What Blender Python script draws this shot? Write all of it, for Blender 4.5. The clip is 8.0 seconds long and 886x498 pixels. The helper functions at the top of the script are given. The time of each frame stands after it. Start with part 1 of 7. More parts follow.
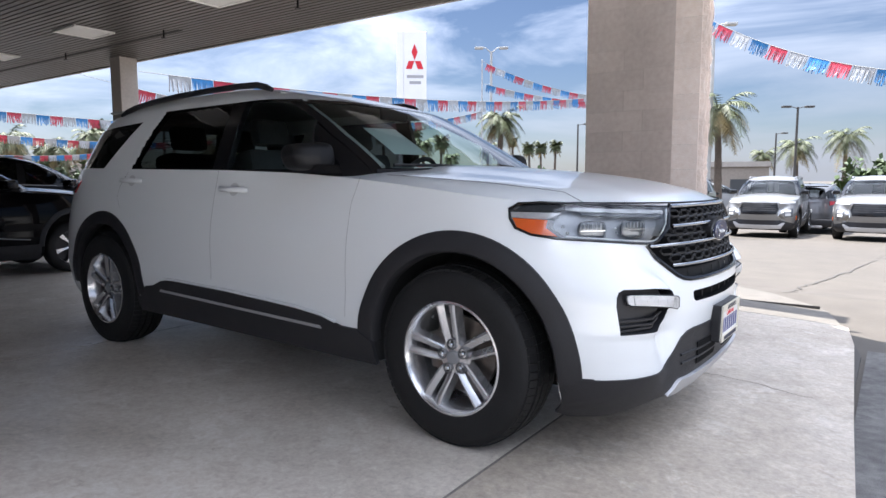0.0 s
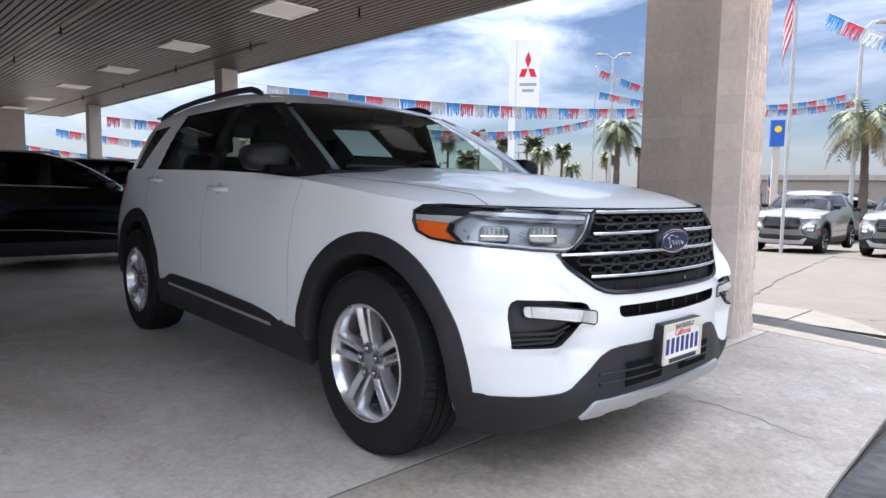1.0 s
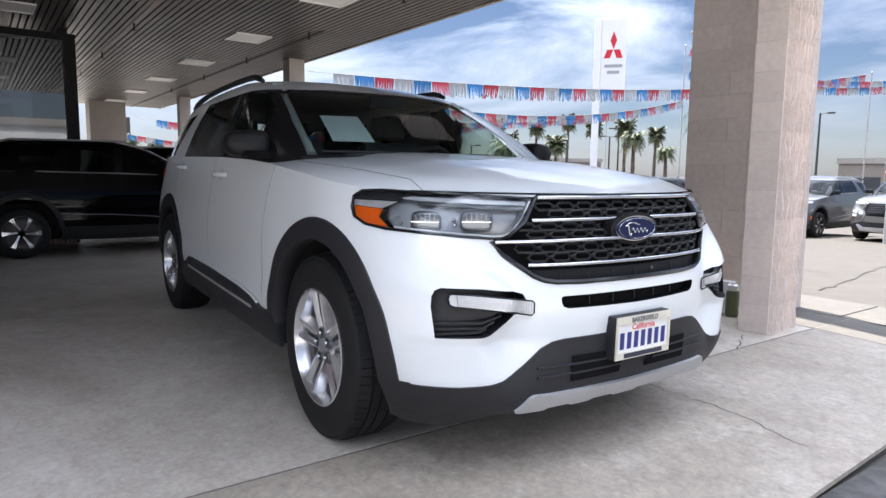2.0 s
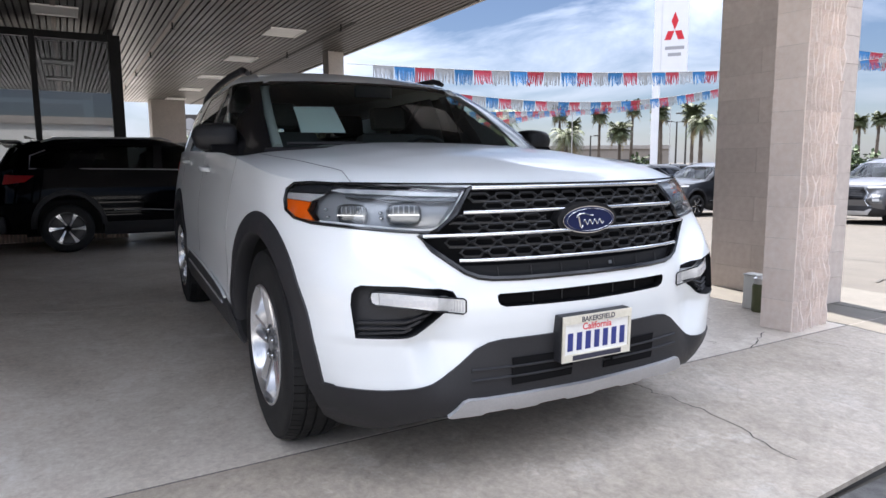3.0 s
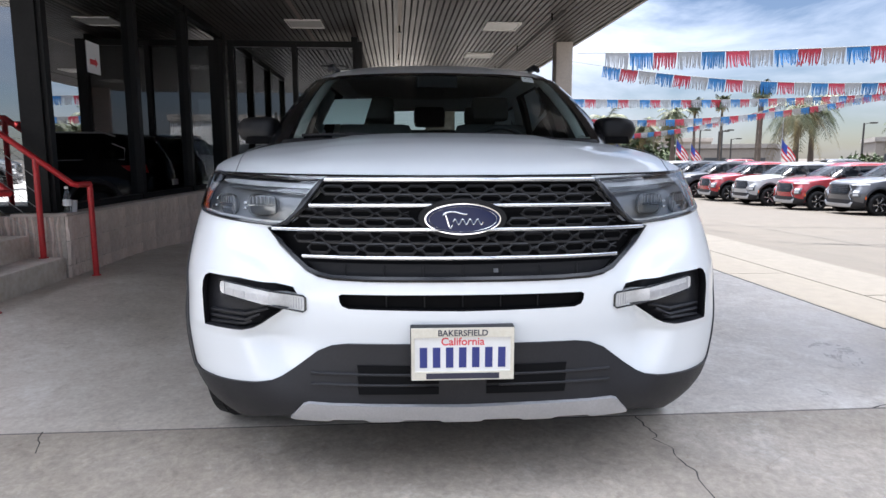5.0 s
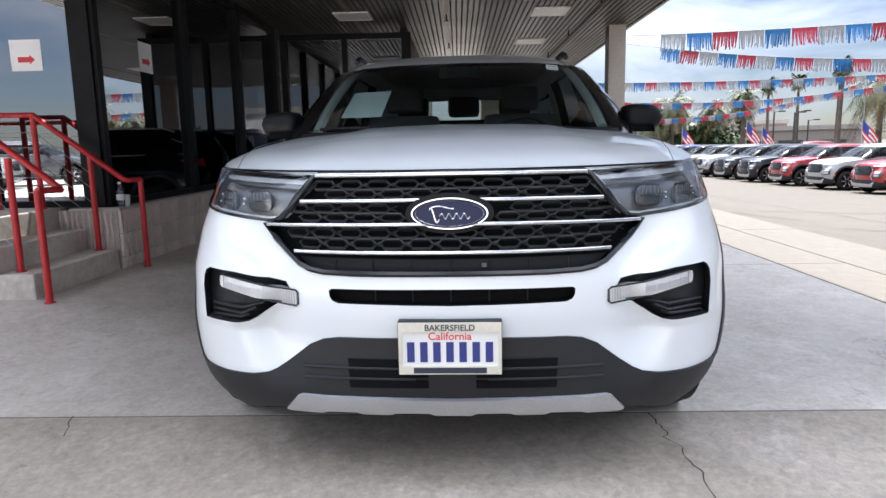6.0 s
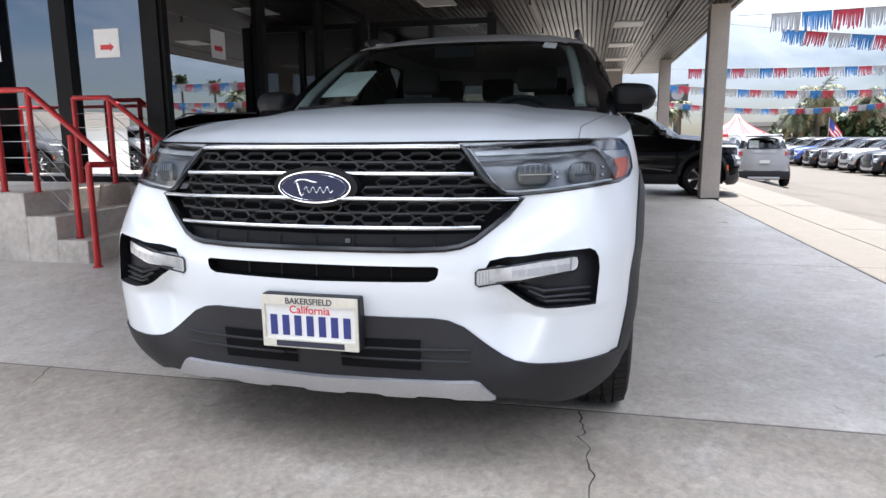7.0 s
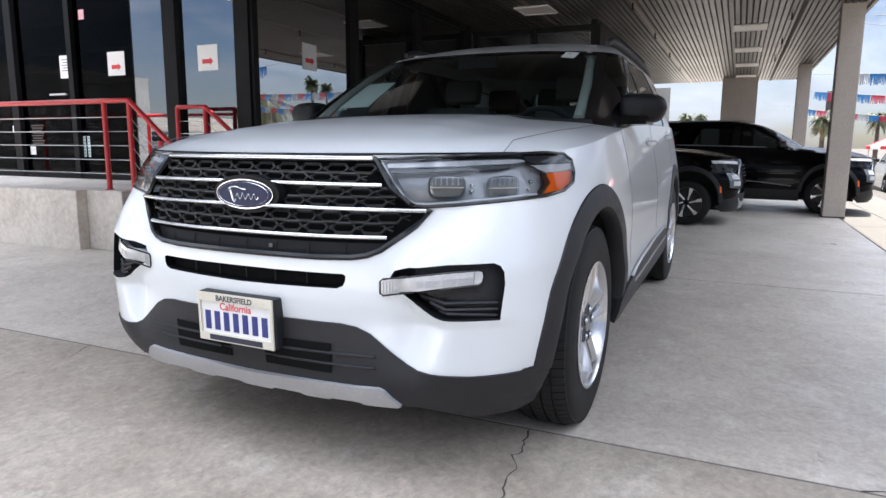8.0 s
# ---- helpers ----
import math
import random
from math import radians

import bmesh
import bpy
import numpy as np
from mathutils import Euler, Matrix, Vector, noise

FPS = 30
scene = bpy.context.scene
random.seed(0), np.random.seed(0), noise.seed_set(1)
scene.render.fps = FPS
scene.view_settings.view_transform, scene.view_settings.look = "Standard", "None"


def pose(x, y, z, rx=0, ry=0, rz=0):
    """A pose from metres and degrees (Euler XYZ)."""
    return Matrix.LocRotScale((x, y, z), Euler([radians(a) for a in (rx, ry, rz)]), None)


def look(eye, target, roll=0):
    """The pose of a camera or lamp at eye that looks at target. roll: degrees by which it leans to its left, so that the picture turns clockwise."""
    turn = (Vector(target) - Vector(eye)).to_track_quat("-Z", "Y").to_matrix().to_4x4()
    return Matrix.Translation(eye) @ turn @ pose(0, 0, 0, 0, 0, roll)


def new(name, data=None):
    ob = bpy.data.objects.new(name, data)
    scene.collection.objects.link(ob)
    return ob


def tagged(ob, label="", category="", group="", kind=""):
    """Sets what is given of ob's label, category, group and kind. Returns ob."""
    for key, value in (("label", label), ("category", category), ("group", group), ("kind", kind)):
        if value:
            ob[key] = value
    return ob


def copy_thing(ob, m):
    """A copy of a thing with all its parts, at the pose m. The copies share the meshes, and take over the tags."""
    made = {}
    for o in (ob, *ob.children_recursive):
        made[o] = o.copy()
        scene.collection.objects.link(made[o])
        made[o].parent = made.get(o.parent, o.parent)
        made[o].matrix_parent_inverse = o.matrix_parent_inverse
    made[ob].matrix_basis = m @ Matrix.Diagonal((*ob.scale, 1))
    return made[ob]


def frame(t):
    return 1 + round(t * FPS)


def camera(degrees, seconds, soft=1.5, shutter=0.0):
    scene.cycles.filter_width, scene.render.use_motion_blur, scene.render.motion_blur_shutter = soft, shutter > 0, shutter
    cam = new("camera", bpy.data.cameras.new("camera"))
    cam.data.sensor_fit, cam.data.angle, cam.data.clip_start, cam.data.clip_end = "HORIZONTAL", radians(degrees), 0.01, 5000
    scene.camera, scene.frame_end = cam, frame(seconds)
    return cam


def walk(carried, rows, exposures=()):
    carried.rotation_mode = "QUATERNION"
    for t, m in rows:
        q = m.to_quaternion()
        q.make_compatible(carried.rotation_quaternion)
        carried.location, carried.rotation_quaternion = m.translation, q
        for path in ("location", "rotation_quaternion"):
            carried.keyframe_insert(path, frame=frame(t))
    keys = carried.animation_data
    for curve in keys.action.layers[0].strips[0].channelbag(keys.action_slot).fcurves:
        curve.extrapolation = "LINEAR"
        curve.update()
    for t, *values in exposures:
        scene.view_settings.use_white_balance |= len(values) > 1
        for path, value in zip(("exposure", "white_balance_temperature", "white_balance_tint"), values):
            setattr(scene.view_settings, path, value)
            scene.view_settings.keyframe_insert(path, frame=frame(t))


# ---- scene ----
cam = camera(68.8, 8.0)
METRES, EYE, TILT, LEAN, TURN = 5.07, 1.127, 0.0, 0.0, 34.9
ROWS = [
    (0.0, 0.0, 0.0, 0.0, -0.01, -6.0, 0.1),
    (0.5, 0.0828, 0.0097, -0.0063, 4.96, -5.21, -0.51),
    (1.0, 0.1666, 0.0303, -0.0049, 11.21, -5.31, -0.9),
    (1.5, 0.232, 0.0529, -0.0043, 16.36, -5.9, -1.01),
    (3.0, 0.3488, 0.1289, -0.0045, 25.04, -7.5, 0.39),
    (3.5, 0.4183, 0.1897, -0.0064, 31.14, -7.23, 0.5),
    (4.0, 0.4955, 0.2494, -0.008, 39.06, -7.25, 0.17),
    (4.5, 0.5314, 0.307, -0.0086, 46.63, -7.46, -0.28),
    (6.0, 0.5705, 0.3655, -0.0044, 56.44, -8.94, 1.12),
    (6.5, 0.6179, 0.4293, -0.0123, 61.62, -9.18, 0.63),
    (7.0, 0.636, 0.5059, -0.0155, 67.58, -9.73, 0.38),
    (7.5, 0.6658, 0.5731, -0.012, 74.1, -9.52, 0.13),
    (8.0, 0.6801, 0.6311, -0.0124, 79.47, -9.1, -0.34),
]
walk(cam, [(t, pose(0, 0, EYE, TILT, LEAN, TURN) @ pose(METRES * x, METRES * y, METRES * z, 90 + pitch, roll, yaw)) for t, x, y, z, yaw, pitch, roll in ROWS],
     exposures=[(0.0, 2.88, 6210, 13), (1.5, 2.83, 6230, 13), (3.0, 2.82, 6320, 13), (4.5, 2.80, 6320, 12.5), (6.0, 2.79, 6330, 12), (8.0, 2.84, 6390, 12)])

# ---- world, sun, exposure ----
SUN_DIR = Vector((-0.34, 0.055, 1.0)).normalized()
world = bpy.data.worlds.new("sky")
scene.world = world
world.use_nodes = True
wn, wl = world.node_tree.nodes, world.node_tree.links
wn.clear()
w_out = wn.new("ShaderNodeOutputWorld")
w_bg = wn.new("ShaderNodeBackground")
w_sky = wn.new("ShaderNodeTexSky")
w_sky.sky_type = "NISHITA"
w_sky.sun_disc = False
w_sky.sun_elevation = math.asin(SUN_DIR.z)
w_sky.sun_rotation = math.atan2(SUN_DIR.x, SUN_DIR.y)
w_sky.air_density, w_sky.dust_density, w_sky.ozone_density = 1.0, 0.6, 1.5
w_bg.inputs["Strength"].default_value = 0.065
# thin streaky cloud over the blue
w_tc = wn.new("ShaderNodeTexCoord")
w_map = wn.new("ShaderNodeMapping")
w_map.inputs["Rotation"].default_value = (0.0, 0.0, 2.3)
w_map.inputs["Scale"].default_value = (1.1, 2.4, 6.5)
w_n = wn.new("ShaderNodeTexNoise")
w_n.inputs["Scale"].default_value = 1.5
w_n.inputs["Detail"].default_value = 8.0
w_n.inputs["Roughness"].default_value = 0.58
w_n.inputs["Distortion"].default_value = 0.5
w_r = wn.new("ShaderNodeValToRGB")
w_r.color_ramp.elements[0].position = 0.38
w_r.color_ramp.elements[1].position = 0.74
w_mix = wn.new("ShaderNodeMix")
w_mix.data_type = "RGBA"
# thin cloud, brightened out of view towards the high sun to light the drive
w_dot = wn.new("ShaderNodeVectorMath")
w_dot.operation = "DOT_PRODUCT"
w_dot.inputs[1].default_value = (-0.10, 0.0, 0.995)
w_max = wn.new("ShaderNodeMath")
w_max.operation = "MAXIMUM"
w_max.inputs[1].default_value = 0.0
w_pow = wn.new("ShaderNodeMath")
w_pow.operation = "POWER"
w_pow.inputs[1].default_value = 2.0
w_gain = wn.new("ShaderNodeMath")
w_gain.operation = "MULTIPLY_ADD"
w_gain.inputs[1].default_value = 34.0
w_gain.inputs[2].default_value = 1.25
w_cloud = wn.new("ShaderNodeMix")
w_cloud.data_type, w_cloud.blend_type = "RGBA", "MULTIPLY"
w_cloud.inputs["Factor"].default_value = 1.0
w_cloud.inputs["A"].default_value = (0.93, 1.0, 1.13, 1)
wl.new(w_tc.outputs["Generated"], w_dot.inputs[0])
wl.new(w_dot.outputs["Value"], w_max.inputs[0])
wl.new(w_max.outputs["Value"], w_pow.inputs[0])
wl.new(w_pow.outputs["Value"], w_gain.inputs[0])
wl.new(w_gain.outputs["Value"], w_cloud.inputs["B"])
wl.new(w_cloud.outputs["Result"], w_mix.inputs["B"])
wl.new(w_tc.outputs["Generated"], w_map.inputs["Vector"])
wl.new(w_map.outputs["Vector"], w_n.inputs["Vector"])
wl.new(w_n.outputs["Fac"], w_r.inputs["Fac"])
wl.new(w_r.outputs["Color"], w_mix.inputs["Factor"])
w_deep = wn.new("ShaderNodeMix")
w_deep.data_type, w_deep.blend_type = "RGBA", "MULTIPLY"
w_deep.inputs["Factor"].default_value = 1.0
w_deep.inputs["B"].default_value = (0.20, 0.205, 0.225, 1)
wl.new(w_sky.outputs["Color"], w_deep.inputs["A"])
wl.new(w_deep.outputs["Result"], w_mix.inputs["A"])
wl.new(w_mix.outputs["Result"], w_bg.inputs["Color"])
wl.new(w_bg.outputs["Background"], w_out.inputs["Surface"])
sun_data = bpy.data.lights.new("sun", "SUN")
sun_data.energy, sun_data.angle, sun_data.color = 2.5, radians(0.6), (1.0, 0.955, 0.88)
sun = new("sun", sun_data)
sun.matrix_world = look(SUN_DIR * 50, (0, 0, 0))


# ---- small mesh helpers ----
def link_mesh(name, bm, material, smooth=None):
    me = bpy.data.meshes.new(name)
    bmesh.ops.recalc_face_normals(bm, faces=bm.faces)
    bm.to_mesh(me)
    bm.free()
    for m in (material if isinstance(material, (list, tuple)) else [material]):
        me.materials.append(m)
    if smooth is not None:
        me.shade_smooth()
        me.set_sharp_from_angle(angle=radians(smooth))
    return me


def part(name, bm, material, parent, label="", smooth=None, at=None):
    ob = new(name, link_mesh(name, bm, material, smooth))
    ob.parent = parent
    if at is not None:
        ob.matrix_basis = at
    return tagged(ob, label)


def thing(name, label, category, group="", kind="", at=None):
    ob = new(name)
    ob.empty_display_size = 0.1
    if at is not None:
        ob.matrix_basis = at
    return tagged(ob, label, category, group, kind)


def solo(name, bm, material, label, category, group="", kind="", smooth=None, at=None):
    ob = new(name, link_mesh(name, bm, material, smooth))
    if at is not None:
        ob.matrix_basis = at
    return tagged(ob, label, category, group, kind)


def box(bm, x0, x1, y0, y1, z0, z1, bevel=0.0):
    vs = [bm.verts.new((x, y, z)) for x in (x0, x1) for y in (y0, y1) for z in (z0, z1)]
    fs = [bm.faces.new([vs[i] for i in q]) for q in ((0, 1, 3, 2), (4, 6, 7, 5), (0, 4, 5, 1), (2, 3, 7, 6), (0, 2, 6, 4), (1, 5, 7, 3))]
    if bevel:
        es = list({e for f in fs for e in f.edges})
        bmesh.ops.bevel(bm, geom=es, offset=bevel, segments=2, affect="EDGES", profile=0.6)
    return bm


def boxm(*a, bevel=0.0):
    return box(bmesh.new(), *a, bevel=bevel)


def prism(bm, poly, axis, a, b):
    """Polygon of 2D points pulled along an axis from a to b."""
    def put(p, t):
        return {"x": (t, p[0], p[1]), "y": (p[0], t, p[1]), "z": (p[0], p[1], t)}[axis]
    lo = [bm.verts.new(put(p, a)) for p in poly]
    hi = [bm.verts.new(put(p, b)) for p in poly]
    bm.faces.new(lo)
    bm.faces.new(hi[::-1])
    for i in range(len(poly)):
        j = (i + 1) % len(poly)
        bm.faces.new((lo[j], lo[i], hi[i], hi[j]))
    return bm


def tube(bm, pts, r, n=8, closed=False, flat=1.0):
    """Round bar along a line of points; r may be a list; flat squeezes it upright."""
    pts = [Vector(p) for p in pts]
    rs = r if isinstance(r, (list, tuple)) else [r] * len(pts)
    rings = []
    for i, p in enumerate(pts):
        a = pts[i - 1] if i or closed else p
        b = pts[(i + 1) % len(pts)] if i + 1 < len(pts) or closed else p
        d = (b - a).normalized()
        up = Vector((0, 0, 1)) if abs(d.z) < 0.9 else Vector((1, 0, 0))
        s = d.cross(up).normalized()
        u = s.cross(d).normalized()
        rings.append([bm.verts.new(p + rs[i] * (s * math.cos(2 * math.pi * k / n) + flat * u * math.sin(2 * math.pi * k / n))) for k in range(n)])
    m = len(pts)
    for i in range(m if closed else m - 1):
        A, B = rings[i], rings[(i + 1) % m]
        for k in range(n):
            bm.faces.new((A[k], A[(k + 1) % n], B[(k + 1) % n], B[k]))
    if not closed:
        bm.faces.new(rings[0][::-1])
        bm.faces.new(rings[-1])
    return bm


def lathe(bm, prof, axis="y", n=32, centre=(0, 0, 0), close=True):
    """Profile of (radius, along) turned about an axis."""
    c = Vector(centre)
    rings = []
    for r, a in prof:
        ring = []
        for k in range(n):
            t = 2 * math.pi * k / n
            q = {"y": (r * math.cos(t), a, r * math.sin(t)), "z": (r * math.cos(t), r * math.sin(t), a), "x": (a, r * math.cos(t), r * math.sin(t))}[axis]
            ring.append(bm.verts.new(c + Vector(q)))
        rings.append(ring)
    for A, B in zip(rings, rings[1:]):
        for k in range(n):
            bm.faces.new((A[k], A[(k + 1) % n], B[(k + 1) % n], B[k]))
    if close:
        bm.faces.new(rings[0][::-1])
        bm.faces.new(rings[-1])
    return bm


def lerp_table(tab, v):
    """Smooth value from a table of (key, value)."""
    if v <= tab[0][0]:
        return tab[0][1]
    for (a, p), (b, q) in zip(tab, tab[1:]):
        if v <= b:
            t = (v - a) / (b - a)
            return p + (q - p) * t
    return tab[-1][1]


# ---- materials ----
def mat(name, colour, rough=0.5, metal=0.0, noise_scale=0.0, amount=0.0, bump=0.0, bump_scale=60.0, coat=0.0, second=None, spec=0.5, per_piece=0.0, grime=0.0):
    m = bpy.data.materials.new(name)
    m.use_nodes = True
    nt = m.node_tree
    b = nt.nodes["Principled BSDF"]
    b.inputs["Base Color"].default_value = (*colour, 1)
    b.inputs["Roughness"].default_value = rough
    b.inputs["Metallic"].default_value = metal
    b.inputs["Coat Weight"].default_value = coat
    b.inputs["Coat Roughness"].default_value = 0.04
    b.inputs["Specular IOR Level"].default_value = spec
    tc = nt.nodes.new("ShaderNodeTexCoord")
    last = None
    if noise_scale:
        big = nt.nodes.new("ShaderNodeTexNoise")
        big.inputs["Scale"].default_value = noise_scale
        big.inputs["Detail"].default_value = 6.0
        big.inputs["Roughness"].default_value = 0.62
        nt.links.new(tc.outputs["Object"], big.inputs["Vector"])
        ramp = nt.nodes.new("ShaderNodeValToRGB")
        ramp.color_ramp.elements[0].position = 0.3
        ramp.color_ramp.elements[1].position = 0.7
        lo = second or tuple(c * (1 - amount) for c in colour)
        hi = tuple(min(1, c * (1 + amount)) for c in colour)
        ramp.color_ramp.elements[0].color = (*lo, 1)
        ramp.color_ramp.elements[1].color = (*hi, 1)
        nt.links.new(big.outputs["Fac"], ramp.inputs["Fac"])
        last = ramp.outputs["Color"]
        fine = nt.nodes.new("ShaderNodeTexNoise")
        fine.inputs["Scale"].default_value = noise_scale * 14
        fine.inputs["Detail"].default_value = 5.0
        nt.links.new(tc.outputs["Object"], fine.inputs["Vector"])
        mx = nt.nodes.new("ShaderNodeMix")
        mx.data_type, mx.blend_type = "RGBA", "OVERLAY"
        mx.inputs["Factor"].default_value = min(1.0, amount * 2.2)
        nt.links.new(last, mx.inputs["A"])
        nt.links.new(fine.outputs["Fac"], mx.inputs["B"])
        last = mx.outputs["Result"]
        rr = nt.nodes.new("ShaderNodeMapRange")
        rr.inputs["To Min"].default_value = max(0.02, rough - 0.12)
        rr.inputs["To Max"].default_value = min(1.0, rough + 0.12)
        nt.links.new(big.outputs["Fac"], rr.inputs["Value"])
        nt.links.new(rr.outputs["Result"], b.inputs["Roughness"])
    if per_piece:
        oi = nt.nodes.new("ShaderNodeObjectInfo")
        mr = nt.nodes.new("ShaderNodeMapRange")
        mr.inputs["To Min"].default_value = 1 - per_piece
        mr.inputs["To Max"].default_value = 1 + per_piece
        nt.links.new(oi.outputs["Random"], mr.inputs["Value"])
        hsv = nt.nodes.new("ShaderNodeHueSaturation")
        nt.links.new(mr.outputs["Result"], hsv.inputs["Value"])
        if last is None:
            hsv.inputs["Color"].default_value = (*colour, 1)
        else:
            nt.links.new(last, hsv.inputs["Color"])
        last = hsv.outputs["Color"]
    if last is not None:
        nt.links.new(last, b.inputs["Base Color"])
    if bump:
        bn = nt.nodes.new("ShaderNodeTexNoise")
        bn.inputs["Scale"].default_value = bump_scale
        bn.inputs["Detail"].default_value = 4.0
        nt.links.new(tc.outputs["Object"], bn.inputs["Vector"])
        bp = nt.nodes.new("ShaderNodeBump")
        bp.inputs["Strength"].default_value = bump
        bp.inputs["Distance"].default_value = 0.01
        nt.links.new(bn.outputs["Fac"], bp.inputs["Height"])
        nt.links.new(bp.outputs["Normal"], b.inputs["Normal"])
    return m


def glass_mat(name, tint, gloss=0.04, ior=1.5, extra=0.0):
    """Thin sheet: tinted see-through with a Fresnel mirror on top."""
    m = bpy.data.materials.new(name)
    m.use_nodes = True
    nt = m.node_tree
    nt.nodes.clear()
    out = nt.nodes.new("ShaderNodeOutputMaterial")
    tr = nt.nodes.new("ShaderNodeBsdfTransparent")
    tr.inputs["Color"].default_value = (*tint, 1)
    gl = nt.nodes.new("ShaderNodeBsdfGlossy")
    gl.inputs["Roughness"].default_value = gloss
    gl.inputs["Color"].default_value = (0.95, 0.97, 1.0, 1)
    fr = nt.nodes.new("ShaderNodeFresnel")
    fr.inputs["IOR"].default_value = ior
    ad = nt.nodes.new("ShaderNodeMath")
    ad.operation = "ADD"
    ad.use_clamp = True
    ad.inputs[1].default_value = extra
    mx = nt.nodes.new("ShaderNodeMixShader")
    nt.links.new(fr.outputs["Fac"], ad.inputs[0])
    nt.links.new(ad.outputs["Value"], mx.inputs["Fac"])
    nt.links.new(tr.outputs["BSDF"], mx.inputs[1])
    nt.links.new(gl.outputs["BSDF"], mx.inputs[2])
    nt.links.new(mx.outputs["Shader"], out.inputs["Surface"])
    return m


def concrete_mat(name, base, dark, pale, rough_lo, rough_hi, bump):
    """Trowelled concrete: broad mottling, drifting stains, fine grit and uneven sheen."""
    m = bpy.data.materials.new(name)
    m.use_nodes = True
    nt = m.node_tree
    b = nt.nodes["Principled BSDF"]
    b.inputs["Specular IOR Level"].default_value = 0.42
    geo = nt.nodes.new("ShaderNodeNewGeometry")

    def noise(scale, detail, rough, dist=0.0):
        n = nt.nodes.new("ShaderNodeTexNoise")
        n.inputs["Scale"].default_value = scale
        n.inputs["Detail"].default_value = detail
        n.inputs["Roughness"].default_value = rough
        n.inputs["Distortion"].default_value = dist
        nt.links.new(geo.outputs["Position"], n.inputs["Vector"])
        return n.outputs["Fac"]

    def ramp(fac, p0, p1, c0=(0, 0, 0), c1=(1, 1, 1)):
        r = nt.nodes.new("ShaderNodeValToRGB")
        r.color_ramp.elements[0].position, r.color_ramp.elements[1].position = p0, p1
        r.color_ramp.elements[0].color, r.color_ramp.elements[1].color = (*c0, 1), (*c1, 1)
        nt.links.new(fac, r.inputs["Fac"])
        return r.outputs["Color"]

    def mix(kind, fac, a, c):
        x = nt.nodes.new("ShaderNodeMix")
        x.data_type, x.blend_type = "RGBA", kind
        for v, k in ((fac, "Factor"), (a, "A"), (c, "B")):
            if isinstance(v, (int, float)):
                x.inputs[k].default_value = v
            elif isinstance(v, tuple):
                x.inputs[k].default_value = (*v, 1)
            else:
                nt.links.new(v, x.inputs[k])
        return x.outputs["Result"]

    broad = ramp(noise(0.9, 9, 0.66, 0.6), 0.32, 0.70, dark, base)
    blotch = ramp(noise(2.6, 10, 0.72, 0.4), 0.56, 0.70)
    col = mix("MIX", blotch, broad, pale)
    scuff = ramp(noise(5.5, 12, 0.80, 1.2), 0.57, 0.74)
    col = mix("MULTIPLY", scuff, col, (0.60, 0.54, 0.48))
    col = mix("OVERLAY", 0.45, col, noise(12.0, 9, 0.72, 0.8))
    col = mix("OVERLAY", 0.55, col, noise(38.0, 8, 0.75, 0.3))
    grit = ramp(noise(240.0, 3, 0.6), 0.66, 0.74)
    col = mix("MULTIPLY", grit, col, (0.72, 0.70, 0.66))
    nt.links.new(col, b.inputs["Base Color"])
    rr = nt.nodes.new("ShaderNodeMapRange")
    rr.inputs["From Min"].default_value, rr.inputs["From Max"].default_value = 0.32, 0.68
    rr.inputs["To Min"].default_value, rr.inputs["To Max"].default_value = rough_lo, rough_hi
    nt.links.new(noise(1.7, 10, 0.72, 0.5), rr.inputs["Value"])
    nt.links.new(rr.outputs["Result"], b.inputs["Roughness"])
    bp = nt.nodes.new("ShaderNodeBump")
    bp.inputs["Strength"].default_value, bp.inputs["Distance"].default_value = bump, 0.004
    nt.links.new(noise(95.0, 6, 0.65), bp.inputs["Height"])
    nt.links.new(bp.outputs["Normal"], b.inputs["Normal"])
    return m


M_SLAB = concrete_mat("polished_concrete", (0.655, 0.595, 0.52), (0.475, 0.42, 0.355), (0.70, 0.65, 0.58), 0.25, 0.58, 0.10)
M_BOUNCE = concrete_mat("bounce_ground", (0.60, 0.575, 0.54), (0.50, 0.475, 0.44), (0.64, 0.615, 0.58), 0.6, 0.8, 0.3)
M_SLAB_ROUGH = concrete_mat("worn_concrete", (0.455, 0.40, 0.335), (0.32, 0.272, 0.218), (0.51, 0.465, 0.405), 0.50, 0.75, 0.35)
# concrete darkened where the sun falls, to hold back its brightness
M_APRON = mat("sun_dimmed_concrete", (0.096, 0.087, 0.074), 0.8, 0, 0.6, 0.12, 0.2, 80)
M_LOT = mat("sunbleached_asphalt", (0.064, 0.055, 0.0445), 0.85, 0, 0.18, 0.13, 0.3, 45)
M_ASPHALT = mat("dark_asphalt", (0.10, 0.095, 0.09), 0.9, 0, 1.2, 0.35, 0.6, 150)
M_JOINT = mat("joint_mastic", (0.17, 0.155, 0.14), 0.95, 0, 12.0, 0.3)
M_CRACK = mat("crack_fill", (0.06, 0.055, 0.05), 0.95)
M_BLOCK = mat("painted_block", (0.57, 0.495, 0.445), 0.8, 0, 1.4, 0.10, 0.25, 70, per_piece=0.05)
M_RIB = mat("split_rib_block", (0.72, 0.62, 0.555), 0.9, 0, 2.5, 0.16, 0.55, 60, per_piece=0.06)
# M_BLOCK made lighter; the first pier's stronger light is put into this colour
M_PIER_LIT = mat("lit_pier_block", (0.72, 0.62, 0.555), 0.85, 0, 1.8, 0.12, 0.3, 70, per_piece=0.05)
M_MORTAR = mat("mortar", (0.49, 0.44, 0.39), 0.95, 0, 4, 0.15, 0.3, 120)
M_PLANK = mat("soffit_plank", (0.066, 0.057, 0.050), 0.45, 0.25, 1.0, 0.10)
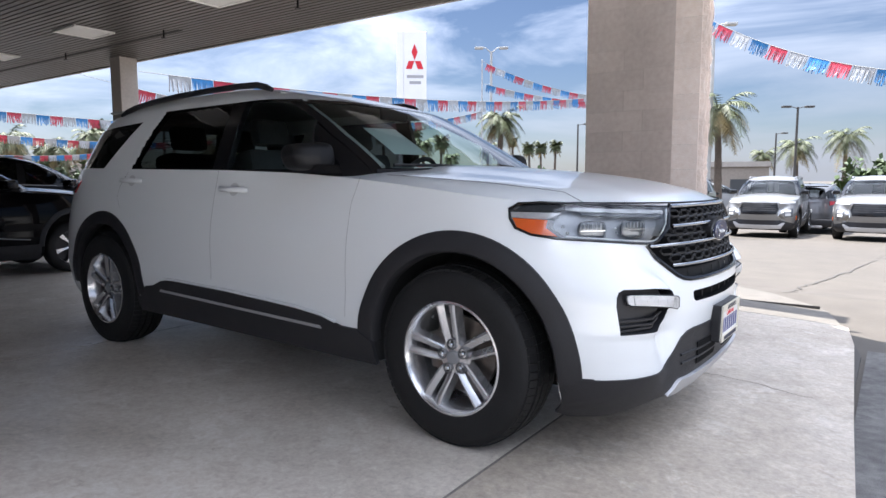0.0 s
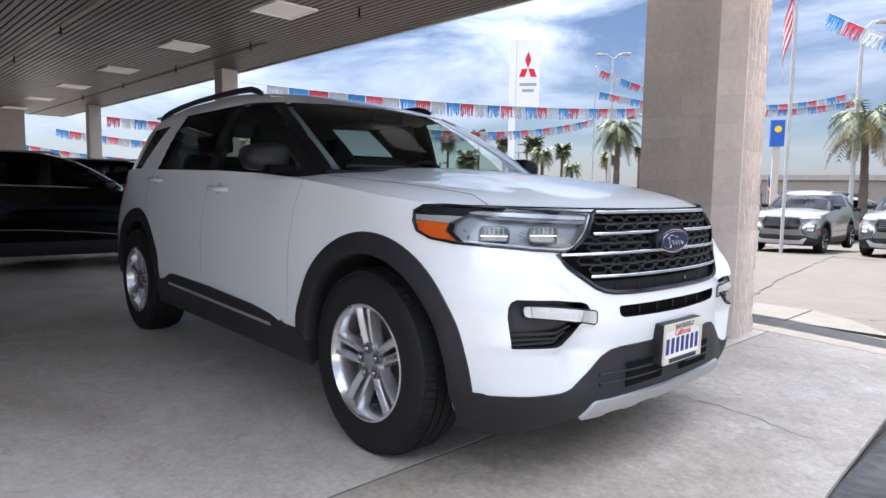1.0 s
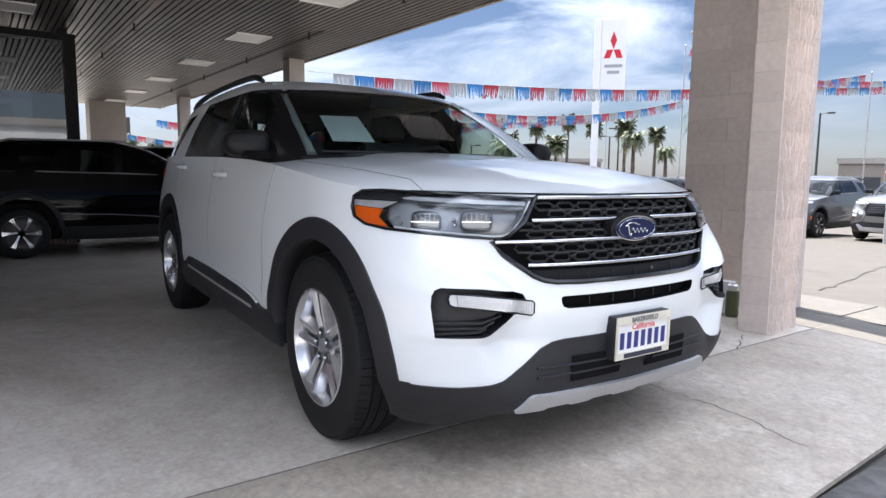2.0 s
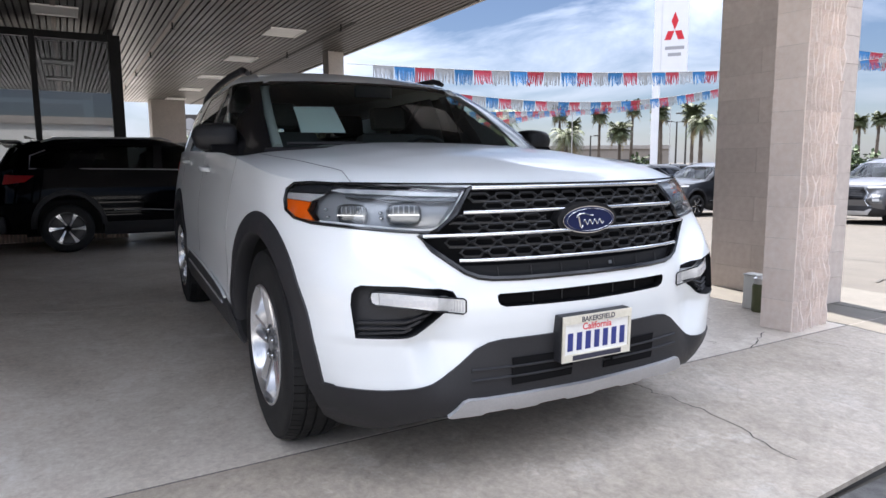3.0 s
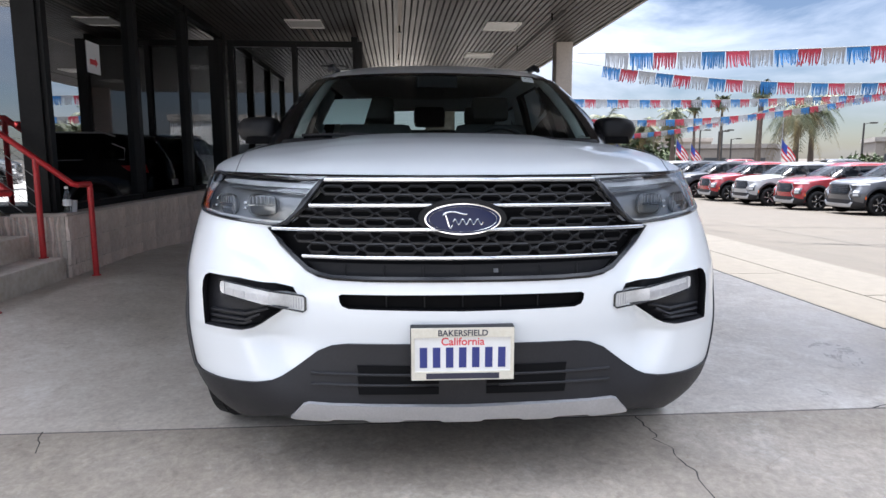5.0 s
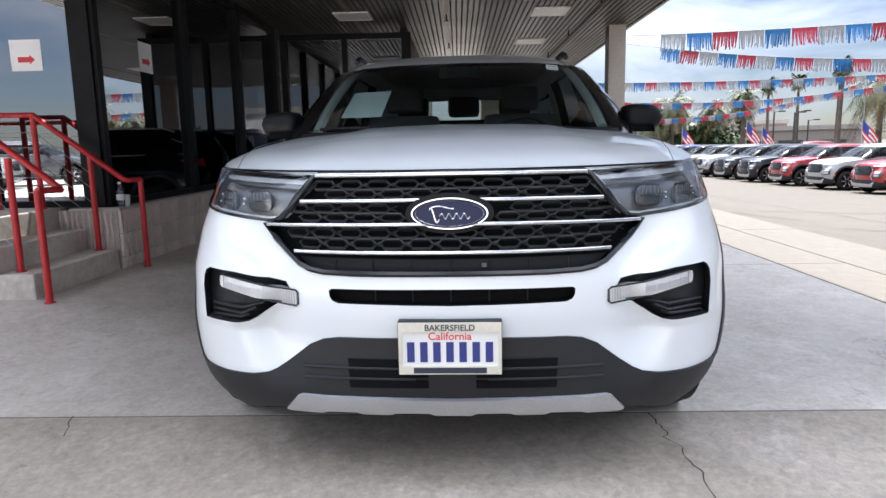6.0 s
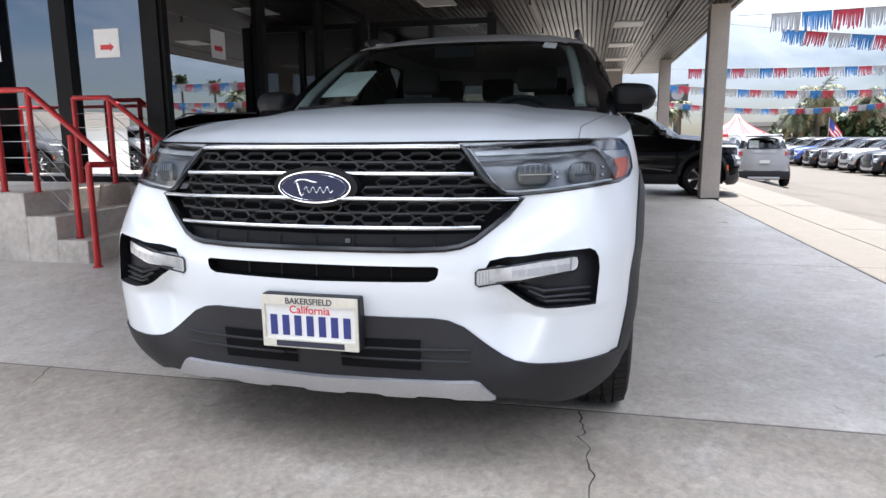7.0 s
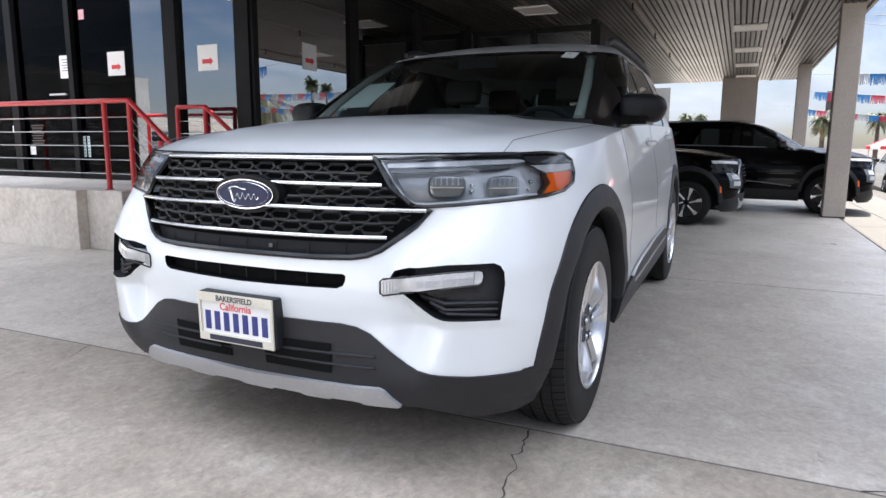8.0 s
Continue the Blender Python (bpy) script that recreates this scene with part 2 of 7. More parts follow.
M_GAP = mat("soffit_gap", (0.02, 0.018, 0.016), 0.9)
M_STRIP = mat("soffit_strip", (0.22, 0.175, 0.14), 0.5, 0.1, 2.0, 0.1)
M_FASCIA = mat("fascia_metal", (0.33, 0.30, 0.27), 0.55, 0.1, 1.5, 0.1)
M_COLUMN = mat("column_paint", (0.47, 0.42, 0.37), 0.7, 0, 2.0, 0.08, 0.12, 80)
M_FRAME = mat("dark_bronze_frame", (0.012, 0.012, 0.0125), 0.4, 0.0, 3.0, 0.15, spec=0.12)
# mirror share raised in place of a brighter sky behind the view
M_GLASS = glass_mat("tinted_shop_glass", (0.19, 0.205, 0.205), 0.012, 1.5, 0.40)
# the same shop glass with its mirror turned down, to darken the bay
M_BAYGLASS = glass_mat("weak_mirror_bay_glass", (0.17, 0.185, 0.185), 0.012, 1.5, 0.10)
# darker glass with hardly any mirror, for the far door panes
M_DOORGLASS = glass_mat("dark_door_glass", (0.14, 0.145, 0.15), 0.02, 1.14, 0.0)
M_ROOM = mat("showroom_dark", (0.27, 0.27, 0.26), 0.7, 0, 1.0, 0.2)
M_ROOMFLOOR = mat("showroom_floor", (0.26, 0.25, 0.23), 0.35, 0, 0.8, 0.1)
M_TROFFER = mat("lamp_diffuser", (0.82, 0.80, 0.76), 0.5)
M_RED = mat("red_rail_paint", (0.50, 0.018, 0.022), 0.42, 0, 6.0, 0.15)
M_STEEL = mat("wire_steel", (0.55, 0.55, 0.55), 0.35, 0.9)
M_PAPER = mat("paper", (0.80, 0.80, 0.80), 0.8, 0, 3, 0.04)
M_PRINT = mat("red_print", (0.62, 0.05, 0.06), 0.7)
M_INK = mat("dark_ink", (0.03, 0.03, 0.05), 0.7)

# ---- ground ----
def flat_poly(poly, z0, z1):
    return prism(bmesh.new(), poly, "z", z0, z1)


def side_fall(x, y):
    """The sales lot dips away to -x as well."""
    f = lerp_table([(8.2, 0.0), (9.0, 1.0), (22.0, 1.0), (26.0, 0.0)], y)
    return 0.02 * max(0.0, min(18.0, -4.0 - x)) * f


def ground_sheet():
    """One sheet to the horizon; the lot falls away from the slab."""
    bm = bmesh.new()
    prof = [(-700, -0.10), (5.0, -0.10), (7.42, -0.035), (8.2, -0.13), (9.0, -0.22), (12.0, -0.34), (18.0, -0.45), (21.0, -0.48), (26.0, -0.72), (1500, -0.72)]
    xs = [-1500, -120, -60, -30, -22, -4, 0, 15, 40, 700]
    rows = [[bm.verts.new((x, y, z - side_fall(x, y))) for x in xs] for y, z in prof]
    for A, B in zip(rows, rows[1:]):
        for k in range(len(xs) - 1):
            bm.faces.new((A[k], A[k + 1], B[k + 1], B[k]))
    return bm


solo("ground", ground_sheet(), M_LOT, "sun-bleached tan asphalt lot reaching the horizon", "ground", kind="structure", smooth=30)

floor = thing("floor", "smooth grey concrete drive slab under the canopy", "floor", kind="structure")
JX, JY, AY, EDGE_Y = -1.262, 6.66, 7.42, 6.06
gap = 0.007
part("bed", flat_poly([(-60, -8), (-0.13, -8), (-0.13, 5.2), (-0.25, 6.0), (-0.66, 6.9), (-1.2, 7.36), (-60, 7.36)], -0.3, -0.078), M_CRACK, floor)


def ease(v):
    v = max(0.0, min(1.0, v))
    return v * v * (3 - 2 * v)


def slab_sheet(x0, x1, y0, y1):
    """Slab whose top lifts gently towards the entrance."""
    nx, ny = max(2, int((x1 - x0) / 0.2)), max(2, int((y1 - y0) / 0.2))
    b = bmesh.new()
    grid = []
    for i in range(nx + 1):
        x = x0 + (x1 - x0) * i / nx
        grid.append([])
        for j in range(ny + 1):
            y = y0 + (y1 - y0) * j / ny
            grid[-1].append(b.verts.new((x, y, 0.107 * ease((1.7 - y) / 1.3) * ease((-1.45 - x) / 1.4) * ease((x + 8.0) / 2.6))))
    for i in range(nx):
        for j in range(ny):
            b.faces.new((grid[i][j], grid[i + 1][j], grid[i + 1][j + 1], grid[i][j + 1]))
    r = bmesh.ops.extrude_edge_only(b, edges=[e for e in b.edges if e.is_boundary])
    for g in r["geom"]:
        if isinstance(g, bmesh.types.BMVert):
            g.co.z -= 0.05
    return b


xs = [-60, -34, -21.5, -15.2, -9.4, -4.53, JX]
for a, b in zip(xs, xs[1:]):
    if b < -9:
        part("slab", boxm(a + gap, b - gap, -0.2, EDGE_Y - gap, -0.02, 0.0), M_SLAB, floor)
    else:
        part("slab", slab_sheet(a + gap, b - gap, -8.0 if b > -4 else -0.2, EDGE_Y - gap), M_SLAB, floor, smooth=30)
    # same slab beyond the canopy's shade edge, in the darkened sun colour
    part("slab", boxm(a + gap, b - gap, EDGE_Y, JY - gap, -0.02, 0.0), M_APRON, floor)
FALL = 0.045
part("joint_filler", boxm(JX - 0.0065, JX + 0.0065, -8, JY, -0.03, -0.0015), M_JOINT, floor)
for jx in xs[1:-1]:
    part("joint_filler", boxm(jx - 0.0065, jx + 0.0065, -0.2, JY, -0.03, -0.002), M_JOINT, floor)
part("joint_filler", boxm(-30, -0.5, JY - 0.0045, JY + 0.0045, -0.03, -0.004), M_CRACK, floor)


def falling(poly):
    """Slab panel that falls away towards +x from the joint."""
    bm = flat_poly(poly, -0.02, 0.0)
    for v in bm.verts:
        v.co.z -= FALL * max(0.0, v.co.x - JX)
    return bm


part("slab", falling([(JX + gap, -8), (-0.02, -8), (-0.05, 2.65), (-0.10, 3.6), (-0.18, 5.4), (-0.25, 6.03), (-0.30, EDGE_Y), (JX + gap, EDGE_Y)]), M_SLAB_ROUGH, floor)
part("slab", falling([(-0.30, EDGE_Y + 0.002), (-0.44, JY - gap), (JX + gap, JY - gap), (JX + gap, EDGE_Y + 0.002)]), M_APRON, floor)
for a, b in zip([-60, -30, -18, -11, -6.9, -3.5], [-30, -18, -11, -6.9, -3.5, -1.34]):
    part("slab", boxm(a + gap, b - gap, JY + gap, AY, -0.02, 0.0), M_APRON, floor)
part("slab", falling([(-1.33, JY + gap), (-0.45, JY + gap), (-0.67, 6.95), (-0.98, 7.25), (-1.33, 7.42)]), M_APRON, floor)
solo("side_paving", flat_poly([(-0.13, -6), (1.9, -6), (1.9, 4.9), (1.6, 5.5), (-0.1, 5.6)], -0.2, -0.088), M_ASPHALT, "dark crumbling asphalt beside the slab edge", "paving", kind="structure")


def crack(points, w):
    bm = bmesh.new()
    rnd = random.Random(len(points) + int(points[0][0] * 100))
    line = []
    for (ax, ay), (bx, by) in zip(points, points[1:]):
        n = max(3, int(math.hypot(bx - ax, by - ay) / 0.05))
        for k in range(n):
            t = k / n
            line.append((ax + (bx - ax) * t + rnd.uniform(-0.012, 0.012), ay + (by - ay) * t + rnd.uniform(-0.012, 0.012)))
    line.append(points[-1])
    prev = None
    for i, (x, y) in enumerate(line):
        ww = w * rnd.uniform(0.4, 1.2)
        zc = 0.0015 - 0.045 * max(0.0, x + 1.262)
        dx, dy = (line[min(i + 1, len(line) - 1)][0] - line[max(i - 1, 0)][0]), (line[min(i + 1, len(line) - 1)][1] - line[max(i - 1, 0)][1])
        l = math.hypot(dx, dy) or 1
        p = (bm.verts.new((x - dy / l * ww, y + dx / l * ww, zc)), bm.verts.new((x + dy / l * ww, y - dx / l * ww, zc)))
        if prev:
            bm.faces.new((prev[0], prev[1], p[1], p[0]))
        prev = p
    return bm


# unseen ground, paved pale to throw sunlight back under the canopy
solo("forecourt", flat_poly([(1.92, 4.6), (1.92, -6.1), (-3.3, -8.85), (-3.3, -26), (26, -26), (26, 3.5)], -0.2, -0.088), M_BOUNCE, "pale concrete forecourt in full sun", "paving", kind="structure")

# ---- canopy ----
CZ, CY_EDGE, CX_END = 3.15, 6.2, -0.35
GX, GY, BAYX = -4.31, 0.08, -10.12
# the entrance is drawn in its own plan, with its door line at EX, and set in place by ENTRY
EX = -4.92
ENTRY = Matrix.Translation((1.2, 3.9, 1.07)) @ Matrix.Scale(0.9, 4) @ Matrix.Translation((-1.2, -3.9, -1.07))
FAR_END = -22.4
# near end is out of view; CX_END and y -2.4 are chosen for the light
canopy_edge = [(FAR_END, -0.18), (GX, -0.18), (GX, -2.4), (CX_END, -2.4), (CX_END, 5.5), (-1.55, CY_EDGE), (FAR_END, CY_EDGE)]
solo("canopy_roof", flat_poly(canopy_edge, CZ + 0.03, CZ + 0.036), M_GAP, "flat roof deck of the drive-through canopy", "roof", kind="structure")
# unseen roof block; its height is chosen to keep sun off the landing
solo("building_roof", boxm(-24.2, -4.9, -14, -0.17, CZ + 0.04, 5.6), M_FASCIA, "tan parapet and roof of the showroom", "roof", kind="structure")
solo("canopy_fascia", boxm(FAR_END, -1.55, CY_EDGE + 0.002, CY_EDGE + 0.05, CZ - 0.02, CZ + 0.85), M_FASCIA, "tan metal fascia along the canopy edge", "fascia", kind="structure")


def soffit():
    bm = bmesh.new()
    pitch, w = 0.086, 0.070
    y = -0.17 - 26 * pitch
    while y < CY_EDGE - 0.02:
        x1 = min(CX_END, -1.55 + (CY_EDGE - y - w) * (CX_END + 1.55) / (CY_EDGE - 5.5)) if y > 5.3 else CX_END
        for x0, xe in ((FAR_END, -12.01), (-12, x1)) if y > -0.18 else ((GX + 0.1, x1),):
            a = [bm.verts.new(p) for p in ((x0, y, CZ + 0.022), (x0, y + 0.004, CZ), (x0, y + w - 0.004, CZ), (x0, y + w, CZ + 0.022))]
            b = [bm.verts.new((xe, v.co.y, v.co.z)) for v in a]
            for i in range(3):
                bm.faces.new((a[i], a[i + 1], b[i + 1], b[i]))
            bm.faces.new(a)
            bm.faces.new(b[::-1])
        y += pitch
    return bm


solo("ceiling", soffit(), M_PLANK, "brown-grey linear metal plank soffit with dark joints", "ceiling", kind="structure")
bm = bmesh.new()
for y in (1.55, 3.02):
    box(bm, FAR_END, -0.4 if y < 4 else -7.0, y - 0.03, y + 0.03, CZ - 0.008, CZ - 0.001)
solo("trim", bm, M_STRIP, "brown metal cover strips along the soffit", "trim", kind="structure")


# flat dark strip; the slot's inner shade is put into its colour
solo("soffit_slot", boxm(FAR_END, -8.0, 5.29, 5.36, CZ - 0.006, CZ - 0.001), M_GAP, "dark open slot along the soffit", "slot", kind="structure")


def ceiling_light():
    t = thing("ceiling_light", "square recessed ceiling light with a pale diffuser, unlit", "ceiling light", "lights in the soffit")
    b = bmesh.new()
    w, h = 0.30, 0.27
    for x0, x1, y0, y1 in ((-w, w, -h, -h + 0.03), (-w, w, h - 0.03, h), (-w, -w + 0.03, -h + 0.03, h - 0.03), (w - 0.03, w, -h + 0.03, h - 0.03)):
        box(b, x0, x1, y0, y1, -0.022, 0.0)
    part("rim", b, M_TROFFER, t)
    part("diffuser", boxm(-w + 0.03, w - 0.03, -h + 0.03, h - 0.03, -0.012, 0.0), M_TROFFER, t)
    return t


lamp0 = ceiling_light()
lamp0.matrix_basis = pose(-6.28, 4.62, CZ)
for k in range(1, 6):
    copy_thing(lamp0, pose(-6.28 - 2.87 * k, 4.62, CZ))
for k in range(0, 3):
    copy_thing(lamp0, pose(-9.15 + 2.87 * k, 1.57, CZ))
copy_thing(lamp0, pose(-3.41, 4.62, CZ))


def sprinkler():
    t = thing("sprinkler_head", "small dark sprinkler head hanging from the soffit", "sprinkler", "sprinklers in the soffit")
    part("pipe", lathe(bmesh.new(), [(0.012, -0.10), (0.012, 0.0)], "z", 8), M_FRAME, t)
    part("deflector", lathe(bmesh.new(), [(0.035, -0.108), (0.035, -0.10)], "z", 10), M_FRAME, t)
    return t


sp0 = sprinkler()
sp0.matrix_basis = pose(-5.6, 5.2, CZ)
for x, y in ((-8.2, 5.2), (-10.9, 5.2), (-13.6, 5.2), (-16.4, 5.2), (-6.5, 3.02), (-9.2, 3.02), (-12.0, 3.02), (-14.8, 3.02), (-17.6, 3.02)):
    copy_thing(sp0, pose(x, y, CZ))


def column(x, y, w=0.30):
    t = thing("column", "tan painted square steel canopy column", "column", "canopy columns", "structure", pose(x, y, 0))
    part("shaft", boxm(-w / 2, w / 2, -w / 2, w / 2, 0, CZ + 0.03, bevel=0.012), M_COLUMN, t)
    part("base_plate", boxm(-w / 2 - 0.004, w / 2 + 0.004, -w / 2 - 0.004, w / 2 + 0.004, 0, 0.02), M_FRAME, t)


column(-10.62, 5.98)
column(-18.4, 5.98)
part_end = thing("wall_end", "tan stucco pier at the far end of the canopy", "wall", kind="structure")
part("panel", boxm(-22.0, -21.2, 3.98, 4.97, 0, CZ + 0.02), M_COLUMN, part_end)

# ---- block piers ----
import itertools
RIB_SEED = itertools.count(11)


def rib_panel(bm, w, h, y0, step=0.047, depth=0.031):
    """Split ribs standing up on a face that looks to +x, from y0 to y0 + w."""
    rnd = random.Random(next(RIB_SEED))
    n = max(2, int(w / step))
    for i in range(n):
        a = y0 + w * i / n
        bq = a + w / n * rnd.uniform(0.62, 0.82)
        segs = max(1, int(h / 0.066))
        rows = []
        for k in range(segs + 1):
            d = depth * rnd.uniform(0.5, 1.2)
            j = rnd.uniform(-0.007, 0.007)
            z = h * k / segs
            rows.append([bm.verts.new(p) for p in ((-0.03, a, z), (d, a + 0.012 + j, z), (d * rnd.uniform(0.8, 1.1), bq - 0.012 + j, z), (-0.03, bq, z))])
        for A, B in zip(rows, rows[1:]):
            for q in range(3):
                bm.faces.new((A[q], A[q + 1], B[q + 1], B[q]))
        bm.faces.new(rows[0])
        bm.faces.new(rows[-1][::-1])
    return bm


pier = thing("wall_pier", "pier of painted concrete block with a split-rib face", "pier", kind="structure", at=pose(-1.548, 5.53, 0, 0, 0, 6))
part("core", boxm(0.004, 0.20, 0.004, 0.455, 0, 4.2), M_MORTAR, pier)
course = 0.203
for k in range(20):
    z = k * course
    part("block", boxm(0.0, 0.205, 0.0, 0.46, z + 0.001, z + course - 0.001, bevel=0.0015), M_PIER_LIT, pier)
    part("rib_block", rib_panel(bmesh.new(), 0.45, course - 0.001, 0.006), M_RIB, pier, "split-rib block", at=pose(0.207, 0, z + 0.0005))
pier2 = thing("wall_pier", "pier of painted concrete block in canopy shade", "pier", kind="structure", at=pose(-2.72, 6.53, 0, 0, 0, -1))
part("core", boxm(0.004, 1.00, 0.004, 0.27, 0, 4.2), M_MORTAR, pier2)
for k in range(20):
    z = k * course
    cut = 0.40 if k % 2 else 0.60
    for a, b in ((0.0, cut - 0.001), (cut + 0.001, 1.01)):
        part("block", boxm(a, b, 0.0, 0.28, z + 0.001, z + course - 0.001, bevel=0.0015), M_BLOCK, pier2)

# ---- showroom building ----

LEDGE = 0.64


low = thing("wall_low", "low wall of pale split-rib block below the shop windows", "wall", kind="structure")
part("core", boxm(BAYX + 0.0, GX + 0.10, GY - 0.26, GY + 0.13, 0, LEDGE - 0.02), M_MORTAR, low)
part("core", boxm(GX - 0.3, GX + 0.07, -3.0, GY - 0.26, 0, LEDGE - 0.02), M_MORTAR, low)
part("cap", boxm(BAYX, GX + 0.12, GY - 0.28, GY + 0.16, LEDGE - 0.02, LEDGE), M_BLOCK, low)
nb = 15
bw = (GX + 0.1 - BAYX) / nb
for i in range(nb):
    for k in range(3):
        part("rib_block", rib_panel(bmesh.new(), bw - 0.006, 0.2, 0.0), M_RIB, low, at=pose(GX + 0.1 - i * bw, GY + 0.13, k * 0.206 + 0.003, 0, 0, 90))
for k in range(3):
    part("rib_block", rib_panel(bmesh.new(), 0.40, 0.2, 0.0), M_RIB, low, at=pose(GX + 0.10, GY - 0.28, k * 0.206 + 0.003))
    part("rib_block", rib_panel(bmesh.new(), 0.40, 0.2, 0.0), M_RIB, low, at=pose(GX + 0.07, GY - 0.70, k * 0.206 + 0.003))
bay_low = thing("wall_bay", "ribbed block base of the glazed bay", "wall", kind="structure")
part("core", boxm(BAYX - 0.3, BAYX - 0.03, -0.2, 2.33, 0, 0.6), M_MORTAR, bay_low)
for i in range(5):
    part("rib_block", rib_panel(bmesh.new(), 0.42, 0.58, 0.0), M_RIB, bay_low, at=pose(BAYX - 0.03, 0.22 + i * 0.425, 0.005))


def glazing(name, label, xs, z0, z1, mull, place, rails=(), dark_from=99, glass=M_GLASS):
    """Row of panes between upright bars, in the plane y = 0 of its place, seen from +y."""
    t = thing(name, label, "window", kind="structure", at=place)
    for i, x in enumerate(xs):
        w = mull[i]
        d = 0.03 if w > 0.02 else -0.034
        part("mullion", boxm(x - w / 2, x + w / 2, -0.10, d, z0, z1), M_FRAME, t)
    for a, b in zip(range(len(xs)), range(1, len(xs))):
        xa, xb = xs[a] + mull[a] / 2, xs[b] - mull[b] / 2
        part("sill", boxm(xa, xb, -0.10, 0.02, z0, z0 + 0.06), M_FRAME, t)
        part("head", boxm(xa, xb, -0.10, 0.02, z1 - 0.10, z1), M_FRAME, t)
        for zr in rails:
            part("rail", boxm(xa, xb, -0.09, 0.012, zr - 0.04, zr + 0.04), M_FRAME, t)
        cuts = [z0 + 0.02] + list(rails) + [z1 - 0.06]
        for za, zb in zip(cuts, cuts[1:]):
            m = M_DOORGLASS if xa > dark_from or (rails and za > 2) else glass
            p = part("pane", boxm(xa, xb, -0.045, -0.037, za + 0.04, zb - 0.04), m, t)
            p.visible_shadow = False
    return t


glazing("window_1", "tall dark tinted shop windows over the low wall", [BAYX + 0.1, -8.08, -6.26, GX - 0.04], LEDGE, CZ, [0.2, 0.09, 0.10, 0.08], pose(0, GY, 0))
glazing("window_2", "dark tinted windows of the projecting glazed bay", [-2.31, -1.25, -0.2], 0.6, CZ - 0.1, [0.16, 0.08, 0.1], pose(BAYX, 0, 0, 0, 0, -90), glass=M_BAYGLASS)
glazing("window_3", "dark bronze entrance doors and windows with paper signs", [0.45, 1.53, 2.215, 3.28, 4.46, 6.0, 8.0], 0.60, CZ + 0.4, [0.20, 0.20, 0.012, 0.09, 0.14, 0.12, 0.2], ENTRY @ pose(EX, 0, 0, 0, 0, -90), (), 2.2)
solo("wall_bay_return", boxm(BAYX - 6, BAYX - 0.12, 2.20, 2.31, 0, CZ), M_FRAME, "dark return wall of the glazed bay", "wall", kind="structure")
# dark showroom behind the glass
room = thing("wall_room", "dim showroom interior behind the tinted glass", "room", kind="structure")
part("back_wall", boxm(-24, 6, -13.1, -13, 0, CZ), M_ROOM, room)
part("side_wall", boxm(-24.1, -24, -13, 2.2, 0, CZ), M_ROOM, room)
part("room_floor", boxm(-24, GX - 0.1, -13, -0.44, 0.05, 0.1), M_ROOMFLOOR, room)
part("room_floor", boxm(-17.2, BAYX - 0.3, -0.44, 2.1, 0.05, 0.1), M_ROOMFLOOR, room)
part("room_ceiling", boxm(-24, GX - 0.05, -13, -0.2, CZ - 0.02, CZ + 0.02), M_ROOM, room)
# ---- landing and steps ----
M_STEP = mat("step_concrete", (0.66, 0.61, 0.545), 0.8, 0, 1.6, 0.2, 0.25, 90, second=(0.50, 0.455, 0.395))
LX, LZ = -3.50, 0.60
steps = thing("entrance_steps", "worn concrete landing and steps to the entrance", "steps", kind="structure", at=ENTRY)
part("landing", boxm(EX + 0.02, LX, -8.8, -0.80, -0.1, LZ, bevel=0.012), M_STEP, steps)
part("step", boxm(EX + 0.14, LX, -0.80, -0.50, -0.1, LZ * 2 / 3, bevel=0.012), M_STEP, steps)
part("step", boxm(EX + 0.14, LX, -0.50, -0.20, -0.1, LZ / 3, bevel=0.012), M_STEP, steps)
part("cheek", boxm(LX, LX + 0.12, -8.8, -1.30, -0.1, LZ, bevel=0.012), M_STEP, steps)


def railing(x, near):
    t = thing("handrail", "red painted steel handrail with wire infill", "handrail", "handrails at the steps", at=ENTRY)
    r = 0.026
    zt = LZ + 0.88
    if near:
        top = [(x, -8.6, zt), (x, -1.12, zt), (x, -0.77, zt), (x, 0.0, 0.855), (x + 0.03, 0.03, 0.845), (x + 0.24, -0.02, 0.85)]
        posts = [(x, -1.12, LZ, zt), (x, -0.77, LZ, zt), (x, -0.38, LZ / 3, 1.09), (x + 0.24, -0.02, 0, 0.85)] + [(x, -1.12 - 2.4 * k, LZ, zt) for k in range(1, 4)]
    else:
        top = [(x, -1.28, zt), (x, -0.86, zt), (x, -0.06, 0.87), (x - 0.02, -0.03, 0.86), (x - 0.20, 0.0, 0.86)]
        posts = [(x, -1.28, LZ, zt), (x, -0.86, LZ, zt), (x, -0.36, LZ / 3, 1.10), (x - 0.20, 0.0, 0, 0.86)]
    part("rail", tube(bmesh.new(), top, r, 10), M_RED, t, smooth=40)
    for xp, y, z0, z1 in posts:
        b = tube(bmesh.new(), [(xp, y, z0), (xp, y, z1)], r, 10)
        lathe(b, [(0.04, z0), (0.04, z0 + 0.008)], "z", 12, (xp, y, 0))
        part("post", b, M_RED, t, smooth=40)
    for k in range(5):
        f = 0.16 + 0.14 * k
        y0 = posts[0][1]
        part("wire", tube(bmesh.new(), [(x, y0, LZ + f), (x, posts[1][1], LZ + f), (x, posts[2][1], LZ / 3 + f)], 0.003, 5), M_STEEL, t)
        if near:
            part("wire", tube(bmesh.new(), [(x, -8.5, LZ + f), (x, y0, LZ + f)], 0.003, 5), M_STEEL, t)
    return t


railing(LX - 0.13, True)
railing(EX + 0.20, False)


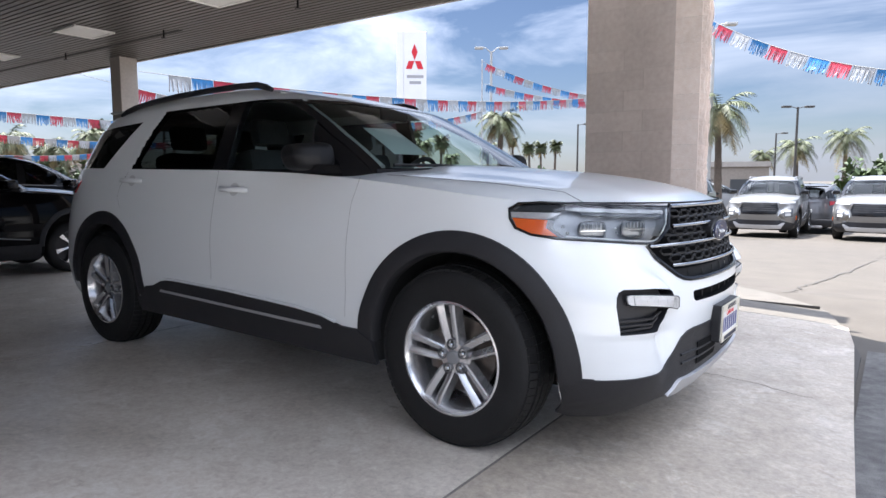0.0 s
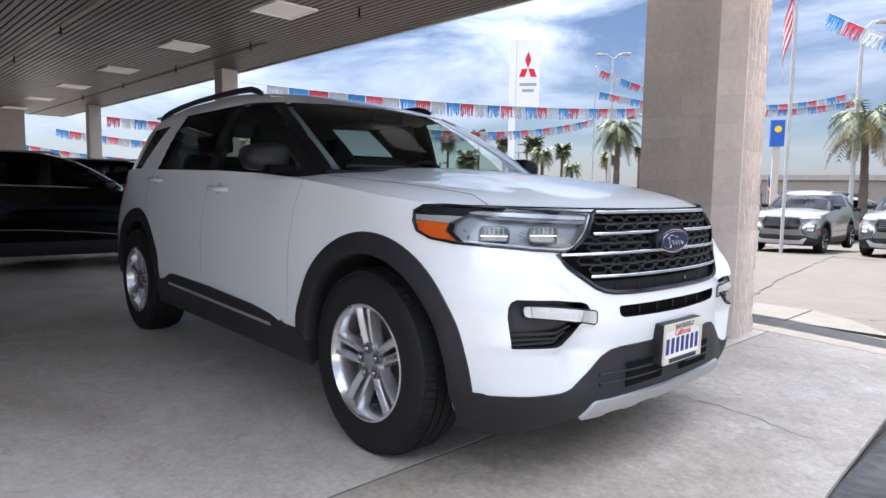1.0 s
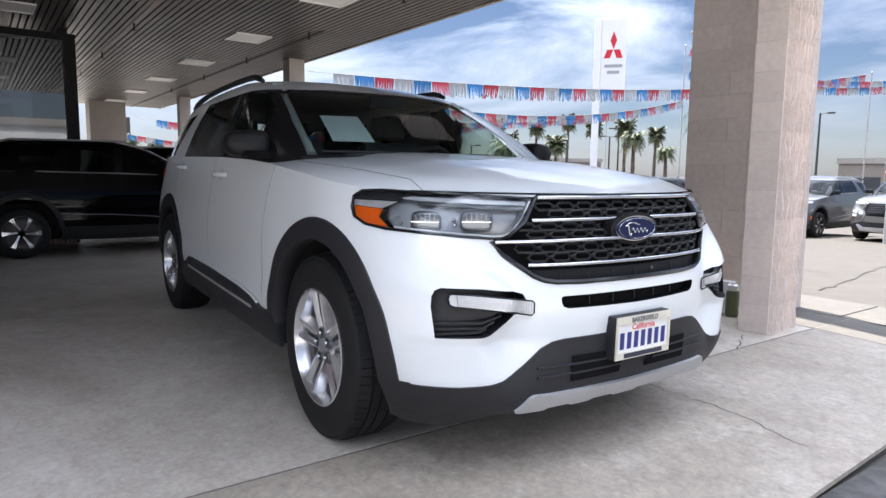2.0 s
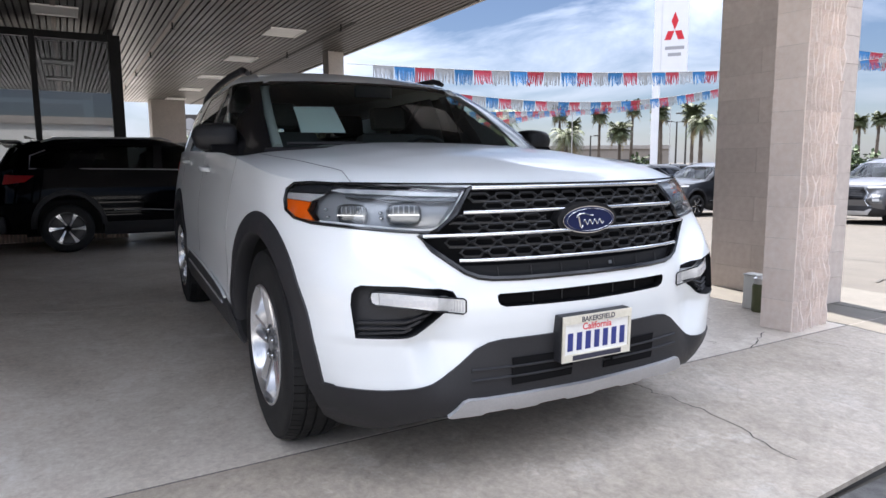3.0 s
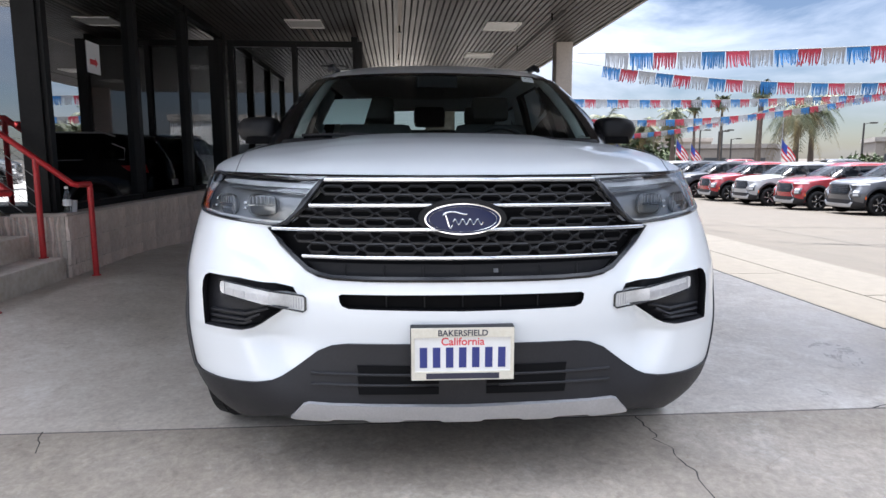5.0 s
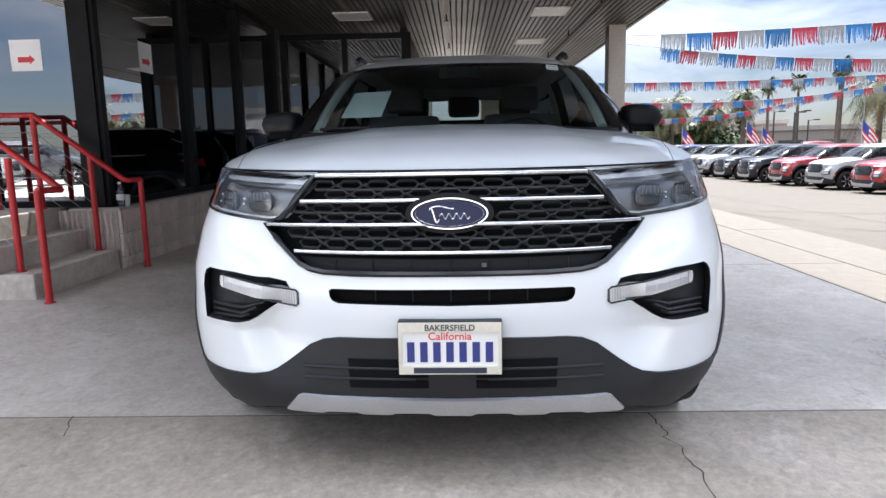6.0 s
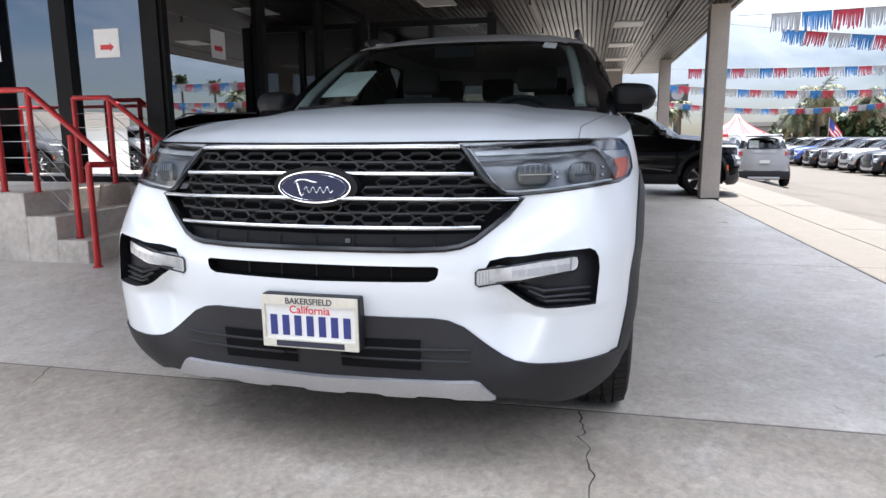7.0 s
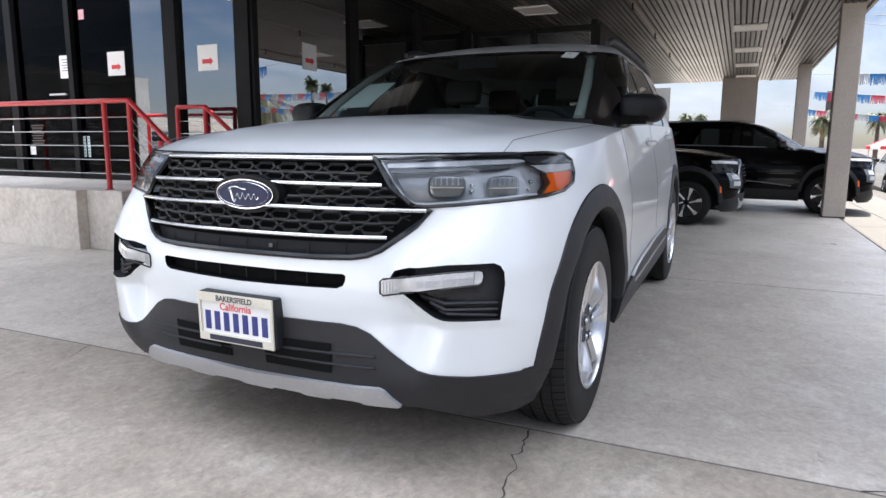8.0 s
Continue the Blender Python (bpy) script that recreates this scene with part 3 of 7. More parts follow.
def sign_sheet(place, w, h, label, arrow=True):
    t = thing("paper_sign", label, "paper sign", "paper signs on the glass", at=place)
    part("sheet", boxm(-w / 2, w / 2, 0, 0.002, -h / 2, h / 2), M_PAPER, t)
    if arrow:
        b = bmesh.new()
        box(b, -0.035, 0.08, 0.002, 0.0035, -0.065, -0.015)
        prism(b, [(-0.035, -0.085), (-0.085, -0.04), (-0.035, 0.005)], "y", 0.002, 0.0035)
        part("arrow", b, M_PRINT, t, "red printed arrow")
    else:
        b = bmesh.new()
        for k in range(5):
            box(b, -w * 0.36, w * (0.36 - 0.1 * (k % 2)), 0.002, 0.0035, h * (0.3 - 0.12 * k), h * (0.33 - 0.12 * k))
        part("print", b, M_INK, t)
    return t


def on_glass(y, z):
    return ENTRY @ pose(EX - 0.035, y, z, 0, 0, -90)


sign_sheet(on_glass(-3.44, 2.05), 0.24, 0.29, "white printed paper notice taped to the glass", False)
sign_sheet(on_glass(-2.51, 2.05), 0.30, 0.29, "white paper notice with red arrow taped to the glass")
sign_sheet(on_glass(-1.01, 2.05), 0.30, 0.29, "white paper notice with red arrow taped to the glass")
sign_sheet(pose(-5.34, GY - 0.035, 2.05), 0.27, 0.29, "white paper notice with red arrow taped to the glass")

tag = thing("paper_note", "small pink paper note taped to the dark glass", "paper note", at=on_glass(-3.08, 2.68))
part("sheet", boxm(-0.05, 0.05, 0, 0.002, -0.06, 0.06), mat("pink_paper", (0.72, 0.42, 0.46), 0.8, 0, 5, 0.05), tag)

CR = thing("floor_cracks", "thin dark cracks wandering through the slab", "cracks", kind="structure")
for line, w in (([(-1.262, 3.956), (-1.17, 3.945), (-1.11, 3.970), (-1.05, 3.950), (-0.97, 3.985), (-0.88, 3.968), (-0.82, 4.0), (-0.73, 3.978), (-0.62, 3.985), (-0.5, 3.95), (-0.3, 3.92)], 0.003), ([(-1.262, 5.02), (-1.32, 5.16), (-1.38, 5.28), (-1.44, 5.42)], 0.004), ([(-1.28, 1.52), (-1.2, 1.53), (-1.09, 1.58)], 0.003), ([(-1.27, 5.44), (-0.9, 5.62), (-0.3, 5.7)], 0.002)):
    part("crack", crack(line, w), M_CRACK, CR)


# ---- small things ----
M_SIGN = mat("white_plastic", (0.72, 0.72, 0.70), 0.5, 0, 5, 0.05)
M_OLIVE = mat("olive_paint", (0.09, 0.10, 0.045), 0.5, 0, 5, 0.1)
bottle = thing("water_bottle", "clear plastic water bottle on the window ledge", "bottle", at=pose(-4.345, GY + 0.10, LEDGE))
M_BOTTLE = glass_mat("clear_plastic", (0.85, 0.88, 0.9), 0.05, 1.4, 0.05)
part("bottle", lathe(bmesh.new(), [(0.03, 0.0), (0.033, 0.02), (0.033, 0.13), (0.03, 0.15), (0.012, 0.19), (0.012, 0.2)], "z", 18), M_BOTTLE, bottle, smooth=50)
part("label", lathe(bmesh.new(), [(0.0338, 0.06), (0.0338, 0.11)], "z", 18, close=False), M_PAPER, bottle)
part("cap", lathe(bmesh.new(), [(0.014, 0.2), (0.014, 0.22)], "z", 12), M_PAPER, bottle)
cup = thing("paper_cup", "small white paper cup on the window ledge", "cup", at=pose(-4.425, GY + 0.11, LEDGE))
part("cup", lathe(bmesh.new(), [(0.026, 0.0), (0.034, 0.10), (0.031, 0.10), (0.024, 0.006)], "z", 18), M_PAPER, cup, smooth=50)
bin_ = thing("utility_box", "small white utility box on the slab behind the pier", "box", at=pose(-1.93, 6.0, 0))
part("case", boxm(-0.05, 0.05, -0.05, 0.05, 0, 0.25, bevel=0.008), M_SIGN, bin_)
part("lid", boxm(-0.055, 0.055, -0.055, 0.055, 0.25, 0.265, bevel=0.004), M_SIGN, bin_)
flask = thing("steel_flask", "olive green flask with a steel collar beside the pier", "flask", at=pose(-1.83, 5.93, 0))
part("flask_body", lathe(bmesh.new(), [(0.045, 0.0), (0.05, 0.01), (0.05, 0.19), (0.042, 0.21)], "z", 20), M_OLIVE, flask, smooth=40)
part("collar", lathe(bmesh.new(), [(0.044, 0.21), (0.044, 0.25), (0.03, 0.262)], "z", 20), M_STEEL, flask, smooth=40)


# ---- roof frame seen dimly inside the showroom ----
M_TRUSS = mat("truss_paint", (0.30, 0.29, 0.27), 0.6, 0, 3, 0.1)
for k in range(5):
    tr = thing("roof_truss", "pale steel roof truss inside the dim showroom", "truss", "showroom roof trusses", "structure", pose(-6.6 - 2.4 * k, 0, 0))
    part("chord", boxm(-0.04, 0.04, -12.6, -0.5, 2.98, 3.06), M_TRUSS, tr)
    part("chord", boxm(-0.04, 0.04, -12.6, -0.5, 2.60, 2.66), M_TRUSS, tr)
    for q in range(14):
        y = -0.6 - 0.85 * q
        part("web", tube(bmesh.new(), [(0, y, 2.66), (0, y - 0.42, 2.98), (0, y - 0.85, 2.66)], 0.018, 5), M_TRUSS, tr)


# ---- notices on the entrance doors ----
M_TEAL = mat("teal_print", (0.12, 0.42, 0.38), 0.6)
for y, z, w, h, n, txt in ((-4.615, 1.26, 0.07, 0.08, 0, "small white sticker on the dark door glass"), (-4.25, 0.96, 0.11, 0.11, 0, "small white sticker on the dark door glass"), (-3.20, 1.02, 0.045, 0.27, 6, "tall narrow white sticker strip on the door glass"), (-3.12, 1.02, 0.045, 0.27, 6, "tall narrow white sticker strip on the door glass")):
    t = thing("door_sticker", txt, "sticker", "stickers on the doors", at=on_glass(y, z))
    part("sheet", boxm(-w / 2, w / 2, 0, 0.002, -h / 2, h / 2), M_PAPER, t)
    for k in range(n):
        part("print", boxm(-w * 0.35, w * 0.35, 0.002, 0.003, -h / 2 + 0.02 + 0.042 * k, -h / 2 + 0.045 + 0.042 * k), M_TEAL, t)
hours = thing("door_lettering", "block of small pale lettering on the door glass", "lettering", at=on_glass(-4.12, 1.17))
for k in range(8):
    part("line", boxm(-0.13 + 0.02 * (k % 3), 0.13 - 0.015 * (k % 2), 0, 0.0015, 0.12 - 0.034 * k, 0.138 - 0.034 * k), M_PLANK, hours)
pull = thing("door_bar", "satin steel push bar across the entrance door", "door bar", at=on_glass(-3.60, 1.70))
part("bar", tube(bmesh.new(), [(-0.16, 0.03, 0), (0.16, 0.03, 0)], 0.012, 8), M_STEEL, pull)
for sx in (-0.14, 0.14):
    part("stay", boxm(sx - 0.01, sx + 0.01, 0.0, 0.03, -0.01, 0.01), M_STEEL, pull)

# ---- the white SUV ----
M_WHITE = mat("white_car_paint", (0.69, 0.71, 0.715), 0.30, 0, coat=0.65, spec=0.3)
M_CLAD = mat("black_moulded_plastic", (0.0165, 0.0165, 0.019), 0.5, 0, 9.0, 0.12, 0.12, 900, spec=0.38)
M_GLOSSBLACK = mat("gloss_black_plastic", (0.008, 0.008, 0.009), 0.16)
M_RUBBER = mat("tyre_rubber", (0.011, 0.011, 0.0115), 0.65, 0, 12.0, 0.25, 0.2, 300, spec=0.3)
M_GRILLE = mat("grille_plastic", (0.009, 0.009, 0.010), 0.6, spec=0.2)
M_HONEY = mat("honeycomb_plastic", (0.012, 0.012, 0.013), 0.5, 0, 9.0, 0.1, spec=0.35)
M_CHROME = mat("chrome", (0.60, 0.61, 0.62), 0.10, 1.0)
M_ALLOY = mat("silver_alloy", (0.70, 0.70, 0.71), 0.24, 0.86, 8.0, 0.05)
M_LUGSEAT = mat("cast_alloy", (0.16, 0.16, 0.165), 0.4, 0.7, 8.0, 0.1)
M_DISC = mat("brake_disc", (0.14, 0.12, 0.105), 0.45, 0.8, 14.0, 0.25)
M_SKID = mat("silver_plastic", (0.46, 0.46, 0.47), 0.42, 0.5, 9.0, 0.06)
M_VOID = mat("dark_void", (0.007, 0.007, 0.0075), 0.9, spec=0.08)
M_LINER = mat("wheel_well_liner", (0.012, 0.012, 0.012), 0.9)
M_MIRROR_SHELL = mat("matt_black_shell", (0.010, 0.010, 0.011), 0.45, 0, 9.0, 0.1, 0.1, 700, spec=0.25)
M_SCREEN = glass_mat("green_tint_glass", (0.72, 0.80, 0.765), 0.01, 1.24, 0.0)
M_PRIVACY = glass_mat("privacy_glass", (0.07, 0.075, 0.08), 0.012, 1.4, 0.01)
M_TAILGLASS = glass_mat("tailgate_glass", (0.46, 0.50, 0.49), 0.012, 1.4, 0.01)
M_LENS = glass_mat("clear_lens", (0.90, 0.92, 0.93), 0.02, 1.42, 0.0)
M_AMBER = mat("amber_reflector", (0.90, 0.15, 0.005), 0.25, coat=0.5)
M_LAMPGREY = mat("lamp_bowl", (0.29, 0.295, 0.305), 0.40, 0.45)
M_LED = mat("lamp_lens_white", (0.54, 0.54, 0.535), 0.22, 0, 30.0, 0.12, coat=0.6)
M_LAMPDARK = mat("lamp_smoke", (0.10, 0.105, 0.11), 0.3, 0.2)
M_PROJ = mat("projector_bowl", (0.13, 0.135, 0.14), 0.12, 0.5, coat=0.8)
M_EDGE = mat("lamp_edge_line", (0.74, 0.75, 0.76), 0.2, 0, coat=0.6)
M_TRIMGREY = mat("pillar_lining", (0.50, 0.51, 0.49), 0.85, 0, 5, 0.05)
M_TAIL = mat("red_lamp", (0.30, 0.01, 0.012), 0.18, coat=0.6)
M_SIGN_GAP = mat("shut_line", (0.16, 0.16, 0.165), 0.7)
# white paint greyed to stand for shade behind the door handles
M_HANDLE_SHADE = mat("handle_shade", (0.50, 0.505, 0.51), 0.35, coat=0.6)
M_SEAT = mat("grey_seat", (0.10, 0.10, 0.10), 0.8, 0, 5, 0.1)
M_DASH = mat("dash_plastic", (0.03, 0.03, 0.032), 0.7)
M_LINING = mat("headlining", (0.42, 0.42, 0.40), 0.9)
M_BADGE = mat("blue_badge", (0.003, 0.008, 0.045), 0.35, coat=0.1, spec=0.2)
M_PLATE = mat("plate_white", (0.72, 0.71, 0.68), 0.5, 0, 6, 0.05)
M_PLATEBLUE = mat("plate_blue", (0.02, 0.03, 0.17), 0.5)
M_PLATERED = mat("plate_red", (0.62, 0.03, 0.04), 0.5)
M_CREAM = mat("plate_rim", (0.62, 0.58, 0.48), 0.5, 0, 8, 0.08)
M_TEALPAPER = mat("window_sheet", (0.72, 0.78, 0.76), 0.7, 0, 4, 0.05)

WHEEL_R, BASE, FRONT, ARCH = 0.394, 3.02, 0.01, 0.036
W_TAB = [(0.16, 0.87), (0.24, 0.93), (0.32, 0.972), (0.42, 0.992), (0.52, 1.004), (0.62, 0.996), (0.72, 1.001), (0.85, 0.994), (0.98, 0.972), (1.08, 0.950), (1.16, 0.932), (1.24, 0.915)]
F_TAB = [(0.16, 0.70), (0.22, 0.77), (0.28, 0.815), (0.34, 0.838), (0.42, 0.85), (0.50, 0.858), (0.58, 0.870), (0.66, 0.874), (0.72, 0.868), (0.80, 0.850), (0.90, 0.826), (0.98, 0.802), (1.03, 0.776), (1.06, 0.75), (1.10, 0.70)]
P_TAB = [(0.2, 3.9), (0.4, 3.9), (0.7, 3.5), (0.9, 2.88), (1.05, 2.6)]
R_TAB = [(0.2, 3.98), (0.35, 4.06), (0.55, 4.10), (0.75, 4.08), (0.95, 4.04), (1.20, 3.98)]
S_TAB = [(-4.2, 1.215), (-3.0, 1.212), (-2.5, 1.206), (-1.5, 1.188), (-0.9, 1.168), (-0.5, 1.142), (-0.1, 1.105), (0.25, 1.06), (0.5, 1.035), (0.7, 1.028), (0.9, 1.026)]
T_TAB = [(-5.0, 1.20), (-0.55, 1.205), (-0.3, 1.192), (0.1, 1.160), (0.4, 1.122), (0.6, 1.084), (0.70, 1.058), (0.76, 1.038), (0.8, 1.028)]
FA, RA, RP = 0.92, 0.88, 2.75


def smooth_tab(tab, v, h):
    return (lerp_table(tab, v - h) + 2 * lerp_table(tab, v) + lerp_table(tab, v + h)) / 4


def tail(x):
    """Narrowing of the body towards the tail."""
    return 1 - 0.095 * max(0.0, min(1.15, (-0.5 - x) / 3.0))


def half_w(z):
    return smooth_tab(W_TAB, z, 0.04)


def front_x(z):
    return smooth_tab(F_TAB, z, 0.025)


def exp_p(z):
    return lerp_table(P_TAB, z)


DENT_EDGE = [(0.40, 0.56), (0.55, 0.60), (0.62, 0.535), (0.68, 0.51), (0.74, 0.55), (0.80, 0.60), (0.87, 0.63)]
DENT_FADE = [(0.30, 0.0), (0.52, 1.0), (0.80, 1.0), (0.87, 0.7), (0.95, 0.0)]
DENT_WIDE = [(0.55, 0.13), (0.60, 0.10), (0.68, 0.09), (0.74, 0.12), (0.80, 0.20)]


def dent(y, z):
    """How far the middle of the bumper lies behind the lamp pods, and the fold under the pods."""
    a = abs(y)
    edge = smooth_tab(DENT_EDGE, z, 0.02)
    back = 0.047 * min(a / 0.5, 1.15) ** 2 * smooth_tab(DENT_FADE, z, 0.03) * ease((edge + smooth_tab(DENT_WIDE, z, 0.02) - a) / smooth_tab(DENT_WIDE, z, 0.02))
    fold = 0.007 * ease((0.552 - z) / 0.022) * ease((z - 0.36) / 0.08) * ease((a - 0.50) / 0.10) * ease((0.93 - a) / 0.08)
    return back + fold


def front_at(y, z):
    """Front skin: x for a place (y, z)."""
    b, p = half_w(z), exp_p(z)
    q = min(0.9995, abs(y) / b)
    return front_x(z) - FA + FA * (1 - q ** p) ** (1 / p) - dent(y, z)


def side_at(x, z):
    """Side skin: |y| for a place (x, z)."""
    b, p = half_w(z), exp_p(z)
    xc = front_x(z) - FA
    xr = -lerp_table(R_TAB, z) + RA
    if x > xc:
        q = min(1.0, (x - xc) / FA)
        return b * (1 - q ** p) ** (1 / p)
    if x < xr:
        q = min(1.0, (xr - x) / RA)
        return b * tail(x) * (1 - q ** RP) ** (1 / RP)
    return b * tail(x)


def hood_z(x, y):
    t = smooth_tab(T_TAB, x, 0.05)
    a = abs(y)
    dome = 0.015 / (1 + math.exp((a - 0.50) / 0.018)) * max(0.0, min(1.0, (0.72 - x) / 0.4))
    return t - 0.055 * a * a - 0.03 * max(0, a - 0.6) ** 2 + dome


def body_mesh():
    bm = bmesh.new()
    NF, NS, NR = 56, 56, 16
    us = []
    for i in range(NF):
        us.append(("f", (i / NF) * math.pi / 2))
    for i in range(NS):
        us.append(("s", i / NS))
    for i in range(NR + 1):
        us.append(("r", math.pi / 2 * (1 - i / NR)))
    ring_u = [(k, v, 1) for k, v in us] + [(k, v, -1) for k, v in us[::-1][1:-1]]

    def outline(u, z):
        k, v, s = u
        b, p = half_w(z), exp_p(z)
        xc, xr = front_x(z) - FA, -lerp_table(R_TAB, z) + RA
        if k == "f":
            e = 2 / p
            y = b * math.sin(v) ** e
            return xc + FA * math.cos(v) ** e - dent(y, z), s * y
        if k == "s":
            return xc + (xr - xc) * v, s * b * tail(xc + (xr - xc) * v)
        e = 2 / RP
        x = xr - RA * max(0, math.cos(v)) ** e
        return x, s * b * tail(x) * max(0.0, math.sin(v)) ** e

    rings = []
    NV = 60
    for j in range(NV + 1):
        f = j / NV
        ring = []
        for u in ring_u:
            x0, _ = outline(u, 1.0)
            zb = 0.285 if x0 > 0.3 or x0 < -3.4 else 0.30
            zs = smooth_tab(S_TAB, x0, 0.12)
            z = zb + (zs - zb) * f
            x, y = outline(u, z)
            ring.append(bm.verts.new((x, y, z)))
        rings.append(ring)
    # over the shoulder on to bonnet and deck
    edge = [v.co.copy() for v in rings[-1]]
    for s in (0.012, 0.03, 0.06, 0.10, 0.16, 0.24, 0.33, 0.43, 0.53, 0.64, 0.76, 0.88, 0.97):
        ring = []
        for e in edge:
            xt = min(e.x, 0.2) if e.x > -2 else max(e.x, -3.6)
            x = e.x + (xt - e.x) * s
            y = e.y * (1 - s)
            t = min(1.0, s / 0.2)
            t = 1 - (1 - t) ** 2.2
            ring.append(bm.verts.new((x, y, e.z + (max(hood_z(x, y), e.z - 0.05) - e.z) * t)))
        rings.append(ring)
    n = len(ring_u)
    for A, B in zip(rings, rings[1:]):
        for k in range(n):
            bm.faces.new((A[k], A[(k + 1) % n], B[(k + 1) % n], B[k]))
    half = len(us)
    for ring in (rings[0], rings[-1]):
        left = ring[:half]
        right = [ring[0]] + ring[:half - 1:-1] + [ring[half - 1]]
        for a in range(half - 1):
            q = [left[a], left[a + 1], right[a + 1], right[a]]
            q = [v for i, v in enumerate(q) if v not in q[:i]]
            if len(q) > 2:
                bm.faces.new(q)
    bmesh.ops.recalc_face_normals(bm, faces=bm.faces)
    return bm


def refine(bm, res):
    for _ in range(7):
        long = [e for e in bm.edges if e.calc_length() > res]
        if not long:
            break
        bmesh.ops.subdivide_edges(bm, edges=long, cuts=1)
        bmesh.ops.triangulate(bm, faces=bm.faces)
    return bm


def patch(poly, fn, res=0.04, thick=0.006):
    """Polygon laid on a skin: fn maps a 2D place to 3D; given a thickness behind."""
    bm = bmesh.new()
    bm.faces.new([bm.verts.new((p[0], p[1], 0)) for p in poly])
    bmesh.ops.triangulate(bm, faces=bm.faces)
    refine(bm, res)
    for v in bm.verts:
        v.co = fn(v.co.x, v.co.y)
    bmesh.ops.recalc_face_normals(bm, faces=bm.faces)
    if thick:
        r = bmesh.ops.extrude_face_region(bm, geom=list(bm.faces))
        back = [g for g in r["geom"] if isinstance(g, bmesh.types.BMVert)]
        nm = {v: v.normal.copy() for v in back}
        m = sum((nm[v] for v in back), Vector()) / len(back)
        for v in back:
            d = nm[v] if nm[v].length > 0.1 else m
            v.co -= d * thick * (1 if (d.x * 0.6 + abs(d.y) * 0.4 * (1 if d.y * v.co.y >= 0 else -1) + d.z * 0.2) > 0 else -1)
    return bm


def on_front(off):
    def fn(y, z):
        e = 0.004
        x = front_at(y, z)
        ty = Vector((front_at(y + e, z) - front_at(y - e, z), 2 * e, 0))
        tz = Vector((front_at(y, z + e) - front_at(y, z - e), 0, 2 * e))
        nrm = ty.cross(tz)
        if nrm.x < 0:
            nrm.negate()
        return Vector((x, y, z)) + nrm.normalized() * off
    return fn


def on_side(sgn, off):
    def fn(x, z):
        e = 0.004
        y = side_at(x, z)
        tx = Vector((2 * e, side_at(x + e, z) - side_at(x - e, z), 0))
        tz = Vector((0, side_at(x, z + e) - side_at(x, z - e), 2 * e))
        nrm = tx.cross(tz)
        if nrm.y < 0:
            nrm.negate()
        p = Vector((x, y, z)) + nrm.normalized() * off
        return Vector((p.x, sgn * p.y, p.z))
    return fn


def mirror_poly(half):
    """Polygon from its half with y >= 0, listed from the middle top to the middle bottom."""
    return half + [(-y, z) for y, z in half[::-1] if y > 1e-6]


GRILLE = [(0, 1.025), (0.420, 1.025), (0.440, 1.017), (0.498, 0.938), (0.553, 0.888), (0.612, 0.867), (0.572, 0.822), (0.530, 0.787), (0.482, 0.749), (0.445, 0.733), (0.40, 0.7255), (0.30, 0.7225), (0, 0.7225)]
SLOT = [(0, 0.675), (0.374, 0.674), (0.384, 0.668), (0.382, 0.650), (0.374, 0.636), (0.354, 0.628), (0, 0.623)]
HEAD = [(0.441, 1.021), (0.50, 1.022), (0.65, 1.031), (0.79, 1.038), (0.862, 1.043), (0.900, 1.039), (0.921, 1.018), (0.934, 0.980), (0.939, 0.945), (0.928, 0.921), (0.895, 0.908), (0.82, 0.900), (0.69, 0.887), (0.60, 0.880), (0.560, 0.883), (0.540, 0.897), (0.495, 0.960)]
POCKET = [(0.846, 0.66), (0.842, 0.695), (0.832, 0.714), (0.815, 0.723), (0.70, 0.720), (0.585, 0.706), (0.53, 0.690), (0.512, 0.660), (0.513, 0.636), (0.566, 0.616), (0.604, 0.592), (0.636, 0.570), (0.662, 0.558), (0.695, 0.553), (0.838, 0.553)]
LOWER = [(0, 0.520), (0.36, 0.516), (0.41, 0.509), (0.455, 0.489), (0.53, 0.430), (0.572, 0.401), (0.607, 0.387), (0.65, 0.382), (0.76, 0.378), (0.88, 0.380), (0.932, 0.384), (0.910, 0.30), (0.868, 0.225), (0.83, 0.203), (0.74, 0.208), (0.66, 0.245), (0.60, 0.262), (0.45, 0.262), (0, 0.26)]

G_FX = [(1.10, -0.34), (1.18, -0.38), (1.30, -0.565), (1.45, -0.83), (1.58, -1.10), (1.64, -1.30), (1.69, -1.60)]
G_RX = [(1.10, -4.02), (1.22, -3.98), (1.45, -3.84), (1.60, -3.74), (1.69, -3.5)]
G_W = [(1.10, 0.945), (1.18, 0.925), (1.30, 0.888), (1.45, 0.832), (1.58, 0.768), (1.635, 0.728), (1.68, 0.64)]
GFA, GFP, GRA, GRP = 0.42, 2.6, 0.95, 2.6


def g_front(y, z):
    b = smooth_tab(G_W, z, 0.03)
    q = min(0.999, abs(y) / b)
    return smooth_tab(G_FX, z, 0.03) - GFA + GFA * (1 - q ** GFP) ** (1 / GFP)


def g_side(x, z):
    b = smooth_tab(G_W, z, 0.03)
    xc = smooth_tab(G_FX, z, 0.03) - GFA
    xr = lerp_table(G_RX, z) + GRA
    if x > xc:
        return b * (1 - min(1.0, (x - xc) / GFA) ** GFP) ** (1 / GFP)
    if x < xr:
        return b * tail(x) * (1 - min(1.0, (xr - x) / GRA) ** GRP) ** (1 / GRP)
    return b * tail(x)


def g_rear(y, z):
    b = smooth_tab(G_W, z, 0.03) * tail(-3.6)
    q = min(0.999, abs(y) / b)
    return lerp_table(G_RX, z) + GRA - GRA * (1 - q ** GRP) ** (1 / GRP)


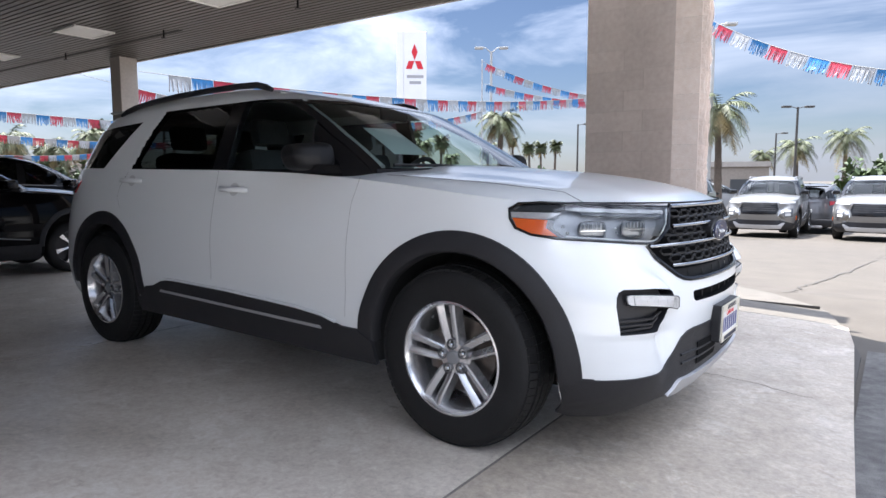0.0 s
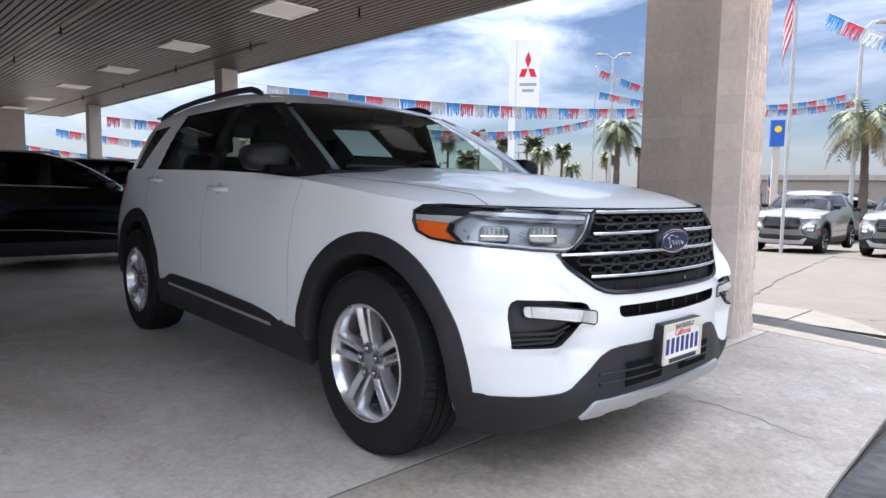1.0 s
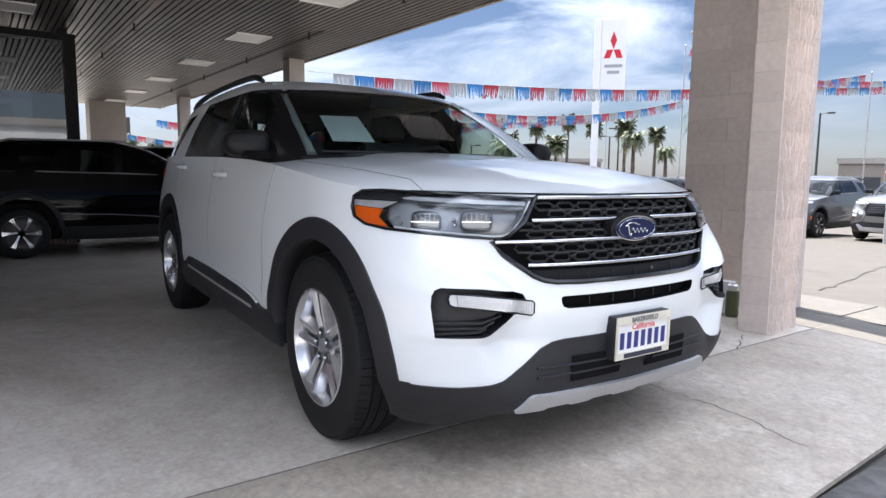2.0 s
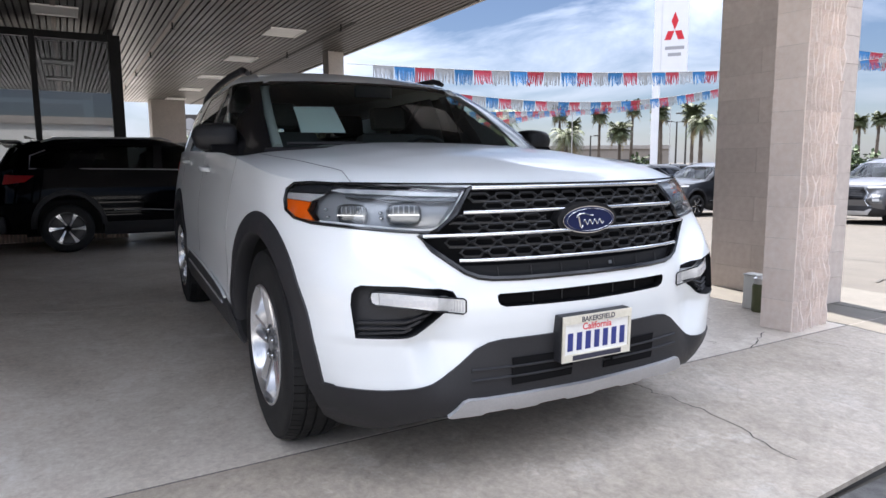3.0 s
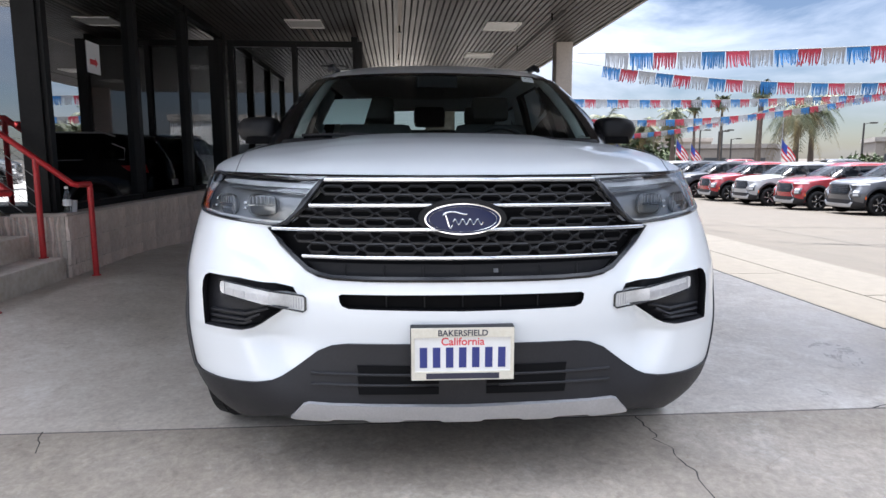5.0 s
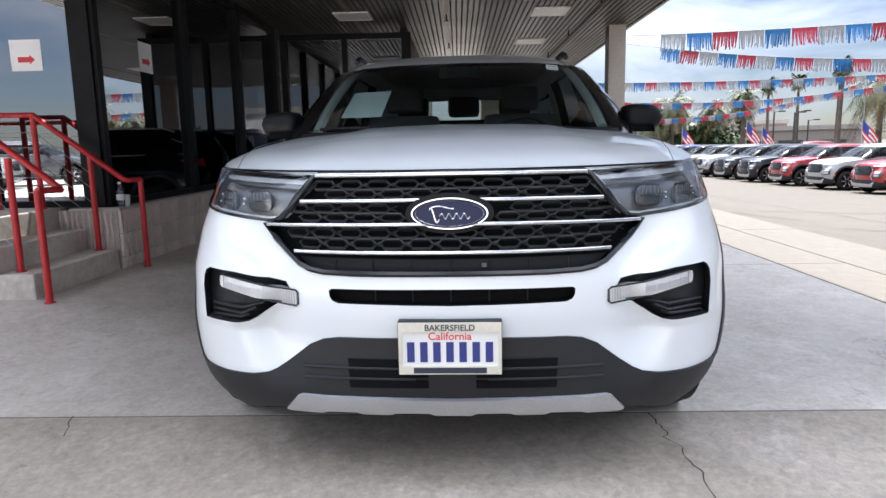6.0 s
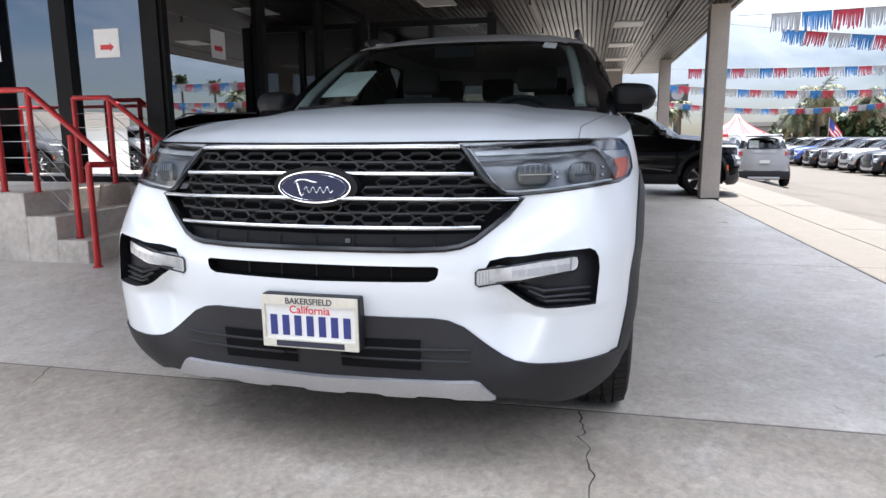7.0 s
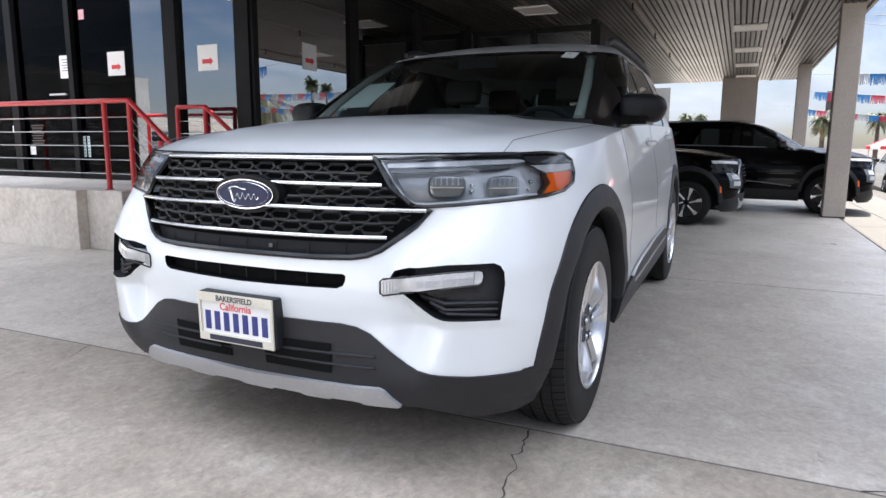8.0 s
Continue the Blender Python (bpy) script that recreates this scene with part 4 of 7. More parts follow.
HATCH = [(-0.56, 1.20), (0, 1.19), (0.56, 1.20), (0.52, 1.40), (0.46, 1.54), (0, 1.555), (-0.46, 1.54), (-0.52, 1.40)]


def house_mesh():
    bm = bmesh.new()
    NF, NS, NR = 22, 90, 14
    us = [("f", math.pi / 2 * i / NF) for i in range(NF)] + [("s", i / NS) for i in range(NS)] + [("r", math.pi / 2 * (1 - i / NR)) for i in range(NR + 1)]
    ring_u = [(k, v, 1) for k, v in us] + [(k, v, -1) for k, v in us[::-1][1:-1]]
    rings = []
    zs = [1.08 + (1.675 - 1.08) * i / 26 for i in range(27)]
    for z in zs:
        b = smooth_tab(G_W, z, 0.03)
        xc, xr = smooth_tab(G_FX, z, 0.03) - GFA, lerp_table(G_RX, z) + GRA
        ring = []
        for k, v, s in ring_u:
            if k == "f":
                x, y = xc + GFA * math.cos(v) ** (2 / GFP), b * math.sin(v) ** (2 / GFP)
            elif k == "s":
                x, y = xc + (xr - xc) * v, b
            else:
                x, y = xr - GRA * max(0, math.cos(v)) ** (2 / GRP), b * max(0, math.sin(v)) ** (2 / GRP)
            ring.append(bm.verts.new((x, s * y * tail(x), z)))
        rings.append(ring)
    edge = [v.co.copy() for v in rings[-1]]
    for s in (0.06, 0.15, 0.3, 0.5, 0.7, 0.9):
        ring = []
        for e in edge:
            xt = max(min(e.x, -1.9), -3.1)
            x, y = e.x + (xt - e.x) * s, e.y * (1 - s)
            ring.append(bm.verts.new((x, y, e.z + 0.045 * (1 - (1 - s) ** 2))))
        rings.append(ring)
    for v in bm.verts:
        v.co.z -= 0.055 * max(0.0, (-2.1 - v.co.x) / 1.4) ** 2 * max(0.0, (v.co.z - 1.45) / 0.25)
    n = len(ring_u)
    for A, B in zip(rings, rings[1:]):
        for k in range(n):
            f = bm.faces.new((A[k], A[(k + 1) % n], B[(k + 1) % n], B[k]))
            c = f.calc_center_median()
            lim = -2.665 + (c.z - 1.215) * 0.60
            f.material_index = 1 if (c.z > 1.2 or c.x > -2.0) and c.z < 1.582 and c.x > lim else 0
    bm.faces.new(rings[-1])
    return bm


def cut_mesh(bm, mats, cutters, thick=0.0):
    """The mesh with solids taken away, one after the other; each cutter is (bmesh, material). Returns mesh data."""
    me = link_mesh("cut", bm, mats)

    def run(mesh, kind, other=None):
        ob = new("tmp", mesh)
        if kind == "shell":
            mo = ob.modifiers.new("shell", "SOLIDIFY")
            mo.thickness, mo.offset = thick, -1
        else:
            mo = ob.modifiers.new("cut", "BOOLEAN")
            mo.operation, mo.solver, mo.object, mo.material_mode = "DIFFERENCE", "EXACT", other, "TRANSFER"
        dg = bpy.context.evaluated_depsgraph_get()
        dg.update()
        out = bpy.data.meshes.new_from_object(ob.evaluated_get(dg))
        bpy.data.objects.remove(ob)
        return out

    if thick:
        me = run(me, "shell")
    for cb, cm in cutters:
        co = new("tmp_cut", link_mesh("tmp_cut", cb, cm))
        for nudge in (0.0, 0.0017, -0.0023, 0.0041):
            co.location = (nudge, nudge * 0.7, nudge * 0.9)
            out = run(me, "cut", co)
            if len(out.polygons) > 0.6 * len(me.polygons):
                me = out
                break
        bpy.data.objects.remove(co)
    return me


def split_by_material(me, names, parent, labels, smooth=32):
    """One part for each material of a mesh."""
    mats = list(me.materials)
    for i, m in enumerate(mats):
        bm = bmesh.new()
        bm.from_mesh(me)
        bmesh.ops.delete(bm, geom=[f for f in bm.faces if f.material_index != i], context="FACES")
        if not bm.faces:
            bm.free()
            continue
        for f in bm.faces:
            f.material_index = 0
        nm = names.get(m.name, "body")
        if nm in ("lamp_recess", "wheel_well", "grille_backing"):
            todo = set(bm.faces)
            while todo:
                isle, stack = set(), [todo.pop()]
                while stack:
                    f = stack.pop()
                    isle.add(f)
                    for e in f.edges:
                        for g in e.link_faces:
                            if g in todo:
                                todo.discard(g)
                                stack.append(g)
                nb = bmesh.new()
                vm = {v: nb.verts.new(v.co) for v in {v for f in isle for v in f.verts}}
                for f in isle:
                    nb.faces.new([vm[v] for v in f.verts])
                part(nm, nb, m, parent, labels.get(m.name, ""), smooth)
            bm.free()
            continue
        mesh = bpy.data.meshes.new(nm)
        bm.to_mesh(mesh)
        bm.free()
        mesh.materials.append(m)
        mesh.shade_smooth()
        mesh.set_sharp_from_angle(angle=radians(smooth))
        ob = new(nm, mesh)
        ob.parent = parent
        tagged(ob, labels.get(m.name, ""))


def pocket_cutter(poly, depth):
    """Solid that sinks a polygon of (y, z) into the front by a depth."""
    bm = patch(poly, lambda y, z: Vector((front_at(y, z) - depth, y, z)), 0.05, 0)
    r = bmesh.ops.extrude_face_region(bm, geom=list(bm.faces))
    for g in r["geom"]:
        if isinstance(g, bmesh.types.BMVert):
            g.co.x = 1.3
    bmesh.ops.recalc_face_normals(bm, faces=bm.faces)
    return bm


def arch_cutter(x):
    bm = bmesh.new()
    x += ARCH
    pts = [(x + 0.455 * math.cos(a), WHEEL_R + 0.005 + 0.462 * math.sin(a)) for a in [math.pi * i / 28 for i in range(29)]]
    pts += [(x - 0.44, 0.1), (x + 0.44, 0.1)]
    return pts


WIN_FRONT = [(-0.80, 1.185), (-1.585, 1.196), (-1.575, 1.576), (-1.20, 1.572), (-1.02, 1.47)]
WIN_REAR = [(-1.725, 1.200), (-2.600, 1.216), (-2.630, 1.240), (-2.628, 1.262), (-2.450, 1.548), (-2.415, 1.572), (-1.695, 1.577)]
WIN_QUARTER = [(-3.066, 1.219), (-3.78, 1.228), (-3.74, 1.40), (-3.56, 1.490), (-2.700, 1.526)]
SHIELD = [(-0.80, 1.175), (-0.4, 1.178), (0, 1.18), (0.4, 1.178), (0.80, 1.175), (0.76, 1.36), (0.688, 1.562), (0.4, 1.583), (0, 1.590), (-0.4, 1.583), (-0.688, 1.562), (-0.76, 1.36)]


def pod(a, b, c, p=3.6, n=14, tilt=0.0):
    """Rounded box with half sizes a, b, c."""
    bm = bmesh.new()
    bmesh.ops.create_cube(bm, size=2.0)
    bmesh.ops.subdivide_edges(bm, edges=list(bm.edges), cuts=n, use_grid_fill=True)
    for v in bm.verts:
        q = (abs(v.co.x) ** p + abs(v.co.y) ** p + abs(v.co.z) ** p) ** (1 / p)
        d = v.co / q
        v.co = Vector((d.x * a, d.y * b, d.z * c + tilt * d.y * b))
    return bm


def wheel(parent, x, y, sgn, spin):
    w = new("wheel")
    w.parent = parent
    w.matrix_basis = pose(x, y, WHEEL_R - 0.012, 0, spin, 0)
    R, wd = WHEEL_R, 0.255
    o = sgn  # outer side
    prof = [(0.238, -0.12), (0.30, -0.128), (0.345, -0.122), (0.370, -0.112), (R - 0.014, -0.088), (R - 0.009, -0.05), (R - 0.009, 0.05), (R - 0.014, 0.088), (0.370, 0.112), (0.345, 0.122), (0.30, 0.128), (0.245, 0.12)]
    part("tyre", lathe(bmesh.new(), prof, "y", 64, close=False), M_RUBBER, w, smooth=50)
    # tread blocks
    bm = bmesh.new()
    for k in range(72):
        t = 2 * math.pi * k / 72
        for y0, y1 in ((-0.112, -0.070), (-0.062, -0.030), (-0.021, 0.021), (0.030, 0.062), (0.070, 0.112)):
            da = 2 * math.pi / 72 * (0.465 if abs(y0) + abs(y1) < 0.1 else 0.44)
            vs = []
            for r in (R - 0.013, R - (0.004 if abs(y0) + abs(y1) > 0.15 else 0)):
                for yy in (y0, y1):
                    drop = 0.012 if abs(yy) > 0.1 else 0
                    for aa in (t - da, t + da):
                        vs.append(bm.verts.new(((r - drop) * math.cos(aa), yy, (r - drop) * math.sin(aa))))
            for q in ((4, 5, 7, 6), (0, 1, 5, 4), (2, 6, 7, 3), (0, 4, 6, 2), (1, 3, 7, 5)):
                bm.faces.new([vs[i] for i in q])
    part("tread", bm, M_RUBBER, w)
    rim = part("rim", lathe(bmesh.new(), [(0.244, o * 0.118), (0.246, o * 0.126), (0.238, o * 0.128), (0.226, o * 0.112), (0.218, o * 0.07), (0.205, -o * 0.02), (0.235, -o * 0.11)], "y", 56, close=False), M_ALLOY, w, "silver alloy twin-spoke rim", smooth=35)
    for k in range(5):
        t0 = 2 * math.pi * k / 5 + math.pi / 2
        for side in (-1, 1):
            bm = bmesh.new()
            rows = []
            for r, off, wd2, yo in ((0.040, 0.014, 0.016, 0.092), (0.075, 0.0205, 0.0165, 0.097), (0.11, 0.0245, 0.0165, 0.103), (0.16, 0.0275, 0.0170, 0.109), (0.205, 0.0300, 0.0180, 0.113), (0.232, 0.0320, 0.0195, 0.115)):
                c, s = math.cos(t0), math.sin(t0)
                row = []
                for dw, dy in ((-wd2 * 0.9, -0.045), (-wd2, -0.012), (-wd2 * 0.55, -0.007), (wd2 * 0.45, 0), (wd2 * 0.95, -0.003), (wd2 * 1.5, -0.048)):
                    tt = side * (off + dw)
                    row.append(bm.verts.new((r * c - tt * s, o * (yo + dy), r * s + tt * c)))
                rows.append(row)
            for A, B in zip(rows, rows[1:]):
                for q in range(6):
                    bm.faces.new((A[q], A[(q + 1) % 6], B[(q + 1) % 6], B[q]))
            bm.faces.new(rows[0])
            bm.faces.new(rows[-1][::-1])
            part("spoke", bm, M_ALLOY, rim, smooth=25)
        t1 = t0
        part("lug_nut", lathe(bmesh.new(), [(0.012, o * 0.06), (0.012, o * 0.106), (0.007, o * 0.112)], "y", 10, (0.056 * math.cos(t1), 0, 0.056 * math.sin(t1))), M_CHROME, rim)
        part("lug_seat", lathe(bmesh.new(), [(0.024, o * 0.07), (0.024, o * 0.100), (0.020, o * 0.102), (0.017, o * 0.088)], "y", 16, (0.056 * math.cos(t1), 0, 0.056 * math.sin(t1))), M_LUGSEAT, rim, smooth=40)
    part("hub", lathe(bmesh.new(), [(0.078, o * 0.04), (0.078, o * 0.078), (0.066, o * 0.092), (0.034, o * 0.094)], "y", 30), M_ALLOY, rim, smooth=40)
    part("cap", lathe(bmesh.new(), [(0.031, o * 0.09), (0.030, o * 0.101), (0.022, o * 0.104)], "y", 24), M_LAMPGREY, rim)
    part("brake_disc", lathe(bmesh.new(), [(0.165, o * 0.0), (0.165, o * 0.02), (0.07, o * 0.022)], "y", 40), M_DISC, w)
    part("caliper", boxm(-0.165, -0.08, min(o * -0.02, o * 0.045), max(o * -0.02, o * 0.045), -0.06, 0.10, bevel=0.015), M_DISC, w)
    part("barrel", lathe(bmesh.new(), [(0.20, -o * 0.10), (0.02, -o * 0.10)], "y", 30), M_VOID, w)
    return w


def ring_patch(cx, cz, r0, r1, a0, a1, sgn, off, n=44):
    """Band round a wheel arch, laid on the side skin and standing off it."""
    bm = bmesh.new()
    rows = []
    for i in range(n + 1):
        a = a0 + (a1 - a0) * i / n
        row = []
        for r, h in ((r1, -0.003), (r1 - 0.006, off * 0.8), (r1 - 0.03, off), (r0 + 0.03, off + 0.004), (r0 + 0.008, off), (r0, off - 0.012), (r0 + 0.004, -0.06)):
            x, z = cx + r * math.cos(a), cz + r * math.sin(a) * 0.99
            row.append(bm.verts.new(on_side(sgn, h)(x, max(0.2, z))))
        rows.append(row)
    for A, B in zip(rows, rows[1:]):
        for q in range(len(A) - 1):
            bm.faces.new((A[q], A[q + 1], B[q + 1], B[q]))
    return bm


def build_suv(at):
    car = thing("suv", "white mid-size SUV with black wheel-arch cladding and roof rails", "car", at=at)
    cutters = []
    for x in (FRONT, FRONT - BASE):
        for s in (-1, 1):
            bm = bmesh.new()
            prism(bm, arch_cutter(x), "y", s * 0.60, s * 1.2)
            bmesh.ops.recalc_face_normals(bm, faces=bm.faces)
            cutters.append((bm, M_LINER))
    for poly, d, m in ((mirror_poly(GRILLE), 0.05, M_VOID), (mirror_poly(SLOT), 0.04, M_VOID)):
        cutters.append((pocket_cutter(poly, d), m))
    for s in (1, -1):
        cutters.append((pocket_cutter([(s * y, z) for y, z in HEAD], 0.06), M_LAMPGREY))
        cutters.append((pocket_cutter([(s * y, z) for y, z in POCKET], 0.055), M_CLAD))
    cab = boxm(-3.7, -0.70, -0.80, 0.80, 0.75, 1.6)
    cutters.append((cab, M_DASH))
    me = cut_mesh(body_mesh(), [M_WHITE], cutters)
    split_by_material(me, {"white_car_paint": "body", "wheel_well_liner": "wheel_well", "dark_void": "grille_backing", "black_moulded_plastic": "lamp_recess", "lamp_bowl": "lamp_recess", "dash_plastic": "cabin_floor"}, car, {"white_car_paint": "glossy white painted body"})

    # greenhouse
    gcut = []
    for poly in (WIN_FRONT, WIN_REAR, WIN_QUARTER):
        bm = prism(bmesh.new(), poly, "y", -1.3, 1.3)
        bmesh.ops.recalc_face_normals(bm, faces=bm.faces)
        gcut.append((bm, M_GLOSSBLACK))
    bm = patch(SHIELD, lambda y, z: Vector((g_front(y, z) - 0.25, y, z)), 0.1, 0)
    r = bmesh.ops.extrude_face_region(bm, geom=list(bm.faces))
    for g in r["geom"]:
        if isinstance(g, bmesh.types.BMVert):
            g.co.x = 0.4
    bmesh.ops.recalc_face_normals(bm, faces=bm.faces)
    gcut.append((bm, M_GLOSSBLACK))
    gcut.append((prism(bmesh.new(), HATCH, "x", -6.0, -3.2), M_GLOSSBLACK))
    me = cut_mesh(house_mesh(), [M_WHITE, M_GLOSSBLACK], gcut, 0.035)
    split_by_material(me, {"white_car_paint": "roof", "gloss_black_plastic": "pillar_trim"}, car, {}, 40)

    def g_on_side(s, off):
        return lambda x, z: Vector((x, s * (g_side(x, z) + off), z))

    for s in (1, -1):
        for poly, nm, m in ((WIN_FRONT, "front_window", M_SCREEN), (WIN_REAR, "rear_window", M_PRIVACY), (WIN_QUARTER, "quarter_window", M_PRIVACY)):
            p = part(nm, patch(poly, g_on_side(s, -0.004), 0.06, 0), m, car, smooth=60)
            p.visible_shadow = False
    p = part("tailgate_window", patch(HATCH, lambda y, z: Vector((g_rear(y, z) + 0.006, y, z)), 0.08, 0), M_TAILGLASS, car, smooth=60)
    p.visible_shadow = False
    p = part("windscreen", patch(SHIELD, lambda y, z: Vector((g_front(y, z) + 0.003, y, z)), 0.06, 0), M_SCREEN, car, "green-tinted windscreen", smooth=60)
    p.visible_shadow = False
    # black frit round the windscreen
    bm = bmesh.new()
    loop = []
    for i in range(len(SHIELD)):
        (ya, za), (yb, zb) = SHIELD[i], SHIELD[(i + 1) % len(SHIELD)]
        for k in range(6):
            y, z = ya + (yb - ya) * k / 6, za + (zb - za) * k / 6
            loop.append((y, z))
    cen = (0, 1.38)
    rin, rout = [], []
    for y, z in loop:
        yi, zi = y * 0.965, cen[1] + (z - cen[1]) * 0.93
        yo, zo = y * 1.03, cen[1] + (z - cen[1]) * 1.015
        rin.append(bm.verts.new((g_front(yi, zi) + 0.006, yi, zi)))
        rout.append(bm.verts.new((g_front(yo, zo) + 0.006, yo, zo)))
    for i in range(len(loop)):
        j = (i + 1) % len(loop)
        bm.faces.new((rout[i], rout[j], rin[j], rin[i]))
    part("frit_band", bm, M_GLOSSBLACK, car, smooth=50)

    # cabin
    part("dashboard", boxm(-1.05, -0.62, -0.78, 0.78, 0.9, 1.155, bevel=0.05), M_DASH, car)
    part("headlining", boxm(-3.4, -1.45, -0.60, 0.60, 1.63, 1.645), M_LINING, car)
    pts = [(0, 0.19 * math.cos(a), 0.19 * math.sin(a)) for a in [2 * math.pi * i / 28 for i in range(28)]]
    bm = tube(bmesh.new(), pts, 0.016, 8, closed=True)
    box(bm, -0.02, 0.02, -0.06, 0.06, -0.05, 0.06, bevel=0.01)
    box(bm, -0.01, 0.01, -0.18, 0.18, -0.02, 0.02)
    part("steering_wheel", bm, M_DASH, car, smooth=40, at=pose(-1.22, 0.38, 1.10, 0, 22, 0))
    for x, y in ((-1.75, 0.40), (-1.75, -0.40), (-2.62, 0.42), (-2.62, -0.42), (-2.62, 0.0)):
        seat = part("seat_back", boxm(-0.09, 0.09, -0.25, 0.25, -0.4, 0.16, bevel=0.06), M_SEAT, car, smooth=40, at=pose(x, y, 1.16, 0, -12, 0))
        part("headrest", boxm(-0.05, 0.05, -0.13, 0.13, 0.19, 0.36, bevel=0.045), M_SEAT, seat, smooth=40)
    part("rear_view_mirror", boxm(-1.12, -1.09, -0.12, 0.12, 1.50, 1.57, bevel=0.012), M_DASH, car)
    part("window_sheet", patch([(-0.572, 1.409), (-0.365, 1.411), (-0.392, 1.263), (-0.608, 1.263)], lambda y, z: Vector((g_front(y, z) - 0.012, y, z)), 0.06, 0), M_TEALPAPER, car, "pale green price sheet behind the windscreen")
    part("corner_sticker", patch([(0.50, 1.535), (0.57, 1.527), (0.575, 1.568), (0.505, 1.574)], lambda y, z: Vector((g_front(y, z) + 0.008, y, z)), 0.1, 0), M_TEALPAPER, car)
    for s, y0 in ((1, 0.55), (-1, -0.12)):
        part("wiper", tube(bmesh.new(), [(g_front(y0 - 0.0, 1.19) + 0.03, y0, 1.185), (g_front(y0 - 0.3, 1.21) + 0.02, y0 - 0.3, 1.207), (g_front(y0 - 0.6, 1.21) + 0.02, y0 - 0.58, 1.205)], 0.009, 6), M_CLAD, car)
    part("cowl", patch([(-0.82, 1.15), (-0.4, 1.165), (0, 1.17), (0.4, 1.165), (0.82, 1.15), (0.80, 1.185), (0.4, 1.195), (0, 1.2), (-0.4, 1.195), (-0.80, 1.185)], lambda y, z: Vector((g_front(y, z) + 0.012, y, z)), 0.06, 0), M_CLAD, car)

    # roof rails and mirrors
    for s in (1, -1):
        rail = [(-1.45, 1.648), (-1.50, 1.665), (-1.58, 1.684), (-1.75, 1.690), (-2.05, 1.689), (-2.4, 1.681), (-2.7, 1.666), (-2.92, 1.645), (-3.04, 1.624), (-3.12, 1.598)]
        line = [(x, s * (0.665 - 0.012 * max(0.0, -2.4 - x)), z) for x, z in rail]
        part("roof_rail", tube(bmesh.new(), line, [0.014] + [0.019] * 8 + [0.014], 8, flat=1.0), M_CLAD, car, "black roof rail", smooth=50)
        mb = pod(0.085, 0.108, 0.066, 4.2, 12, -0.05 * s)
        for v in mb.verts:
            u = v.co.y * s / 0.108
            h = v.co.z / 0.066
            v.co.y -= s * 0.022 * max(0.0, -h) * (1 if u > 0 else 0.2) + s * 0.014 * max(0.0, h) * max(0.0, u)
            v.co.x -= 0.030 * max(0.0, u) + 0.012 * max(0.0, h)
        m = part("wing_mirror", mb, M_MIRROR_SHELL, car, "matt black door mirror", smooth=60, at=pose(-0.80, s * 0.985, 1.245, 0, 0, s * 8))
        part("mirror_arm", prism(bmesh.new(), [(-0.66, 1.165), (-0.90, 1.170), (-0.88, 1.195), (-0.70, 1.205)], "y", s * 0.86, s * 1.02), M_GLOSSBLACK, car)
        part("mirror_glass", boxm(-0.088, -0.080, -0.09, 0.09, -0.045, 0.05), M_CHROME, m)

    # cladding
    for x, a0, a1 in ((FRONT, radians(-4), radians(180)), (FRONT - BASE, radians(0), radians(180))):
        for s in (1, -1):
            part("arch_cladding", ring_patch(x + ARCH, WHEEL_R, 0.446, 0.541, a0, a1, s, 0.007), M_CLAD, car, "black plastic wheel-arch moulding", smooth=40)
    for s in (1, -1):
        sill = [(-0.40, 0.40), (-0.49, 0.449), (-0.594, 0.450), (-0.708, 0.476), (-0.80, 0.489), (-0.914, 0.498), (-1.49, 0.517), (-2.05, 0.523), (-2.145, 0.521), (-2.20, 0.512), (-2.251, 0.495), (-2.31, 0.474), (-2.40, 0.463), (-2.46, 0.40), (-2.525, 0.38), (-2.525, 0.292), (-0.395, 0.292)]
        part("sill_cladding", patch(sill, on_side(s, 0.014), 0.08, 0.02), M_CLAD, car, smooth=35)
        part("sill_trim", patch([(-0.735, 0.436), (-2.20, 0.462), (-2.215, 0.448), (-0.725, 0.422)], on_side(s, 0.020), 0.2, 0.006), M_SKID, car, "satin grey sill strip")
        part("sill_lip", tube(bmesh.new(), [on_side(s, 0.010)(x, z) for x, z in ((-0.63, 0.468), (-0.72, 0.490), (-0.92, 0.508), (-1.49, 0.527), (-2.05, 0.533), (-2.16, 0.529), (-2.23, 0.512))], 0.008, 6), M_WHITE, car, smooth=50)
        part("front_corner_cladding", patch([(0.50, 0.39), (0.62, 0.385), (0.70, 0.30), (0.62, 0.205), (0.50, 0.20)], on_side(s, 0.004), 0.05, 0.012), M_CLAD, car, smooth=35)
        # door gaps
        for line in ([(-0.515, 1.148), (-0.552, 1.026), (-0.560, 0.794), (-0.568, 0.455)], [(-1.655, 1.19), (-1.665, 0.90), (-1.665, 0.525)], [(-2.70, 1.19), (-2.785, 1.096), (-2.80, 1.02), (-2.74, 0.94)]):
            pts = []
            for (xa, za), (xb, zb) in zip(line, line[1:]):
                for k in range(8):
                    pts.append(on_side(s, 0.0005)(xa + (xb - xa) * k / 8, za + (zb - za) * k / 8))
            part("door_gap", tube(bmesh.new(), pts, 0.0008, 5), M_SIGN_GAP, car)
